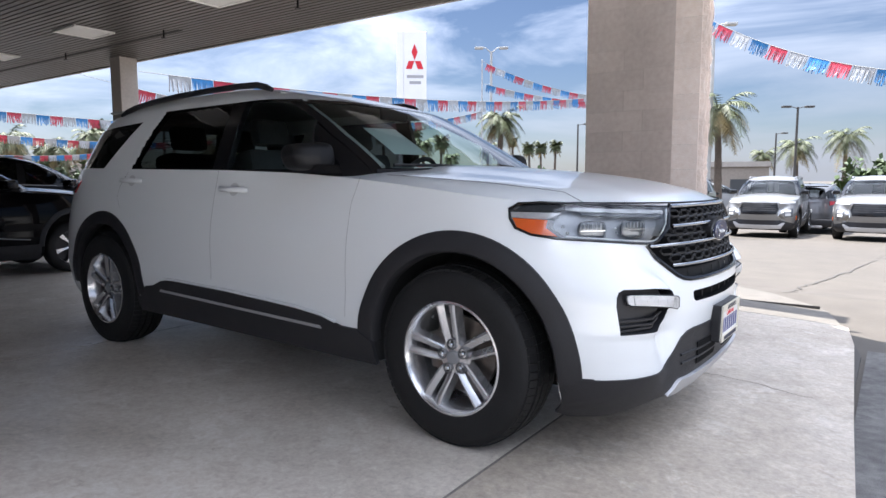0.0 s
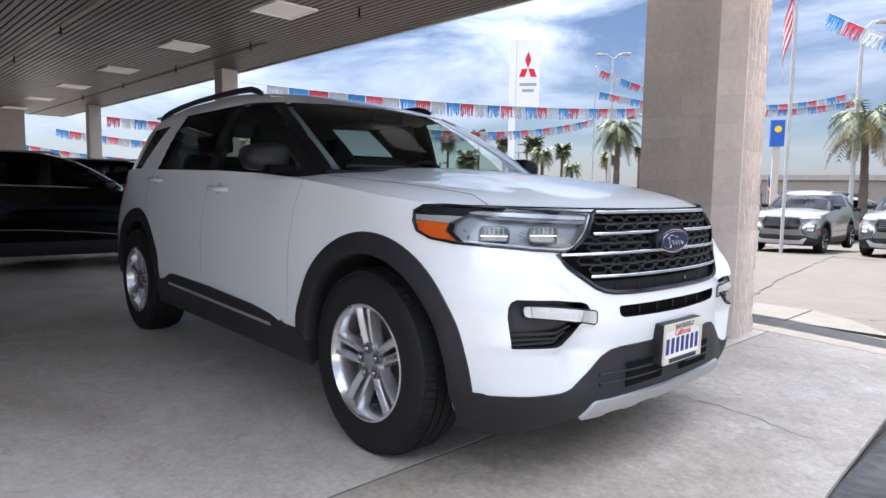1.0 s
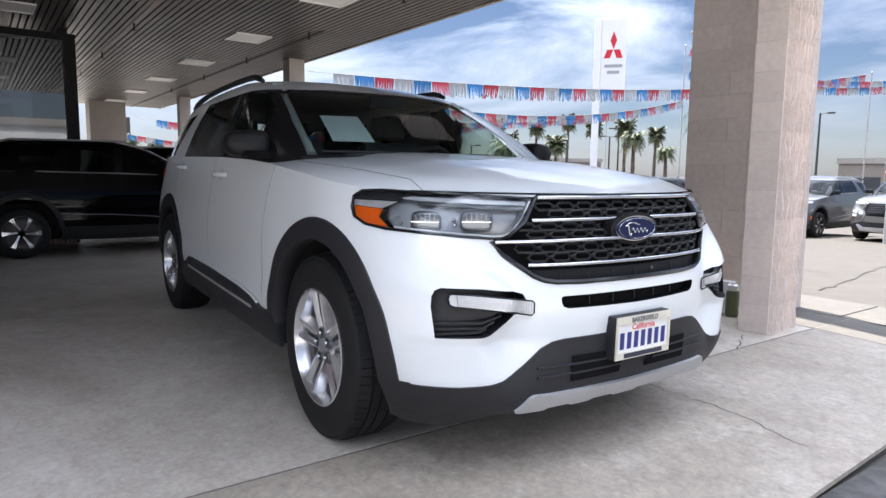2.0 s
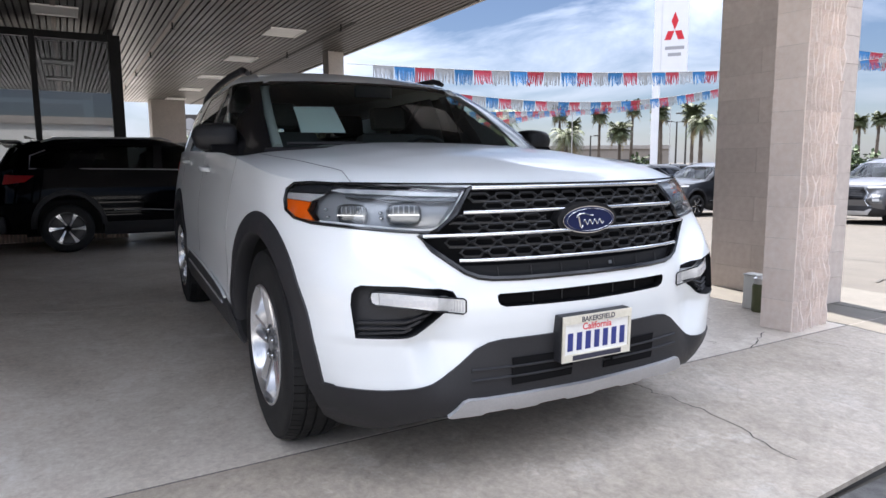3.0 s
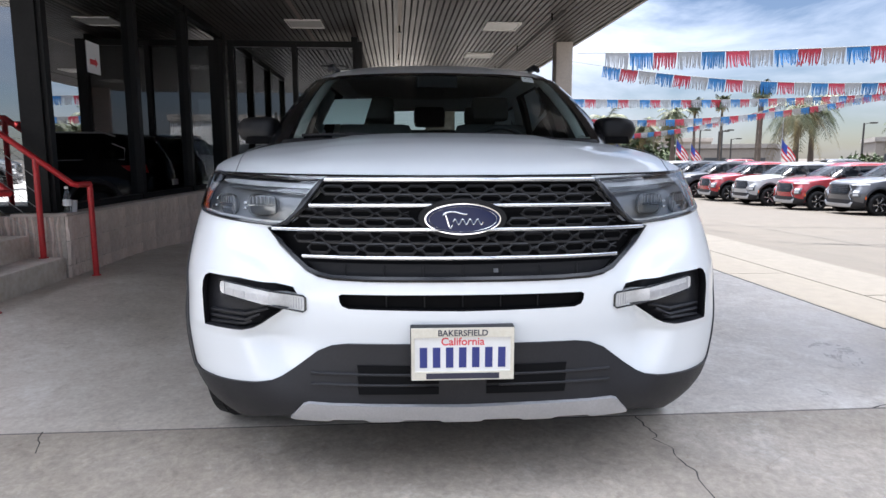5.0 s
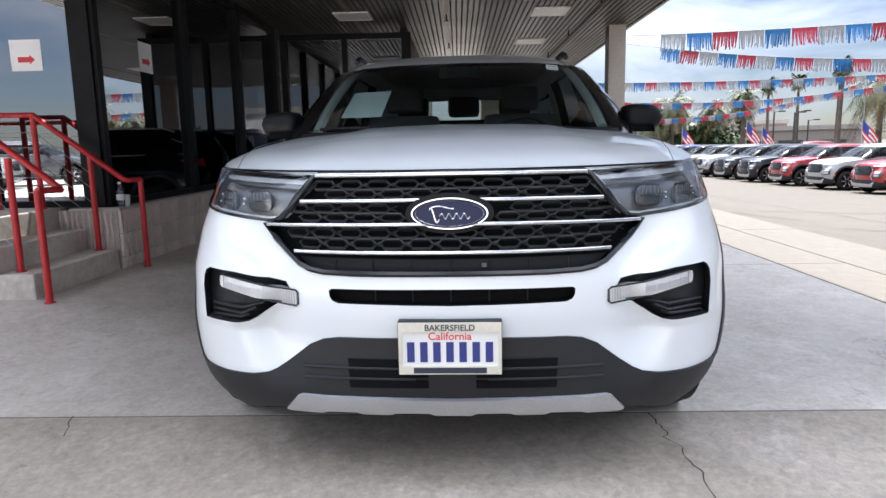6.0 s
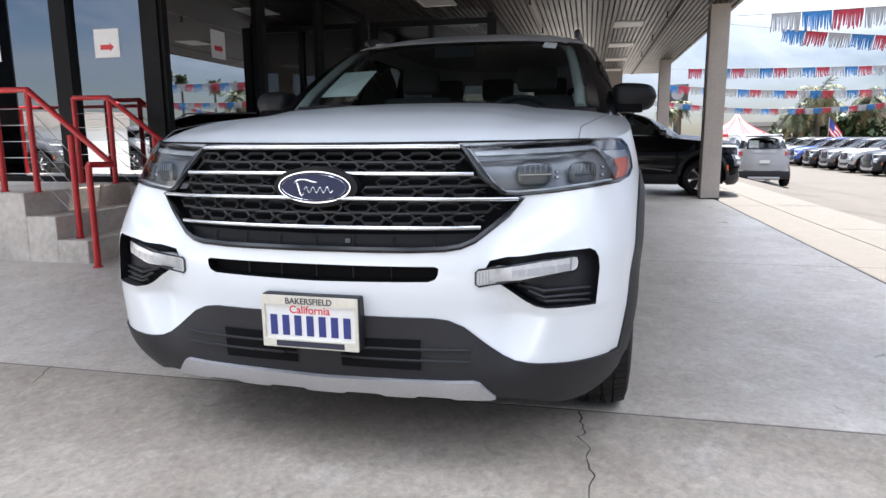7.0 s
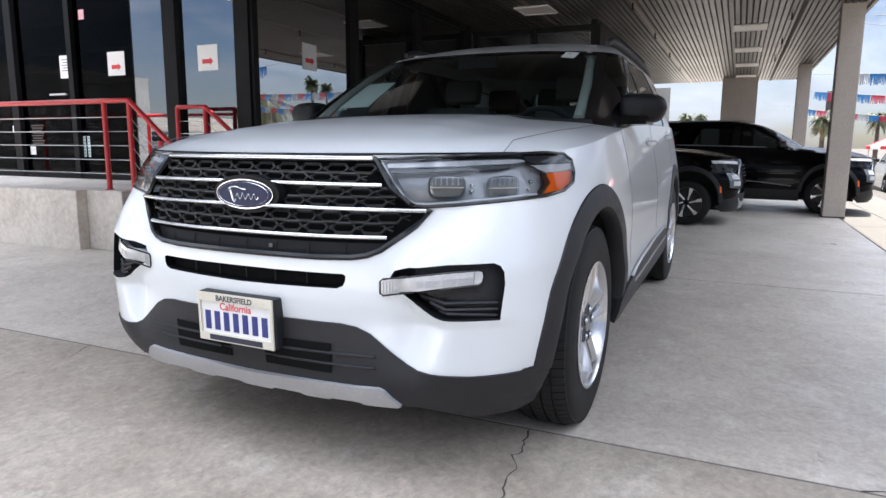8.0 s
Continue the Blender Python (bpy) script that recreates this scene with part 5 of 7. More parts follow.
        for x, z in ((-1.475, 1.083), (-2.625, 1.133)):
            y = side_at(x, z)
            # disc lies on the skin; the hand recess's shade is only in its grey
            part("handle_cup", patch([(x + 0.045 * math.cos(a) - 0.005, z + 0.036 * math.sin(a)) for a in [2 * math.pi * i / 18 for i in range(18)]], on_side(s, 0.0015), 0.05, 0), M_HANDLE_SHADE, car, "shaded hand recess behind the handle", smooth=60)
            h = part("door_handle", tube(bmesh.new(), [(x + 0.118, s * (y + 0.004), z - 0.003), (x + 0.10, s * (y + 0.020), z - 0.002), (x, s * (y + 0.028), z), (x - 0.10, s * (y + 0.022), z + 0.003), (x - 0.118, s * (y + 0.004), z + 0.004)], [0.012, 0.0155, 0.016, 0.0155, 0.012], 10), M_WHITE, car, smooth=50)
        tl = [(-3.40, 1.135), (-3.84, 1.14), (-3.86, 1.02), (-3.50, 1.045)]
        part("tail_lamp", patch(tl, on_side(s, 0.008), 0.08, 0.01), M_TAIL, car, smooth=40)

    # lower bumper
    part("lower_bumper", patch(mirror_poly(LOWER), on_front(0.007), 0.045, 0.012), M_CLAD, car, "black plastic lower bumper", smooth=30)
    for s in (1, -1):
        # bumper openings are near-black patches on the skin, their shade painted in
        for z0, z1 in ((0.424, 0.449), (0.389, 0.414), (0.354, 0.379)):
            part("lower_opening", patch([(s * 0.075, z0), (s * 0.326, z0), (s * 0.329, z1), (s * 0.075, z1)], on_front(0.0125), 0.03, 0.003), M_VOID, car)
        for z in (0.419, 0.384):
            part("lower_louvre", tube(bmesh.new(), [on_front(0.0085)(s * y, z) for y in (0.115, 0.16, 0.2, 0.25, 0.31, 0.36, 0.40, 0.44, 0.475)], 0.0058, 8), M_CLAD, car)
    skid = [(0, 0.312), (0.44, 0.322), (0.485, 0.324), (0.503, 0.318), (0.548, 0.272), (0.535, 0.266), (0.425, 0.262), (0.41, 0.270), (0.31, 0.268), (0.295, 0.259), (0.20, 0.257), (0.185, 0.265), (0.075, 0.263), (0.06, 0.254), (0, 0.254)]
    part("skid_plate", patch(mirror_poly(skid), on_front(0.020), 0.05, 0.016), M_SKID, car, "satin silver skid plate", smooth=30)

    # grille
    gs = part("grille", patch(mirror_poly([(0, 0.768), (0.497, 0.772), (0.455, 0.738), (0.40, 0.727), (0, 0.724)]), on_front(-0.022), 0.06, 0.004), M_GRILLE, car, "black honeycomb grille with chrome bars")
    edge = []
    mp = mirror_poly(GRILLE)
    for i in range(len(mp)):
        (ya, za), (yb, zb) = mp[i], mp[(i + 1) % len(mp)]
        n = max(1, int(math.hypot(yb - ya, zb - za) / 0.06))
        for k in range(n):
            edge.append(on_front(0.0)(ya + (yb - ya) * k / n, za + (zb - za) * k / n))
    part("grille_surround", tube(bmesh.new(), edge, 0.010, 6, closed=True), M_GLOSSBLACK, gs, smooth=40)

    def grille_half(z):
        return lerp_table([(0.7225, 0.33), (0.733, 0.445), (0.749, 0.482), (0.787, 0.530), (0.822, 0.572), (0.866, 0.610), (0.945, 0.505), (1.012, 0.45), (1.03, 0.43)], z)

    for z, hw, hgt in ((1.0195, 0.428, 0.0068), (0.943, 0.474, 0.0055), (0.8705, 0.600, 0.0055), (0.785, 0.497, 0.0055)):
        sag = 0.003 if 0.8 < z < 0.9 else 0.0
        pts = [on_front(0.006)(-hw + 2 * hw * i / 30, z - sag * (i / 15 - 1) ** 2) for i in range(31)]
        part("chrome_bar", tube(bmesh.new(), pts, hgt, 8, flat=1.25), M_CHROME, gs, "bright chrome bar", smooth=50)
    bm = bmesh.new()
    for z0, z1 in ((0.952, 1.011), (0.879, 0.935), (0.797, 0.862)):
        h = (z1 - z0) / 2
        for r in range(2):
            zc = z0 + h * (r + 0.5)
            for i in range(-8, 9):
                yc = (i + (0.5 if r % 2 else 0)) * 0.09
                if abs(yc) + 0.036 > grille_half(zc) - 0.004 or (abs(yc) < 0.15 and 0.86 < zc < 0.955):
                    continue
                a, b2 = 0.0375, h * 0.43
                hexa = [(yc - a, zc), (yc - a * 0.66, zc + b2), (yc + a * 0.66, zc + b2), (yc + a, zc), (yc + a * 0.66, zc - b2), (yc - a * 0.66, zc - b2)]
                tube(bm, [on_front(-0.010)(y, z) for y, z in hexa], 0.0056, 5, closed=True)
                # knot between two cells
                for q in (-1, 1):
                    tube(bm, [on_front(-0.012)(yc + a, zc), on_front(-0.012)(min(yc + 0.09 - a * 0.8, grille_half(zc) - 0.006), zc + q * b2 * 0.55)], 0.0032, 4)
    part("honeycomb", bm, M_HONEY, gs, "moulded black honeycomb")
    for i in range(-3, 4):
        part("band_slat", tube(bmesh.new(), [on_front(-0.018)(i * 0.123, 0.730), on_front(-0.018)(i * 0.123, 0.764)], 0.0022, 4), M_HONEY, gs)
    part("sensor_tag", patch([(0.097, 0.742), (0.111, 0.742), (0.111, 0.755), (0.097, 0.755)], on_front(-0.016), 0.03, 0.003), M_LAMPDARK, gs, "small grey tag in the grille band")
    for i in range(-2, 3):
        part("slot_bar", tube(bmesh.new(), [on_front(-0.026)(i * 0.12, 0.63), on_front(-0.026)(i * 0.12, 0.672)], 0.0025, 4), M_HONEY, gs)
    # oval badge, plain
    bx = front_at(0, 0.905)
    for rx, rz, x0, x1, m, nm in ((0.136, 0.062, -0.03, 0.010, M_GRILLE, "badge_mount"), (0.1175, 0.0485, 0.010, 0.018, M_CHROME, "badge_rim"), (0.113, 0.0445, 0.018, 0.0215, M_BADGE, "badge_face")):
        bm = prism(bmesh.new(), [(rx * math.cos(a), 0.905 + rz * math.sin(a)) for a in [2 * math.pi * i / 40 for i in range(40)]], "x", bx + x0, bx + x1)
        part(nm, bm, m, gs, smooth=40)
    bm = bmesh.new()
    tube(bm, [(bx + 0.023, 0.104 * math.cos(a), 0.905 + 0.039 * math.sin(a)) for a in [2 * math.pi * i / 36 for i in range(36)]], 0.0008, 4, closed=True)
    tube(bm, [(bx + 0.022, -0.062 + 0.03 * i / 12, 0.900 + 0.022 * math.sin(0.7 + i * 0.42)) for i in range(13)], 0.0030, 6)
    tube(bm, [(bx + 0.022, -0.055 + 0.068 * i / 10, 0.924 + 0.004 * math.sin(i * 0.5)) for i in range(11)], 0.0024, 6)
    tube(bm, [(bx + 0.022, -0.030 + 0.092 * i / 30, 0.897 + 0.0085 * math.sin(i * 0.84)) for i in range(31)], 0.0024, 6)
    part("badge_line", bm, M_CHROME, gs)

    # headlamps
    for s in (1, -1):
        poly = [(s * y, z) for y, z in HEAD]
        hl = part("headlamp", patch([(s * (0.70 + (y - 0.70) * 0.99), 0.955 + (z - 0.955) * 0.985) for y, z in HEAD], on_front(-0.040), 0.04, 0.004), M_LAMPGREY, car, "clear headlamp with amber corner", smooth=40)
        loop = []
        for i in range(len(poly)):
            (ya, za), (yb, zb) = poly[i], poly[(i + 1) % len(poly)]
            for k in range(4):
                loop.append(on_front(0.001)(ya + (yb - ya) * k / 4, za + (zb - za) * k / 4))
        part("surround", tube(bmesh.new(), loop, 0.0055, 6, closed=True), M_GLOSSBLACK, hl, smooth=40)
        strip = [(0.458, 1.012), (0.503, 0.955), (0.545, 0.902), (0.566, 0.8905), (0.60, 0.8885), (0.69, 0.8955), (0.80, 0.9075), (0.875, 0.9155)]
        part("light_strip", tube(bmesh.new(), [on_front(-0.002)(s * y, z) for y, z in strip], 0.0040, 8), M_EDGE, hl, "bright edge line", smooth=50)
        part("light_strip", patch([(s * 0.470, 1.014), (s * 0.65, 1.022), (s * 0.800, 1.028), (s * 0.835, 1.022), (s * 0.80, 1.014), (s * 0.65, 1.006), (s * 0.478, 1.000)], on_front(-0.010), 0.04, 0.004), M_LED, hl, "milky top light strip", smooth=50)
        part("lamp_shelf", patch([(s * 0.480, 0.998), (s * 0.65, 1.004), (s * 0.80, 1.012), (s * 0.80, 1.003), (s * 0.65, 0.994), (s * 0.49, 0.987)], on_front(-0.016), 0.04, 0.004), M_LAMPDARK, hl, smooth=50)
        for yc, zc, w in ((0.655, 0.942, 0.056), (0.800, 0.948, 0.054)):
            c = on_front(-0.030)(s * yc, zc)
            slope = (front_at(yc + 0.02, zc) - front_at(yc - 0.02, zc)) / 0.04
            turn = Matrix.Translation(c) @ Euler((0, 0, -s * math.atan(slope))).to_matrix().to_4x4()
            part("projector", pod(0.012, w, 0.036, 3.4, 10), M_PROJ, hl, "smoky projector lens", smooth=60, at=turn)
            ring = [(0.008, w * 1.02 * math.copysign(abs(math.cos(a)) ** 0.55, math.cos(a)), 0.037 * math.copysign(abs(math.sin(a)) ** 0.55, math.sin(a))) for a in [2 * math.pi * i / 32 for i in range(32)]]
            part("projector_rim", tube(bmesh.new(), ring, 0.0016, 5, closed=True), M_LAMPDARK, hl, smooth=50, at=turn)
            for q in range(5):
                yy = -w * 0.62 + w * 0.31 * q
                part("projector_rib", boxm(0.010, 0.0135, yy - 0.0022, yy + 0.0022, 0.006, 0.028), M_LAMPGREY, hl, at=turn)
            part("blade", boxm(0.006, 0.0185, -w * 0.92, w * 0.92, -0.0018, 0.0018), M_CHROME, hl, "bright horizontal blade", at=turn)
        part("amber_reflector", patch([(s * 0.884, 0.978), (s * 0.930, 0.985), (s * 0.9365, 0.949), (s * 0.925, 0.925), (s * 0.890, 0.917), (s * 0.898, 0.950)], on_front(-0.004), 0.03, 0.004), M_AMBER, hl, "amber corner reflector", smooth=40)
        part("clear_reflector", patch([(s * 0.845, 1.006), (s * 0.924, 1.008), (s * 0.930, 0.988), (s * 0.884, 0.981)], on_front(-0.006), 0.03, 0.004), M_LED, hl, "clear corner reflector", smooth=40)
        part("dark_corner", patch([(s * 0.872, 0.980), (s * 0.882, 0.980), (s * 0.896, 0.950), (s * 0.888, 0.917), (s * 0.877, 0.917), (s * 0.886, 0.950)], on_front(-0.008), 0.03, 0.004), M_GLOSSBLACK, hl, "dark lamp corner", smooth=40)
        part("dark_corner", patch([(s * 0.82, 1.034), (s * 0.862, 1.038), (s * 0.897, 1.034), (s * 0.915, 1.016), (s * 0.924, 1.010), (s * 0.85, 1.010), (s * 0.83, 1.018)], on_front(-0.005), 0.03, 0.004), M_CLAD, hl, "dark textured corner", smooth=40)
        for yc, zc in ((0.722, 0.954), (0.722, 0.934), (0.862, 0.962), (0.862, 0.938)):
            g = pod(0.006, 0.008, 0.006, 2.0, 3)
            part("lamp_stud", g, M_CHROME, hl, smooth=60, at=Matrix.Translation(on_front(-0.026)(s * yc, zc)))
        lens = part("lens", patch(poly, on_front(0.003), 0.04, 0), M_LENS, hl, smooth=60)
        lens.visible_shadow = False
        # daytime lamp in its pocket
        def sunk(off):
            return lambda y, z: on_front(off - 0.030 * max(0.0, (abs(y) - 0.52) / 0.25))(y, z)

        dl = part("fog_lamp", patch([(s * 0.796, 0.700), (s * 0.786, 0.703), (s * 0.70, 0.694), (s * 0.60, 0.681), (s * 0.497, 0.660), (s * 0.493, 0.655), (s * 0.493, 0.622), (s * 0.499, 0.617), (s * 0.60, 0.637), (s * 0.70, 0.652), (s * 0.788, 0.661), (s * 0.797, 0.667), (s * 0.800, 0.684)], sunk(0.006), 0.04, 0.03), M_LED, car, "clear daytime lamp bar", smooth=35)
        part("lamp_bezel", tube(bmesh.new(), [sunk(0.003)(s * y, z) for y, z in ((0.800, 0.703), (0.786, 0.706), (0.70, 0.697), (0.60, 0.685), (0.497, 0.664), (0.489, 0.657), (0.489, 0.620), (0.498, 0.613), (0.60, 0.633), (0.70, 0.648), (0.790, 0.657), (0.801, 0.665), (0.804, 0.684))], 0.0030, 6, closed=True), M_GLOSSBLACK, dl)
        for k in range(4):
            y0 = 0.60 + 0.045 * k
            part("lamp_cell", patch([(s * y0, 0.650 + 0.06 * (y0 - 0.6)), (s * (y0 + 0.038), 0.652 + 0.06 * (y0 - 0.6)), (s * (y0 + 0.038), 0.672 + 0.07 * (y0 - 0.6)), (s * y0, 0.670 + 0.07 * (y0 - 0.6))], sunk(0.0075), 0.03, 0.002), M_SKID, dl)
        for k in range(5):
            y0 = 0.500 + 0.009 * k
            part("lamp_rib", tube(bmesh.new(), [sunk(0.0065)(s * y0, 0.622 + 0.1 * (y0 - 0.5)), sunk(0.0065)(s * y0, 0.656 + 0.2 * (y0 - 0.5))], 0.0013, 5), M_LAMPGREY, dl)
        part("lamp_rib", tube(bmesh.new(), [sunk(0.0065)(s * 0.776, 0.661), sunk(0.0065)(s * 0.776, 0.701)], 0.0016, 5), M_LAMPGREY, dl)
        part("inner_edge", tube(bmesh.new(), [sunk(0.0065)(s * y, 0.645 + 0.135 * (y - 0.56)) for y in (0.56, 0.62, 0.68, 0.74, 0.77)], 0.0012, 5), M_SKID, dl)
        for k in range(3):
            z = 0.60 - 0.02 * k
            part("pocket_louvre", tube(bmesh.new(), [on_front(-0.03)(s * y, z) for y in (0.60 + 0.03 * k, 0.7, 0.84)], 0.006, 5), M_CLAD, dl)
    # bonnet gaps
    def top_pt(x, y, off=0.001):
        return Vector((x, y, hood_z(x, y) + off))

    pts = [on_front(0.002)(-0.80 + 1.6 * i / 40, 1.033 + 0.008 * (abs(-0.80 + 1.6 * i / 40) / 0.8) ** 2) for i in range(41)]
    part("bonnet_gap", tube(bmesh.new(), pts, 0.0034, 5), M_VOID, car)

    for s in (1, -1):
        pts = [on_front(0.001)(s * 0.765, 1.031)] + [top_pt(0.43 - 0.05 * i, s * (0.770 + 0.085 * (1 - (1 - i / 17) ** 2)), 0.0) for i in range(18)]
        part("bonnet_gap", tube(bmesh.new(), pts, 0.0015, 5), M_SIGN_GAP, car)
        line = [(0.735, 1.19), (0.722, 1.28), (0.70, 1.37), (0.672, 1.46), (0.645, 1.53), (0.60, 1.575)]
        part("pillar_lining", tube(bmesh.new(), [(g_front(y, z) - 0.055, s * (y - 0.004), z) for y, z in line], 0.026, 8, flat=0.8), M_TRIMGREY, car, "pale grey pillar lining", smooth=50)

    # number plate
    px = 0.896
    pl = part("number_plate", boxm(px, px + 0.004, -0.152, 0.152, -0.077, 0.077), M_PLATE, car, "white plate in a cream dealer surround", at=pose(0, -0.004, 0.522, 0, 1.5, 0))
    bm = bmesh.new()
    for y0, y1, z0, z1 in ((-0.157, 0.157, 0.053, 0.082), (-0.157, 0.157, -0.082, -0.056), (-0.157, -0.147, -0.056, 0.053), (0.147, 0.157, -0.056, 0.053)):
        box(bm, px + 0.004, px + 0.010, y0, y1, z0, z1)
    part("plate_surround", bm, M_CREAM, pl, "cream dealer plate surround")
    part("plate_mount", boxm(px - 0.055, px, -0.160, 0.160, -0.083, 0.083, bevel=0.006), M_CLAD, pl)
    for k in range(7):
        y = -0.120 + 0.040 * k
        part("plate_bar", boxm(px + 0.004, px + 0.0055, y - 0.0115, y + 0.0115, -0.044, 0.020), M_PLATEBLUE, pl)
    bm = bmesh.new()
    box(bm, px + 0.0101, px + 0.0112, -0.112, 0.112, -0.078, -0.060)
    part("surround_bar", bm, M_INK, pl)
    for txt, size, z, m, dx in (("BAKERSFIELD", 0.026, 0.058, M_INK, 0.0102), ("California", 0.034, 0.027, M_PLATERED, 0.0042)):
        cu = bpy.data.curves.new("lettering", "FONT")
        cu.body, cu.size, cu.align_x, cu.extrude, cu.offset = txt, size, "CENTER", 0.0006, 0.0005
        tmp = new("tmp", cu)
        dg = bpy.context.evaluated_depsgraph_get()
        dg.update()
        me = bpy.data.meshes.new_from_object(tmp.evaluated_get(dg))
        bpy.data.objects.remove(tmp)
        me.materials.clear()
        me.materials.append(m)
        o = new("lettering", me)
        o.parent = pl
        o.matrix_basis = pose(px + dx, 0, z, 90, 0, 90)

    # underside
    part("underbody", boxm(-3.6, 0.55, -0.62, 0.62, 0.24, 0.42), M_LINER, car)
    part("floor_pan", boxm(-2.42, -0.46, -0.885, 0.885, 0.285, 0.42, bevel=0.03), M_LINER, car)
    for x in (FRONT, FRONT - BASE):
        for s in (1, -1):
            wheel(car, x, s * (0.785 if x < -1 else 0.842), s, 11 if x < -1 else -8)
        part("axle", tube(bmesh.new(), [(x, -0.75, WHEEL_R), (x, 0.75, WHEEL_R)], 0.05, 8), M_LINER, car)
    return car


suv = build_suv(pose(-1.49, 3.164, 0, 0, 0, -1.3))

# ---- other cars ----
M_RIMDARK = mat("dark_alloy", (0.03, 0.03, 0.032), 0.3, 0.8)
M_REDLAMP = mat("red_tail_lamp", (0.35, 0.012, 0.015), 0.2, coat=0.6)
M_DARKGLASS = glass_mat("dark_car_glass", (0.10, 0.11, 0.115), 0.01, 1.36, 0.0)
PAINTS = {
    "black": mat("black_car_paint", (0.0012, 0.0012, 0.002), 0.05, 0.0, spec=0.13),
    "charcoal": mat("charcoal_car_paint", (0.010, 0.0105, 0.013), 0.28, 0.3, coat=0.5),
    "grey": mat("grey_car_paint", (0.10, 0.10, 0.105), 0.3, 0.5, coat=0.9),
    "silver": mat("silver_car_paint", (0.19, 0.187, 0.18), 0.3, 0.5, coat=0.9),
    "white": mat("pearl_car_paint", (0.32, 0.32, 0.316), 0.3, 0.0, coat=0.8),
    "red": mat("red_car_paint", (0.30, 0.010, 0.014), 0.26, 0.1, coat=1.0),
    "blue": mat("blue_car_paint", (0.02, 0.06, 0.30), 0.26, 0.2, coat=1.0),
}
CS = Vector((0.945, 0.94, 1.015))
LOT_CACHE = {}


def squash(bm):
    for v in bm.verts:
        v.co = Vector((v.co.x * CS.x, v.co.y * CS.y, v.co.z * CS.z))
    return bm


def squash_mesh(me):
    bm = bmesh.new()
    bm.from_mesh(me)
    squash(bm)
    bm.to_mesh(me)
    bm.free()
    return me


def small_wheel(parent, x, y, o):
    w = new("wheel")
    w.parent = parent
    w.matrix_basis = pose(x, y, 0.36, 0, 17 * x + 9 * y, 0)
    if "tyre" not in LOT_CACHE:
        R = 0.36
        LOT_CACHE["tyre"] = link_mesh("tyre", lathe(bmesh.new(), [(0.25, -0.11), (0.31, -0.118), (0.345, -0.10), (R, -0.07), (R, 0.07), (0.345, 0.10), (0.31, 0.118), (0.25, 0.11)], "y", 40, close=False), M_RUBBER, 50)
        for s in (1, -1):
            LOT_CACHE["rim%d" % s] = link_mesh("rim", lathe(bmesh.new(), [(0.252, s * 0.112), (0.240, s * 0.112), (0.225, s * 0.05), (0.06, s * 0.03), (0.02, s * 0.05)], "y", 36, close=False), M_RIMDARK, 40)
            bm = bmesh.new()
            for k in range(6):
                t0 = 2 * math.pi * k / 6
                rows = []
                for r, wd, sh, yo in ((0.05, 0.018, 0.0, 0.085), (0.13, 0.022, 0.012, 0.098), (0.20, 0.040, 0.030, 0.105), (0.243, 0.052, 0.040, 0.104)):
                    c, q = math.cos(t0), math.sin(t0)
                    rows.append([bm.verts.new((r * c - (sh + d) * q, s * (yo + dy), r * q + (sh + d) * c)) for d, dy in ((-wd, -0.03), (-wd, 0), (wd * 0.3, 0.004), (wd * 0.4, -0.03))])
                for A, B in zip(rows, rows[1:]):
                    for q in range(4):
                        bm.faces.new((A[q], A[(q + 1) % 4], B[(q + 1) % 4], B[q]))
            LOT_CACHE["spokes%d" % s] = link_mesh("spokes", bm, M_ALLOY, 30)
    for nm, key in (("tyre", "tyre"), ("rim", "rim%d" % o), ("spokes", "spokes%d" % o)):
        ob = new(nm, LOT_CACHE[key])
        ob.parent = w
        if nm == "spokes":
            tagged(ob, "machined silver spokes")
    return w


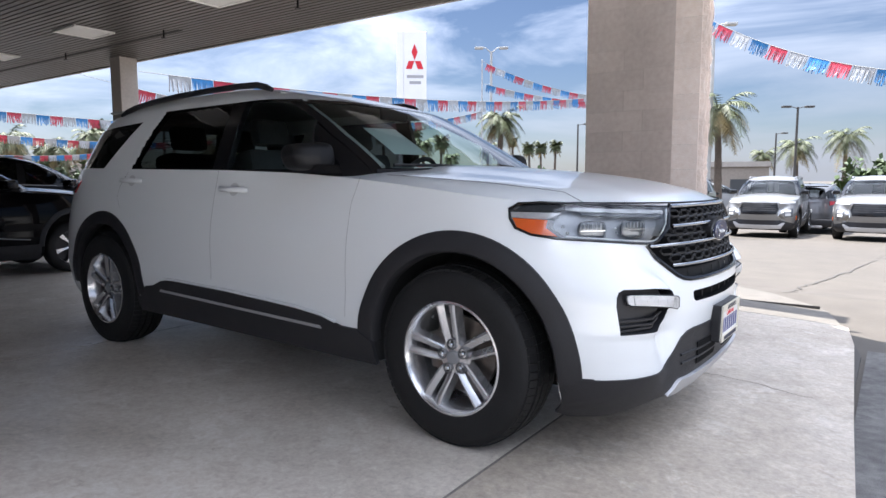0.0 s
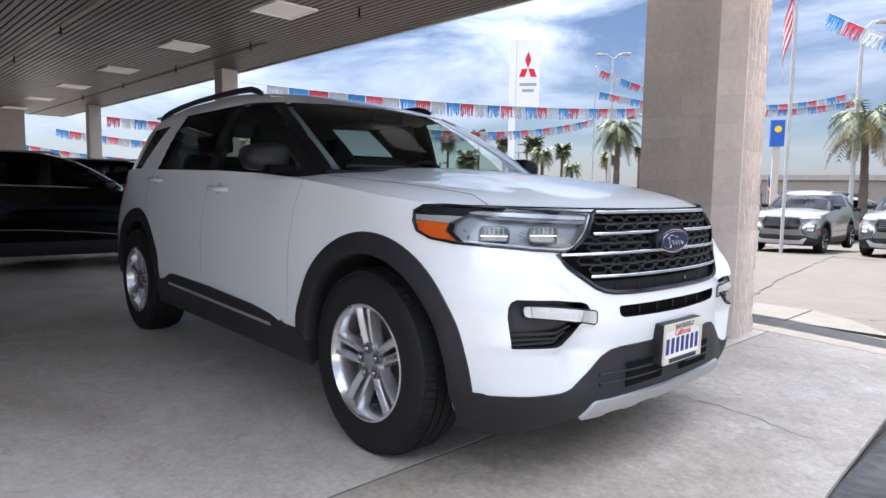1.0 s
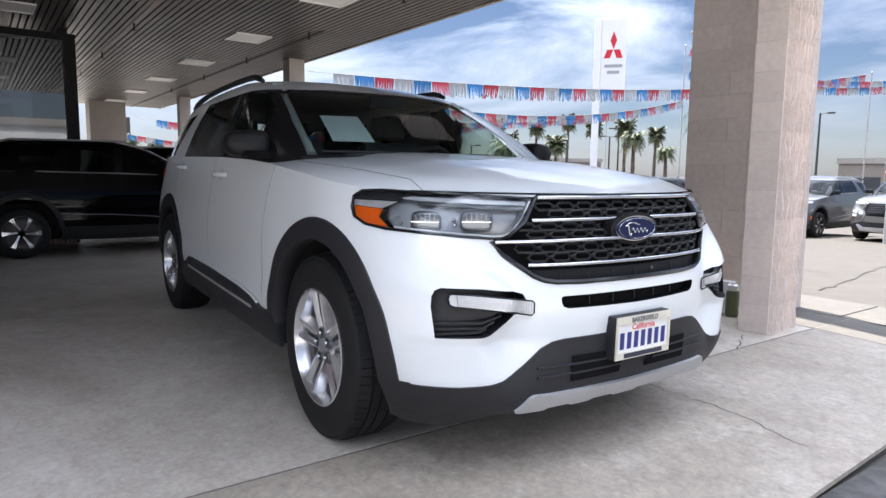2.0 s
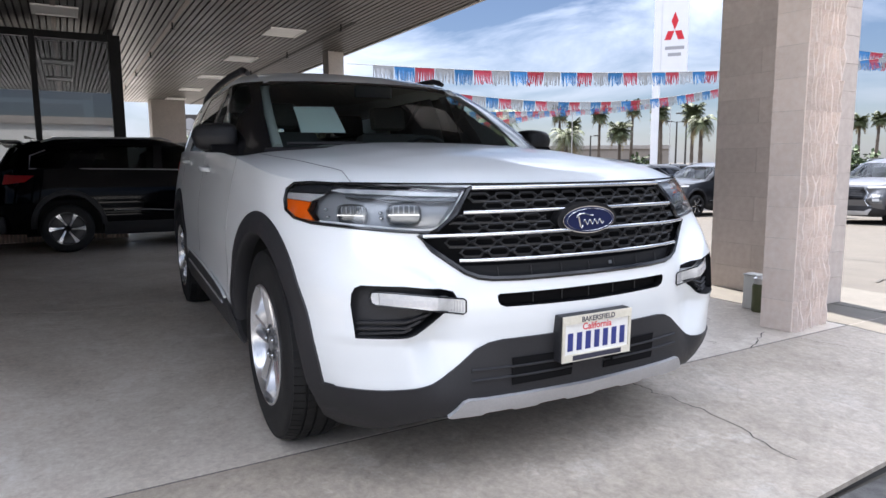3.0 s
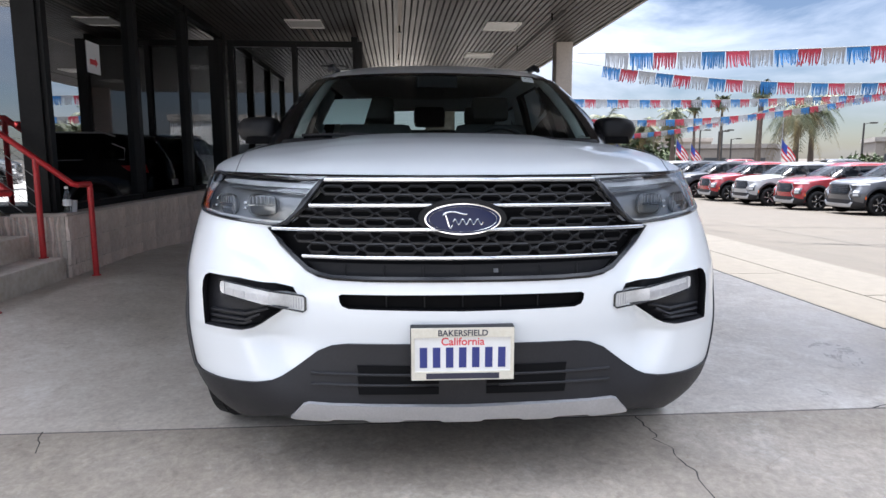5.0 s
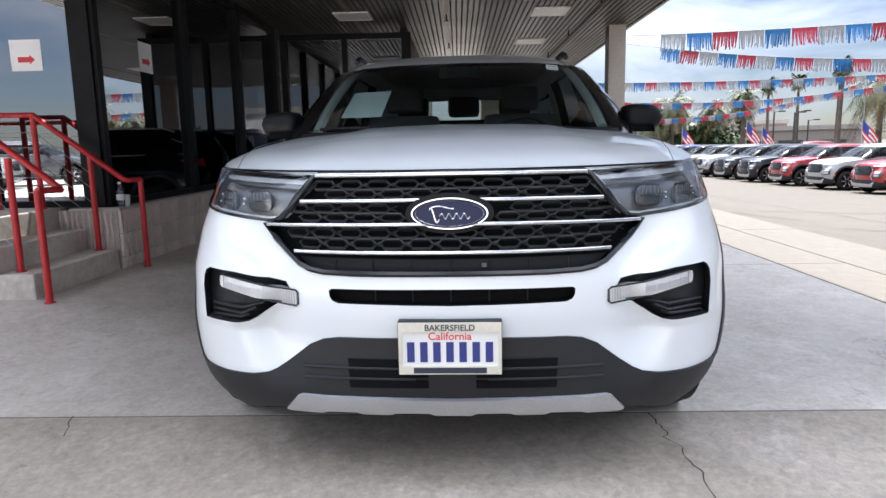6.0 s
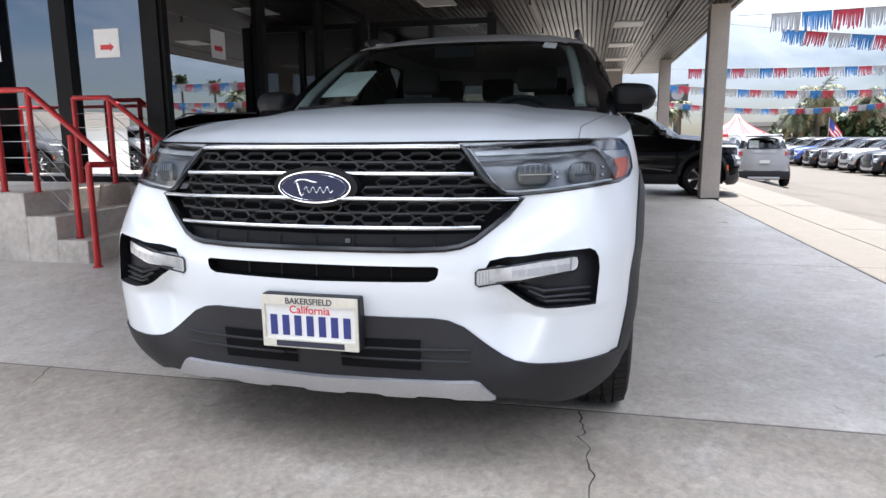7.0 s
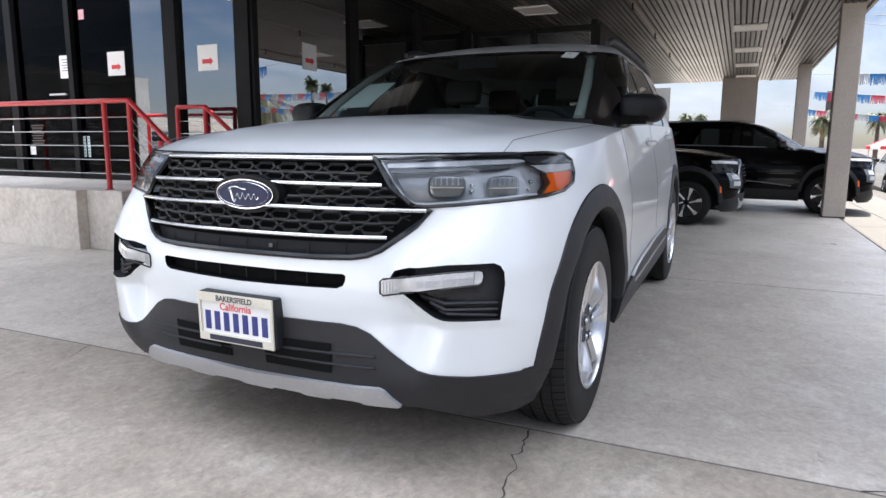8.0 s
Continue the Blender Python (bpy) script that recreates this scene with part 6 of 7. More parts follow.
def lot_car(paint, label, at, near=False):
    car = thing("parked_suv", label, "car", "" if near else "cars in the lot", at=at)
    bx = -BASE * CS.x
    if "body" not in LOT_CACHE:
        cutters = []
        for x in (0.0, -BASE):
            for s in (-1, 1):
                cutters.append((prism(bmesh.new(), arch_cutter(x), "y", s * 0.62, s * 1.2), M_LINER))
        cutters.append((boxm(-3.7, -0.70, -0.80, 0.80, 0.75, 1.6), M_DASH))
        me = squash_mesh(cut_mesh(body_mesh(), [M_WHITE], cutters))
        for i, m in enumerate(list(me.materials)):
            bm = bmesh.new()
            bm.from_mesh(me)
            bmesh.ops.delete(bm, geom=[f for f in bm.faces if f.material_index != i], context="FACES")
            for f in bm.faces:
                f.material_index = 0
            key = {"white_car_paint": "body", "wheel_well_liner": "wheel_well", "dash_plastic": "cabin_floor"}[m.name]
            mm = bpy.data.meshes.new(key)
            bm.to_mesh(mm)
            bm.free()
            mm.materials.append(m)
            mm.shade_smooth()
            mm.set_sharp_from_angle(angle=radians(32))
            LOT_CACHE[key] = mm
        wells = LOT_CACHE.pop("wheel_well")
        for k, (sx, sy) in enumerate(((1, 1), (1, -1), (-1, 1), (-1, -1))):
            bm = bmesh.new()
            bm.from_mesh(wells)
            gone = []
            for f in bm.faces:
                c = f.calc_center_median()
                if (c.x > -1.4) != (sx > 0) or (c.y > 0) != (sy > 0):
                    gone.append(f)
            bmesh.ops.delete(bm, geom=gone, context="FACES")
            LOT_CACHE["wheel_well%d" % k] = link_mesh("wheel_well", bm, M_LINER, 32)
        holes = [(prism(bmesh.new(), p, "y", -1.3, 1.3), M_GLOSSBLACK) for p in (WIN_FRONT, WIN_REAR, WIN_QUARTER)]
        bm = prism(bmesh.new(), HATCH, "x", -6.0, -3.2)
        holes.append((bm, M_GLOSSBLACK))
        bm = patch(SHIELD, lambda y, z: Vector((g_front(y, z) - 0.25, y, z)), 0.1, 0)
        r = bmesh.ops.extrude_face_region(bm, geom=list(bm.faces))
        for g in r["geom"]:
            if isinstance(g, bmesh.types.BMVert):
                g.co.x = 0.4
        bmesh.ops.recalc_face_normals(bm, faces=bm.faces)
        holes.append((bm, M_GLOSSBLACK))
        me = squash_mesh(cut_mesh(house_mesh(), [M_WHITE], holes, 0.03))
        me.shade_smooth()
        me.set_sharp_from_angle(angle=radians(40))
        LOT_CACHE["roof"] = me
    for key, nm in (("body", "body"), ("roof", "roof"), ("wheel_well0", "wheel_well"), ("wheel_well1", "wheel_well"), ("wheel_well2", "wheel_well"), ("wheel_well3", "wheel_well"), ("cabin_floor", "cabin_floor")):
        me = LOT_CACHE[key]
        if key in ("body", "roof"):
            ck = key + paint
            if ck not in LOT_CACHE:
                LOT_CACHE[ck] = me.copy()
                LOT_CACHE[ck].materials[0] = PAINTS[paint]
            me = LOT_CACHE[ck]
        ob = new(nm, me)
        ob.parent = car

    def add(nm, make, m, label="", smooth=40):
        if nm not in LOT_CACHE:
            LOT_CACHE[nm] = link_mesh(nm, squash(make()), m, smooth)
        ob = new(nm.split("__")[0], LOT_CACHE[nm])
        ob.parent = car
        return tagged(ob, label)

    def gs(s, off):
        return lambda x, z: Vector((x, s * (g_side(x, z) + off), z))

    for s, t in ((1, "l"), (-1, "r")):
        for poly, nm in ((WIN_FRONT, "front_window"), (WIN_REAR, "rear_window"), (WIN_QUARTER, "quarter_window")):
            add(nm + "__" + t, lambda: patch(poly, gs(s, -0.004), 0.08, 0), M_DARKGLASS).visible_shadow = False
        add("window_trim__" + t, lambda: tube(bmesh.new(), [gs(s, 0.006)(x, z) for x, z in ((-0.62, 1.175), (-1.5, 1.205), (-2.5, 1.222), (-3.48, 1.232), (-3.46, 1.42), (-3.25, 1.50))], 0.010, 6), M_LAMPGREY, "satin window trim")
        for x, a, b in ((0.0, -4, 180), (-BASE, 0, 184)):
            add("arch_cladding__%s%d" % (t, int(x)), lambda: ring_patch(x + ARCH, WHEEL_R + 0.005, 0.452, 0.53, radians(a), radians(b), s, 0.012), M_CLAD)
        add("sill_cladding__" + t, lambda: patch([(-0.46, 0.43), (-2.5, 0.43), (-2.5, 0.24), (-0.46, 0.235)], on_side(s, 0.012), 0.1, 0.02), M_CLAD)
        add("crease__" + t, lambda: tube(bmesh.new(), [on_side(s, 0.001)(x, z) for x, z in ((-0.6, 0.50), (-1.2, 0.56), (-1.8, 0.60), (-2.35, 0.61))], 0.008, 6), M_LAMPGREY, "bright sill crease")
        add("tail_lamp__" + t, lambda: patch([(-3.42, 1.13), (-3.80, 1.14), (-3.84, 1.00), (-3.55, 1.04)], on_side(s, 0.010), 0.06, 0.015), M_REDLAMP)
        add("headlamp__" + t, lambda: patch([(s * 0.64, 0.80), (s * 0.87, 0.82), (s * 0.88, 0.60), (s * 0.70, 0.58)], on_front(0.010), 0.06, 0.015), M_PROJ, "clear headlamp")
        for k, zc in enumerate((0.755, 0.66)):
            add("lamp_cell__%s%d" % (t, k), lambda: patch([(s * 0.69, zc + 0.03), (s * 0.825, zc + 0.036), (s * 0.832, zc - 0.03), (s * 0.70, zc - 0.036)], on_front(0.016), 0.06, 0.008), M_LED)
        add("side_marker__" + t, lambda: patch([(0.50, 0.62), (0.525, 0.62), (0.535, 0.52), (0.51, 0.52)], on_side(s, 0.014), 0.06, 0.006), M_AMBER)
        add("day_lamp__" + t, lambda: patch([(s * 0.52, 0.99), (s * 0.90, 1.005), (s * 0.91, 0.965), (s * 0.55, 0.95)], on_front(0.008), 0.06, 0.01), M_LED)
        add("wing_mirror__" + t, lambda: box(bmesh.new(), -0.90, -0.74, min(s * 0.92, s * 1.12), max(s * 0.92, s * 1.12), 1.19, 1.31, bevel=0.045), M_GLOSSBLACK)
        add("roof_rail__" + t, lambda: tube(bmesh.new(), [(-1.4, s * 0.66, 1.64), (-1.55, s * 0.67, 1.69), (-3.1, s * 0.67, 1.68), (-3.3, s * 0.66, 1.62)], 0.015, 6), M_LAMPGREY)
        add("brace__" + t, lambda: tube(bmesh.new(), [on_front(0.015)(s * y, z) for y, z in ((0.46, 0.97), (0.56, 0.80), (0.52, 0.62), (0.60, 0.50))], 0.016, 6), M_CHROME, "bright grille brace")
    add("windscreen", lambda: patch(SHIELD, lambda y, z: Vector((g_front(y, z) + 0.003, y, z)), 0.08, 0), M_SCREEN).visible_shadow = False
    add("tailgate_window", lambda: patch(HATCH, lambda y, z: Vector((g_rear(y, z) + 0.006, y, z)), 0.08, 0), M_DARKGLASS).visible_shadow = False
    add("grille", lambda: patch(mirror_poly([(0, 0.97), (0.46, 0.975), (0.52, 0.80), (0.47, 0.66), (0, 0.65)]), on_front(0.006), 0.08, 0.008), M_GLOSSBLACK, "black grille")
    for k in range(4):
        add("grille_bar__%d" % k, lambda: tube(bmesh.new(), [on_front(0.010)(y, 0.93 - 0.055 * k) for y in (-0.44, -0.2, 0.2, 0.44)], 0.005, 5), M_CLAD)
    add("lower_bumper", lambda: patch(mirror_poly([(0, 0.50), (0.60, 0.50), (0.92, 0.42), (0.93, 0.30), (0.84, 0.23), (0, 0.235)]), on_front(0.006), 0.08, 0.008), M_CLAD)
    add("skid_plate", lambda: patch(mirror_poly([(0, 0.37), (0.52, 0.37), (0.66, 0.44), (0.70, 0.43), (0.60, 0.28), (0, 0.26)]), on_front(0.018), 0.08, 0.012), M_SKID, "silver skid plate")
    add("rear_bumper", lambda: box(bmesh.new(), -4.12, -3.85, -0.80, 0.80, 0.30, 0.55, bevel=0.05), M_CLAD)
    add("rear_skid", lambda: box(bmesh.new(), -4.14, -4.0, -0.5, 0.5, 0.27, 0.36, bevel=0.03), M_SKID)
    add("spoiler", lambda: box(bmesh.new(), -3.98, -3.6, -0.60, 0.60, 1.60, 1.645, bevel=0.02), M_GLOSSBLACK)
    add("antenna_fin", lambda: prism(bmesh.new(), [(-3.40, 1.68), (-3.56, 1.68), (-3.56, 1.735)], "y", -0.015, 0.015), M_GLOSSBLACK)
    add("plate_blank", lambda: box(bmesh.new(), -4.125, -4.10, -0.16, 0.16, 0.78, 0.88), M_PLATE)
    for x, y in ((-1.75, 0.40), (-1.75, -0.40)):
        add("seat__%d" % int(y * 10), lambda: box(bmesh.new(), x - 0.08, x + 0.08, y - 0.24, y + 0.24, 0.8, 1.48, bevel=0.06), M_SEAT)
    add("dashboard", lambda: box(bmesh.new(), -1.05, -0.6, -0.78, 0.78, 0.8, 1.14, bevel=0.05), M_DASH)
    add("underbody", lambda: box(bmesh.new(), -3.6, 0.5, -0.6, 0.6, 0.23, 0.4), M_LINER)
    for x in (0.0, bx):
        for s in (1, -1):
            small_wheel(car, x, s * 0.80, s)
    return car


def lot_z(y, x=0.0):
    return -side_fall(x, y) + lerp_table([(7.42, -0.035), (9.0, -0.22), (12.0, -0.34), (18.0, -0.45), (21.0, -0.48), (26.0, -0.72), (600, -0.72)], y)


lot_car("black", "glossy black SUV parked across the canopy", pose(-9.22, 4.0, 0, 0, 0, 88.5) @ Matrix.Scale(0.863, 4), True)
lot_car("black", "second glossy black SUV with its nose past the column", pose(-11.78, 5.93, 0, 0, 0, 88) @ Matrix.Scale(0.88, 4), True)
lot_car("white", "white SUV with dark rear spoiler seen from behind", pose(-25.3, 9.75, lot_z(9.7, -24.0), 0, 0, 176), True)
ROW = ["silver", "silver", "silver", "grey", "charcoal", "charcoal", "charcoal", "grey", "red", "white", "red", "charcoal", "charcoal", "white", "grey", "charcoal", "blue", "silver", "white", "grey"]
for i, c in enumerate(ROW):
    name = {"charcoal": "dark charcoal", "grey": "metallic grey", "silver": "silver"}.get(c, c)
    x = -0.45 - 2.66 * i
    y = lerp_table([(-60.0, 16.6), (-30.0, 17.3), (-17.0, 18.4), (-8.0, 20.2), (0.0, 20.9)], x)
    lot_car(c, name + " SUV parked nose-out in the sales row", pose(x, y, lot_z(y, x), 0, 0, -90 + (i * 37 % 5 - 2) * 0.6))
for i, (x, y, c, r) in enumerate(((-2.4, 28.5, "grey", 90), (-7.4, 31, "charcoal", 90), (-6.3, 36.0, "white", 20), (0.5, 33, "white", -90), (-13, 33, "white", 90), (-17, 34, "silver", 90), (-25, 34, "charcoal", 90), (-33, 36, "white", 90), (-42, 36, "grey", 90), (-50, 33, "red", 90), (5, 36, "silver", 90))):
    lot_car(c, {"charcoal": "dark charcoal", "grey": "metallic grey"}.get(c, c) + " SUV parked in the back row of the lot", pose(x, y, lot_z(y) + 0.0, 0, 0, r))

# ---- palms and shrubs ----
M_TRUNK = mat("palm_trunk", (0.11, 0.085, 0.065), 0.9, 0, 3.0, 0.3, 0.5, 20)
M_FROND = mat("palm_frond", (0.062, 0.076, 0.026), 0.6, 0, 2.0, 0.3)
M_DRY = mat("dry_frond", (0.17, 0.125, 0.045), 0.7, 0, 2.0, 0.25)
M_SHRUB = mat("shrub_leaf", (0.04, 0.065, 0.018), 0.6, 0, 1.5, 0.35)


def frond(bm, rnd, base, az, rise, length, droop, leaf):
    n = 12
    d = Vector((math.cos(az), math.sin(az), 0))
    side = Vector((-d.y, d.x, 0))
    pts = []
    for i in range(n + 1):
        t = i / n
        pts.append(base + d * (length * (t - 0.18 * t * t)) + Vector((0, 0, length * (rise * t - droop * t * t))))
    for i in range(n):
        a, b = pts[i], pts[i + 1]
        w = 0.02 * (1 - i / n) + 0.006
        bm.faces.new([bm.verts.new(p) for p in (a + side * w, a - side * w, b - side * w * 0.8, b + side * w * 0.8)])
        if i < 1:
            continue
        tl = leaf * math.sin(math.pi * (0.15 + 0.8 * i / n))
        for s in (-1, 1):
            for k in (0.0, 0.5):
                p = a.lerp(b, k)
                q = p + (side * s * tl * rnd.uniform(0.8, 1.1) + (b - a).normalized() * tl * 0.7) + Vector((0, 0, -tl * rnd.uniform(0.25, 0.7)))
                e = (b - a).normalized() * 0.035
                bm.faces.new([bm.verts.new(v) for v in (p - e, p + e, q)])


def palm(seed, h, crown, kind="feather", dry=0):
    rnd = random.Random(seed)
    t = thing("palm_tree", ("palm with drooping green and many dry yellow fronds" if dry else "palm with arching green fronds and a brown trunk") if kind == "feather" else "slim fan palm with a shaggy round crown", "palm tree", "palms round the lot")
    lean = rnd.uniform(-0.03, 0.03)
    r0 = 0.17 if kind == "feather" else 0.15
    pts, rs = [], []
    for i in range(15):
        f = i / 14
        pts.append((lean * h * f * f, 0, h * f))
        rs.append(r0 * (1.25 - 0.55 * f) * (1.08 if i % 2 else 0.96) * (1.5 if f > 0.93 and kind == "feather" else 1))
    part("trunk", tube(bmesh.new(), pts, rs, 10), M_TRUNK, t)
    top = Vector(pts[-1])
    bm, bd = bmesh.new(), bmesh.new()
    n = (24 if dry else 30) if kind == "feather" else 40
    for k in range(n):
        az = k * 2.39996 + rnd.uniform(-0.2, 0.2)
        f = k / n
        if kind == "feather":
            frond(bm, rnd, top, az, 1.05 - 1.1 * f + rnd.uniform(-0.1, 0.1), crown * rnd.uniform(0.8, 1.1), 0.75 + 0.25 * f, crown * 0.26)
        else:
            frond(bm, rnd, top, az, 1.1 - 1.7 * f + rnd.uniform(-0.15, 0.15), crown * rnd.uniform(0.75, 1.0), 0.35, crown * 0.42)
    for k in range((22 if dry else 8) if kind == "feather" else 14):
        az = rnd.uniform(0, 6.28)
        frond(bd, rnd, top - Vector((0, 0, 0.15)), az, rnd.uniform(-0.5, 0.45 if dry else 0.1), crown * rnd.uniform(0.6, 1.0), 0.9, crown * 0.22)
    part("crown", bm, M_FROND, t)
    part("dry_skirt", bd, M_DRY, t, "dry yellow fronds")
    return t


EYE0 = [(0.0, 0.0, 34.9), (0.70, 0.63, 46.1), (1.20, 2.02, 66.0), (1.32, 2.85, 81.5), (1.32, 3.62, 96.5)]


def bearing(k, lateral, depth):
    """Place on the plan, from one of five standpoints: sideways share and distance ahead."""
    ex, ey, yaw = EYE0[k]
    a = radians(yaw)
    return ex - math.sin(a) * depth + math.cos(a) * lateral * depth, ey + math.cos(a) * depth + math.sin(a) * lateral * depth


GROVE = [
    (-7.2, 34.0, 5.3, 2.1, 1), (-7.1, 63.3, 4.8, 2.14, 0), (-3.6, 63.3, 5.4, 2.28, 0), (-11.9, 77.0, 4.6, 1.83, 0), (-18.0, 31.3, 5.2, 1.6, 0), (-50.2, 19.8, 4.8, 2.03, 1),
    (-53.0, 24.0, 4.4, 2.01, 1), (-48.7, 24.6, 5.2, 1.54, 1), (-34.7, 51.2, 4.1, 1.2, 0), (-24.7, 41.3, 4.4, 1.0, 1), (-33.5, 45.1, 5.0, 1.44, 0)]
GROVE_WEST = [
    (-38.9, 28.5, 4.9, 2.5, 1), (-40.5, 30.6, 5.2, 2.25, 0), (-44.8, 41.1, 4.3, 2.19, 0), (-55.3, 27.3, 4.7, 1.63, 1), (-50.7, 18.5, 3.3, 1.91, 0), (-53.0, 20.6, 3.7, 1.88, 0),
    (-59.4, 23.9, 4.1, 1.28, 1), (-54.8, 10.1, 3.8, 1.2, 1), (-57.3, 11.4, 4.4, 1.2, 0), (-64.7, 15.1, 4.4, 1.15, 0), (-73.4, -0.8, 4.9, 1.1, 1), (-76.2, 0.5, 5.0, 1.0, 0)]
FANS = [
    (-36.3, 66.1, 6.4, 0.79), (-34.7, 67.2, 5.6, 1.01), (-35.9, 72.5, 5.9, 1.08), (-32.4, 68.9, 5.9, 0.94), (-40.3, 47.9, 6.3, 1.01), (-39.7, 51.7, 6.5, 1.35), (-36.6, 52.1, 5.7, 1.07), (-54.3, 34.9, 7.8, 0.92), (-52.0, 46.4, 7.1, 1.21),
    (-50.0, 46.5, 5.6, 1.0), (-51.2, 51.1, 7.0, 1.21), (-68.1, 35.4, 7.6, 1.0), (-67.7, 38.2, 7.9, 1.0), (-67.0, 41.9, 8.6, 1.0), (-45.9, 48.8, 5.0, 1.55), (-46.9, 51.4, 7.4, 1.11), (-45.6, 54.3, 6.9, 1.11), (-66.0, 28.8, 4.6, 1.11)]
for i, (x, y, h, crown, dry) in enumerate(GROVE + GROVE_WEST):
    palm(31 + i, h, crown, "feather", dry).matrix_basis = pose(x, y, -0.74)
for i, (x, y, h, crown) in enumerate(FANS):
    palm(71 + i, h, crown, "fan").matrix_basis = pose(x, y, -0.74)


def shrub(seed, r, h):
    rnd = random.Random(seed)
    t = thing("shrub", "rounded green shrub at the lot edge", "shrub", "shrubs round the lot")
    bm = bmesh.new()
    for _ in range(900):
        a, u = rnd.uniform(0, 6.28), rnd.uniform(-0.2, 1)
        q = rnd.uniform(0.55, 1.0) * (0.8 + 0.2 * math.sin(3 * a + seed))
        c = Vector((r * q * math.cos(a) * math.sqrt(max(0, 1 - u * u * 0.9)), r * q * math.sin(a) * math.sqrt(max(0, 1 - u * u * 0.9)), h * (0.15 + 0.85 * max(0, u) * q)))
        d = Vector((rnd.uniform(-1, 1), rnd.uniform(-1, 1), rnd.uniform(-1, 1))).normalized() * 0.13 * r
        e = d.cross(Vector((rnd.uniform(-1, 1), rnd.uniform(-1, 1), 1))).normalized() * 0.08 * r
        bm.faces.new([bm.verts.new(p) for p in (c - d, c + e, c + d, c - e)])
    part("leaves", bm, M_SHRUB, t)
    part("stem", tube(bmesh.new(), [(0, 0, 0), (0, 0, h * 0.6)], 0.06, 6), M_TRUNK, t)
    return t


SHRUB = shrub(4, 1.6, 2.4)
SHRUB.matrix_basis = pose(*bearing(3, 0.53, 52), -0.74)
for k, lat, dep, s in ((4, 0.40, 54, 1.2), (4, 0.435, 54, 1.1), (4, 0.50, 52, 1.2), (3, 0.55, 54, 1.0), (0, 0.135, 60, 1.4), (0, 0.165, 62, 1.2), (2, 0.42, 60, 1.2), (0, 0.66, 46, 1.6), (0, -0.62, 50, 1.8), (0, -0.57, 52, 1.6), (0, -0.67, 48, 1.7), (3, 0.25, 56, 1.2)):
    copy_thing(SHRUB, pose(*bearing(k, lat, dep), -0.74, 0, 0, lat * 700) @ Matrix.Scale(s, 4))

# ---- poles, signs, flags ----
M_POLE = mat("pole_paint", (0.42, 0.41, 0.39), 0.5, 0.2, 4, 0.1)
M_POLEDARK = mat("dark_pole", (0.06, 0.055, 0.05), 0.5, 0.2, 4, 0.1)
M_SIGNWHITE = mat("sign_white", (0.80, 0.80, 0.80), 0.4, 0, 2, 0.03)
M_SIGNRED = mat("sign_red", (0.62, 0.015, 0.03), 0.4)
M_SIGNGREY = mat("sign_grey", (0.35, 0.35, 0.36), 0.5)
M_SIGNBLUE = mat("sign_blue", (0.02, 0.10, 0.42), 0.4)
M_SIGNYELLOW = mat("sign_yellow", (0.80, 0.55, 0.03), 0.4)
M_FLAGBLUE = mat("flag_blue", (0.03, 0.06, 0.28), 0.7, 0, 6, 0.1)
M_FLAGRED = mat("flag_red", (0.55, 0.03, 0.04), 0.7, 0, 6, 0.1)
M_FLAGWHITE = mat("flag_white", (0.75, 0.74, 0.72), 0.7, 0, 6, 0.05)


def lamp_pole(x, y, h, heads, dark, turn=0.0):
    t = thing("street_lamp", ("dark" if dark else "pale grey") + " lot lamp pole with %d heads" % heads, "street lamp", "lamp poles in the lot", at=pose(x, y, -0.74, 0, 0, turn))
    m = M_POLEDARK if dark else M_POLE
    part("pole", tube(bmesh.new(), [(0, 0, 0), (0, 0, h * 0.5), (0, 0, h)], [0.11, 0.09, 0.07], 10), m, t, smooth=40)
    part("footing", lathe(bmesh.new(), [(0.25, 0), (0.25, 0.6)], "z", 14), M_BLOCK, t)
    for k in range(heads):
        s = 1 if k == 0 else -1
        part("arm", tube(bmesh.new(), [(0, 0, h - 0.1), (s * 0.35, 0, h + (0.0 if dark else 0.22)), (s * 0.55, 0, h + (0.0 if dark else 0.25))], 0.03, 6), m, t)
        part("lamp_head", boxm(min(s * 0.5, s * 1.05), max(s * 0.5, s * 1.05), -0.17, 0.17, h - 0.05 + (0 if dark else 0.2), h + 0.08 + (0 if dark else 0.2), bevel=0.03), m, t)


for x, y, h, n, dk, turn in (
    (-21.5, 36.2, 10.0, 2, False, 35), (-7.5, 33.2, 9.0, 1, False, 35), (-5.7, 49.7, 6.75, 2, True, 35), (-9.6, 68.9, 6.3, 1, True, 35), (-24.2, 56.3, 7.0, 1, True, 35), (-44.5, 55.2, 5.9, 2, True, 60), (-43.9, 55.9, 6.7, 2, True, 60),
    (-60.2, 34.5, 4.5, 1, True, 80), (-67.5, 39.3, 3.9, 1, True, 80), (-52.6, 43.2, 4.8, 1, True, 80), (-49.6, 48.4, 4.6, 1, True, 80), (-62.5, 33.4, 4.6, 1, True, 95), (-62.8, 35.5, 4.5, 1, True, 95)):
    lamp_pole(x, y, h, n, dk, turn)

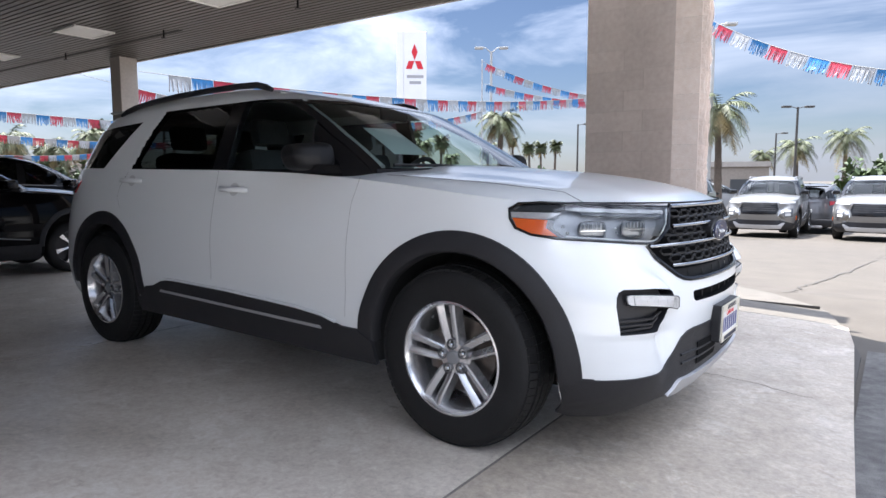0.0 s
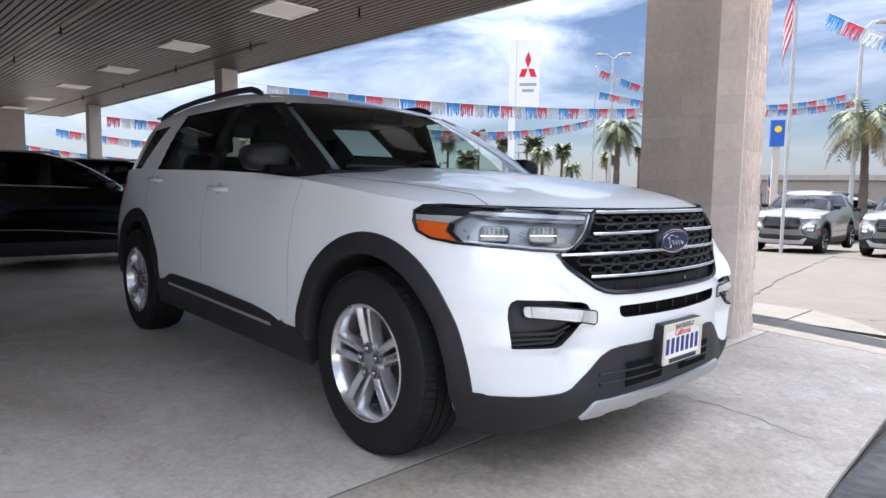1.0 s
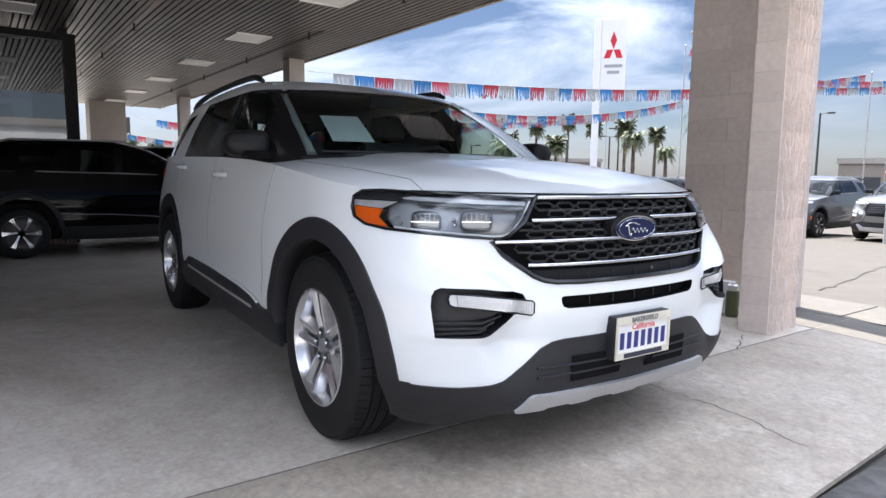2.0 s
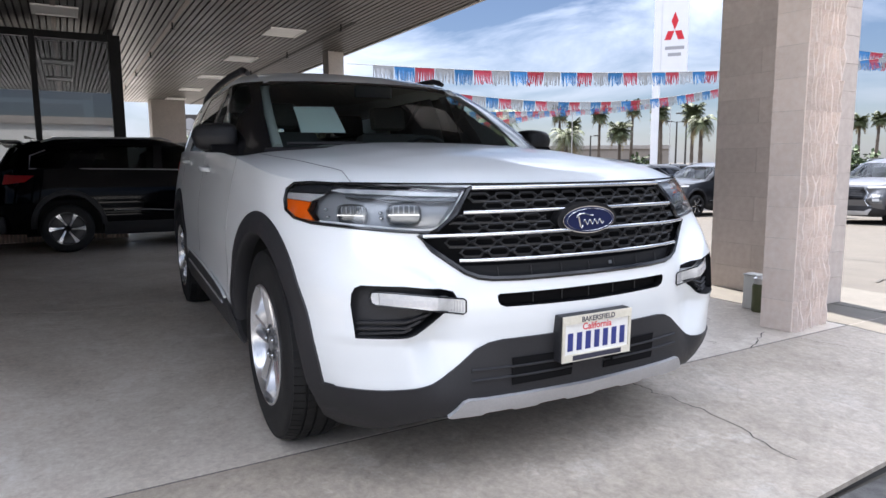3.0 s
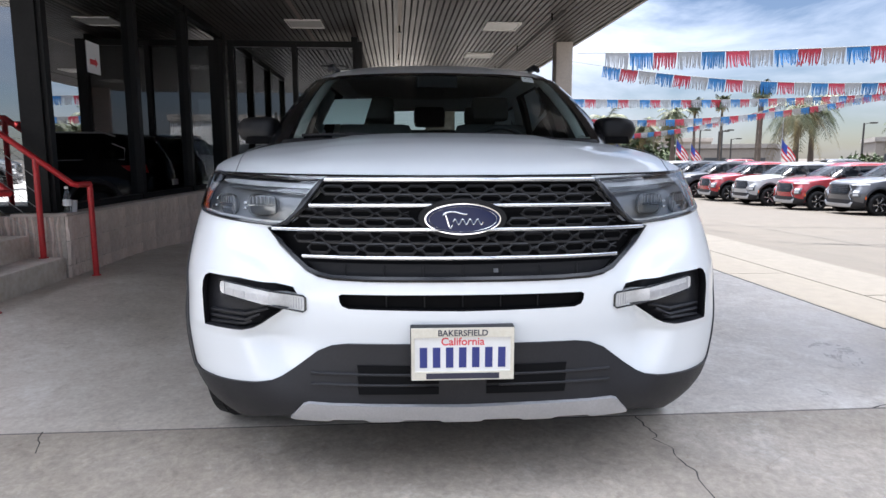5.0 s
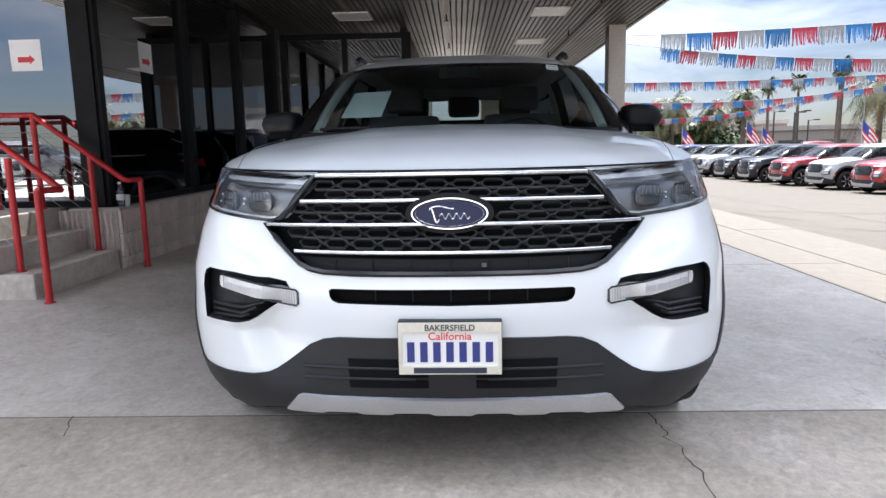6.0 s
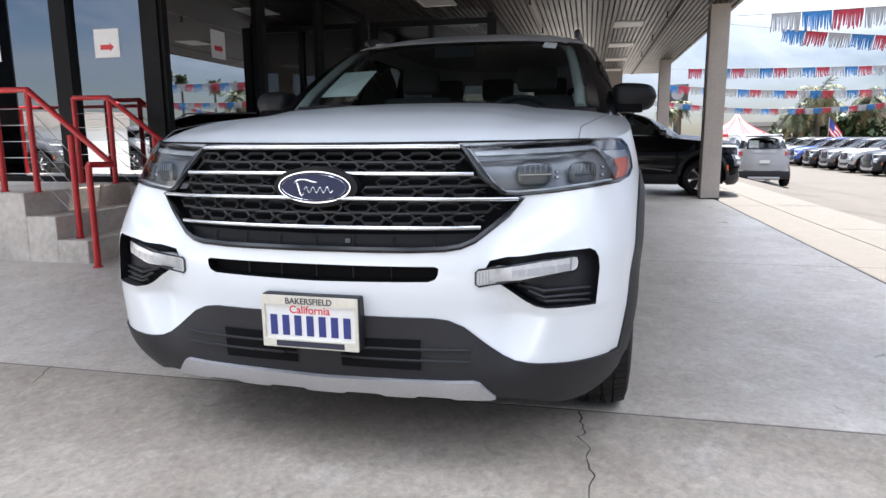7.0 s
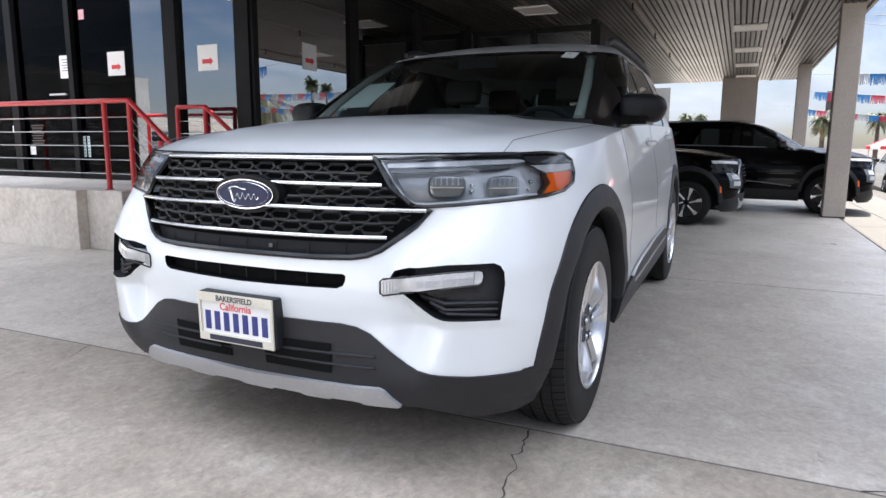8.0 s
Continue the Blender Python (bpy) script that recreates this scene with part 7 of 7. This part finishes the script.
pyl = thing("pylon_sign", "tall white dealer pylon sign with a red emblem", "sign", at=pose(-18.5, 24.0, -0.72, 0, 0, 38))
part("post", boxm(-0.66, -0.36, -0.14, 0.14, 0, 8.6, bevel=0.02), M_SIGNWHITE, pyl)
part("panel", boxm(-0.36, 0.70, -0.12, 0.12, 5.55, 8.6, bevel=0.03), M_SIGNWHITE, pyl, "white sign panel")
for poly in ([(0.16, 8.05), (0.02, 7.68), (0.16, 7.30), (0.30, 7.68)], [(0.15, 7.28), (0.02, 6.92), (-0.24, 6.92), (-0.11, 7.28)], [(0.17, 7.28), (0.30, 6.92), (0.56, 6.92), (0.43, 7.28)]):
    part("emblem", prism(bmesh.new(), poly, "y", -0.128, -0.121), M_SIGNRED, pyl, "plain red emblem shape")
for z in (6.52, 6.25):
    part("lettering_bar", boxm(-0.2 if z > 6.4 else -0.08, 0.56 if z > 6.4 else 0.44, -0.126, -0.121, z, z + 0.13), M_SIGNGREY, pyl)

bx_, by_ = -15.15, 46.0
bs = thing("road_sign", "blue sign board with a yellow shape on a tan post", "sign", at=pose(bx_, by_, -0.74, 0, 0, 26))
part("post", boxm(-0.20, 0.20, -0.15, 0.15, 0, 4.9), M_COLUMN, bs)
part("board", boxm(-0.42, 0.42, -0.25, 0.25, 4.95, 6.65, bevel=0.03), M_SIGNBLUE, bs)
part("mark", lathe(bmesh.new(), [(0.22, -0.262), (0.22, -0.252)], "y", 24, (0.02, 0, 6.05)), M_SIGNYELLOW, bs)
ds = thing("dark_sign", "dark square sign on a post across the lot", "sign", at=pose(-65.9, 12.2, -0.74, 0, 0, 80))
part("post", boxm(-0.25, 0.25, -0.15, 0.15, 0, 5.0), M_POLEDARK, ds)
part("board", boxm(-0.95, 0.95, -0.2, 0.2, 4.9, 6.7, bevel=0.03), M_POLEDARK, ds)
part("ring", lathe(bmesh.new(), [(0.55, -0.215), (0.55, -0.205), (0.38, -0.205), (0.38, -0.215)], "y", 24, (0, 0, 5.8)), M_SIGNGREY, ds)


def flag(x, y, h, w, turn, droop, label):
    t = thing("flag", label, "flag", "flags round the lot", at=pose(x, y, -0.74, 0, 0, turn))
    part("pole", tube(bmesh.new(), [(0, 0, 0), (0, 0, h)], 0.045 if h > 5 else 0.02, 8), M_POLE, t)
    hgt = w * 0.55

    def cloth(u0, u1, v0, v1):
        bm = bmesh.new()
        n = 10
        rows = []
        for i in range(n + 1):
            u = u0 + (u1 - u0) * i / n
            row = []
            for v in (v0, v1):
                row.append(bm.verts.new((0.03 + u * w * (1 - droop), 0.07 * math.sin(u * 9 + v), h - 0.05 - v * hgt - droop * u * w * 1.1 - 0.04 * math.sin(7 * u))))
            rows.append(row)
        for A, B in zip(rows, rows[1:]):
            bm.faces.new((A[0], A[1], B[1], B[0]))
        return bm
    for k in range(7):
        part("stripe", cloth(0.0 if k > 3 else 0.4, 1, k / 7, (k + 1) / 7), M_FLAGRED if k % 2 == 0 else M_FLAGWHITE, t)
    part("canton", cloth(0, 0.4, 0, 4 / 7), M_FLAGBLUE, t, "dark blue canton")


flag(*bearing(3, 0.425, 40), 3.0, 1.7, 60, 0.55, "striped flag on a short pole")
flag(*bearing(3, 0.295, 44), 2.8, 1.5, 60, 0.55, "striped flag on a short pole")
flag(*bearing(4, 0.565, 42), 3.2, 1.8, 70, 0.55, "striped flag on a short pole")
flag(*bearing(4, 0.46, 46), 3.0, 1.7, 70, 0.55, "striped flag on a short pole")
flag(*bearing(0, 0.29, 50), 3.2, 1.8, 40, 0.6, "striped flag on a short pole")
flag(-5.6, 19.3, 8.4, 2.4, 150, 0.86, "large striped flag hanging on a tall pole")

tent = thing("canopy_tent", "red and white striped peaked party tent", "tent", at=pose(-45.5, 13.5, -0.74, 0, 0, 20) @ Matrix.Scale(0.75, 4))
for k in range(16):
    bm = bmesh.new()
    a0, a1 = 2 * math.pi * k / 16, 2 * math.pi * (k + 1) / 16
    prev = None
    for i in range(7):
        f = i / 6
        r = 0.12 + 2.5 * f
        z = 4.3 - 1.75 * f ** 0.62
        row = [bm.verts.new((r * math.cos(a), r * math.sin(a), z)) for a in (a0, a1)]
        if prev:
            bm.faces.new((prev[0], prev[1], row[1], row[0]))
        prev = row
    row = [bm.verts.new((2.62 * math.cos(a), 2.62 * math.sin(a), 2.3)) for a in (a0, a1)]
    bm.faces.new((prev[0], prev[1], row[1], row[0]))
    part("panel", bm, M_FLAGRED if k % 2 else M_FLAGWHITE, tent)
for k in range(4):
    a = math.pi / 4 + k * math.pi / 2
    part("leg", tube(bmesh.new(), [(2.5 * math.cos(a), 2.5 * math.sin(a), 0), (2.5 * math.cos(a), 2.5 * math.sin(a), 2.4)], 0.04, 6), M_SIGNWHITE, tent)

# ---- far buildings ----
M_STUCCO = mat("far_stucco", (0.24, 0.21, 0.18), 0.9, 0, 0.4, 0.1)
M_FARDARK = mat("far_window", (0.05, 0.055, 0.06), 0.3)


M_WHITEWALL = mat("white_stucco", (0.70, 0.69, 0.66), 0.9, 0, 0.4, 0.06)


def far_building(x, y, w, d, h, turn, label, band=True, wall=M_STUCCO):
    t = thing("low_building", label, "building", "buildings across the road", at=pose(x, y, -0.74, 0, 0, turn))
    part("wall", boxm(-w / 2, w / 2, 0, d, 0, h), wall, t)
    part("parapet", boxm(-w / 2 - 0.15, w / 2 + 0.15, -0.15, d + 0.1, h, h + 0.5), M_FASCIA, t)
    if band:
        n = int(w / 4)
        for i in range(n):
            xa = -w / 2 + w * (i + 0.2) / n
            part("window", boxm(xa, xa + w / n * 0.6, -0.04, 0.02, 0.9, h * 0.62), M_FARDARK, t)


far_building(-18.5, 68.0, 17, 12, 3.2, 10, "long low tan building with a flat roof")
far_building(-66.0, 66.0, 18, 12, 3.7, 60, "low tan shop building across the road")
far_building(-88.5, 41.5, 11, 12, 4.1, 75, "pale shop building with dark windows")
far_building(*bearing(0, -0.62, 75), 30, 12, 3.0, 55, "low pale building beyond the trees")

# ---- foil bunting ----
FOIL = {
    "red": mat("red_foil", (0.42, 0.035, 0.06), 0.35, 0.2, 8, 0.2),
    "silver": mat("silver_foil", (0.36, 0.36, 0.36), 0.35, 0.3, 8, 0.15),
    "blue": mat("blue_foil", (0.03, 0.17, 0.40), 0.35, 0.2, 8, 0.2),
}
PEN = {}
for c in FOIL:
    for v in range(3):
        rnd = random.Random({"red": 1, "silver": 2, "blue": 3}[c] * 10 + v)
        bm = bmesh.new()
        w = 0.425
        top = [bm.verts.new((-w / 2 + w * i / 18, 0, 0)) for i in range(19)]
        mid = [bm.verts.new((-w / 2 + w * i / 18, 0, -0.055)) for i in range(19)]
        for i in range(18):
            bm.faces.new((top[i], top[i + 1], mid[i + 1], mid[i]))
            sw, dp = rnd.uniform(-0.022, 0.022), rnd.uniform(-0.06, 0.06)
            ln = 0.30 * rnd.uniform(0.80, 1.05)
            x0, x1 = -w / 2 + w * i / 18, -w / 2 + w * (i + 0.8) / 18
            h = [bm.verts.new(p) for p in ((x0 + sw * 0.3, dp * 0.4, -0.18), (x1 + sw * 0.3, dp * 0.4, -0.18))]
            e = [bm.verts.new(p) for p in ((x0 + sw, dp, -ln), (x1 + sw, dp, -ln))]
            bm.faces.new((mid[i], mid[i + 1], h[1], h[0]))
            bm.faces.new((h[0], h[1], e[1], e[0]))
        PEN[c, v] = link_mesh("pennant", bm, FOIL[c])
M_CORD = mat("white_cord", (0.22, 0.22, 0.21), 0.8)


def bunting(a, b, sag, start, shift=0, every=1):
    a, b = Vector(a), Vector(b)
    L = (b - a).length
    t = thing("bunting", "string of red, silver and blue foil fringe pennants", "bunting", "bunting over the lot")

    def at_s(s):
        p = a.lerp(b, s)
        return p - Vector((0, 0, 4 * sag * s * (1 - s)))
    part("cord", tube(bmesh.new(), [at_s(i / 30) for i in range(31)], 0.006, 4), M_CORD, t)
    n = int((L - start) / 0.44)
    rnd = random.Random(int(L * 100) + shift)
    for i in range(n):
        s = (start + 0.44 * (i + 0.5)) / L
        p = at_s(s)
        d = at_s(min(1, s + 0.01)) - at_s(max(0, s - 0.01))
        ob = new("pennant", PEN[("silver", "blue", "red")[(i + shift) % 3], rnd.randrange(3)])
        ob.parent = t
        ob.matrix_basis = Matrix.Translation(p) @ Euler((rnd.uniform(-0.15, 0.15), -math.atan2(d.z, math.hypot(d.x, d.y)), math.atan2(d.y, d.x))).to_matrix().to_4x4()
    return t


bunting((-10.62, 6.26, 2.98), (-9.17, 26.84, 4.76), 0.44, 0.5, 0)
bunting((-14.15, 6.27, 3.48), (-14.52, 23.7, 4.05), 0.83, 1.6, 1)
bunting((-20.1, 6.27, 3.07), (-27.23, 34.27, 4.85), 0.46, 0.6, 2)
bunting((-26.0, 6.3, 3.1), (-28.0, 27.0, 4.4), 0.9, 0.6, 1)
bunting((-34.0, 6.3, 3.0), (-38.0, 27.0, 4.4), 1.2, 0.6, 0)
bunting((-4.2, 16.6, 5.15), (4.6, 13.0, 3.2), 1.1, 0.2, 1)
bunting((-14.52, 23.7, 6.1), (-7.5, 33.2, 5.6), 1.0, 0.2, 2)
bunting((-14.52, 23.7, 5.2), (-7.5, 33.2, 5.2), 0.6, 0.2, 1)


def bunting_pole(x, y, h):
    t = thing("bunting_pole", "slim grey pole that holds up the bunting", "pole", "bunting poles", at=pose(x, y, -0.74))
    part("pole", tube(bmesh.new(), [(0, 0, 0), (0, 0, h)], [0.03, 0.022], 8), M_POLE, t)
    part("cap", lathe(bmesh.new(), [(0.03, h), (0.03, h + 0.04), (0.01, h + 0.06)], "z", 8), M_POLE, t)


for x, y, z in ((-9.17, 26.84, 4.76), (-14.52, 23.7, 6.1), (-27.23, 34.27, 4.85), (-28.0, 27.0, 4.4), (-38.0, 27.0, 4.4), (4.6, 13.0, 3.2)):
    bunting_pole(x, y, z + 0.76)


# ---- open lot behind the walk, mirrored in the entrance glass ----
far_building(26, -42, 60, 12, 2.3, -42, "long white building across the side lot", wall=M_WHITEWALL)
for i, c in enumerate(("white", "charcoal", "grey", "white", "grey")):
    lot_car(c, {"charcoal": "dark charcoal", "grey": "metallic grey"}.get(c, c) + " SUV parked in the side lot", pose(3.5 + 3.1 * i, -17.0 + 1.2 * i, -0.09, 0, 0, 70))


# ---- tar seams in the lot ----
seams = thing("lot_seams", "thin dark tar seams wandering over the lot", "seams", kind="structure")
rnd_s = random.Random(5)
for line in ([(-2.6, 9.2), (-3.45, 13.2), (-4.5, 20.4)], [(-0.9, 7.6), (-0.92, 9.25), (-0.69, 11.0), (-0.2, 15.0)], [(-9.0, 9.6), (-10.0, 14.0), (-10.4, 18.0)], [(-30.0, 11.0), (-20.0, 11.3), (-9.0, 11.0), (-3.0, 11.4)]):
    bm = bmesh.new()
    prev = None
    for (xa, ya), (xb, yb) in zip(line, line[1:]):
        d = Vector((xb - xa, yb - ya, 0)).normalized()
        nrm = Vector((-d.y, d.x, 0))
        for k in range(14):
            f = k / 14
            x = xa + (xb - xa) * f + nrm.x * rnd_s.uniform(-0.04, 0.04)
            y = ya + (yb - ya) * f + nrm.y * rnd_s.uniform(-0.04, 0.04)
            w = 0.013 * rnd_s.uniform(0.5, 1.4)
            row = [bm.verts.new((x + nrm.x * w * s, y + nrm.y * w * s, lot_z(y, x) + 0.012)) for s in (-1, 1)]
            if prev:
                bm.faces.new((prev[0], prev[1], row[1], row[0]))
            prev = row
    part("seam", bm, M_CRACK, seams)

far_building(32, 2, 26, 12, 4.8, -90, "pale building across the forecourt", wall=M_WHITEWALL)
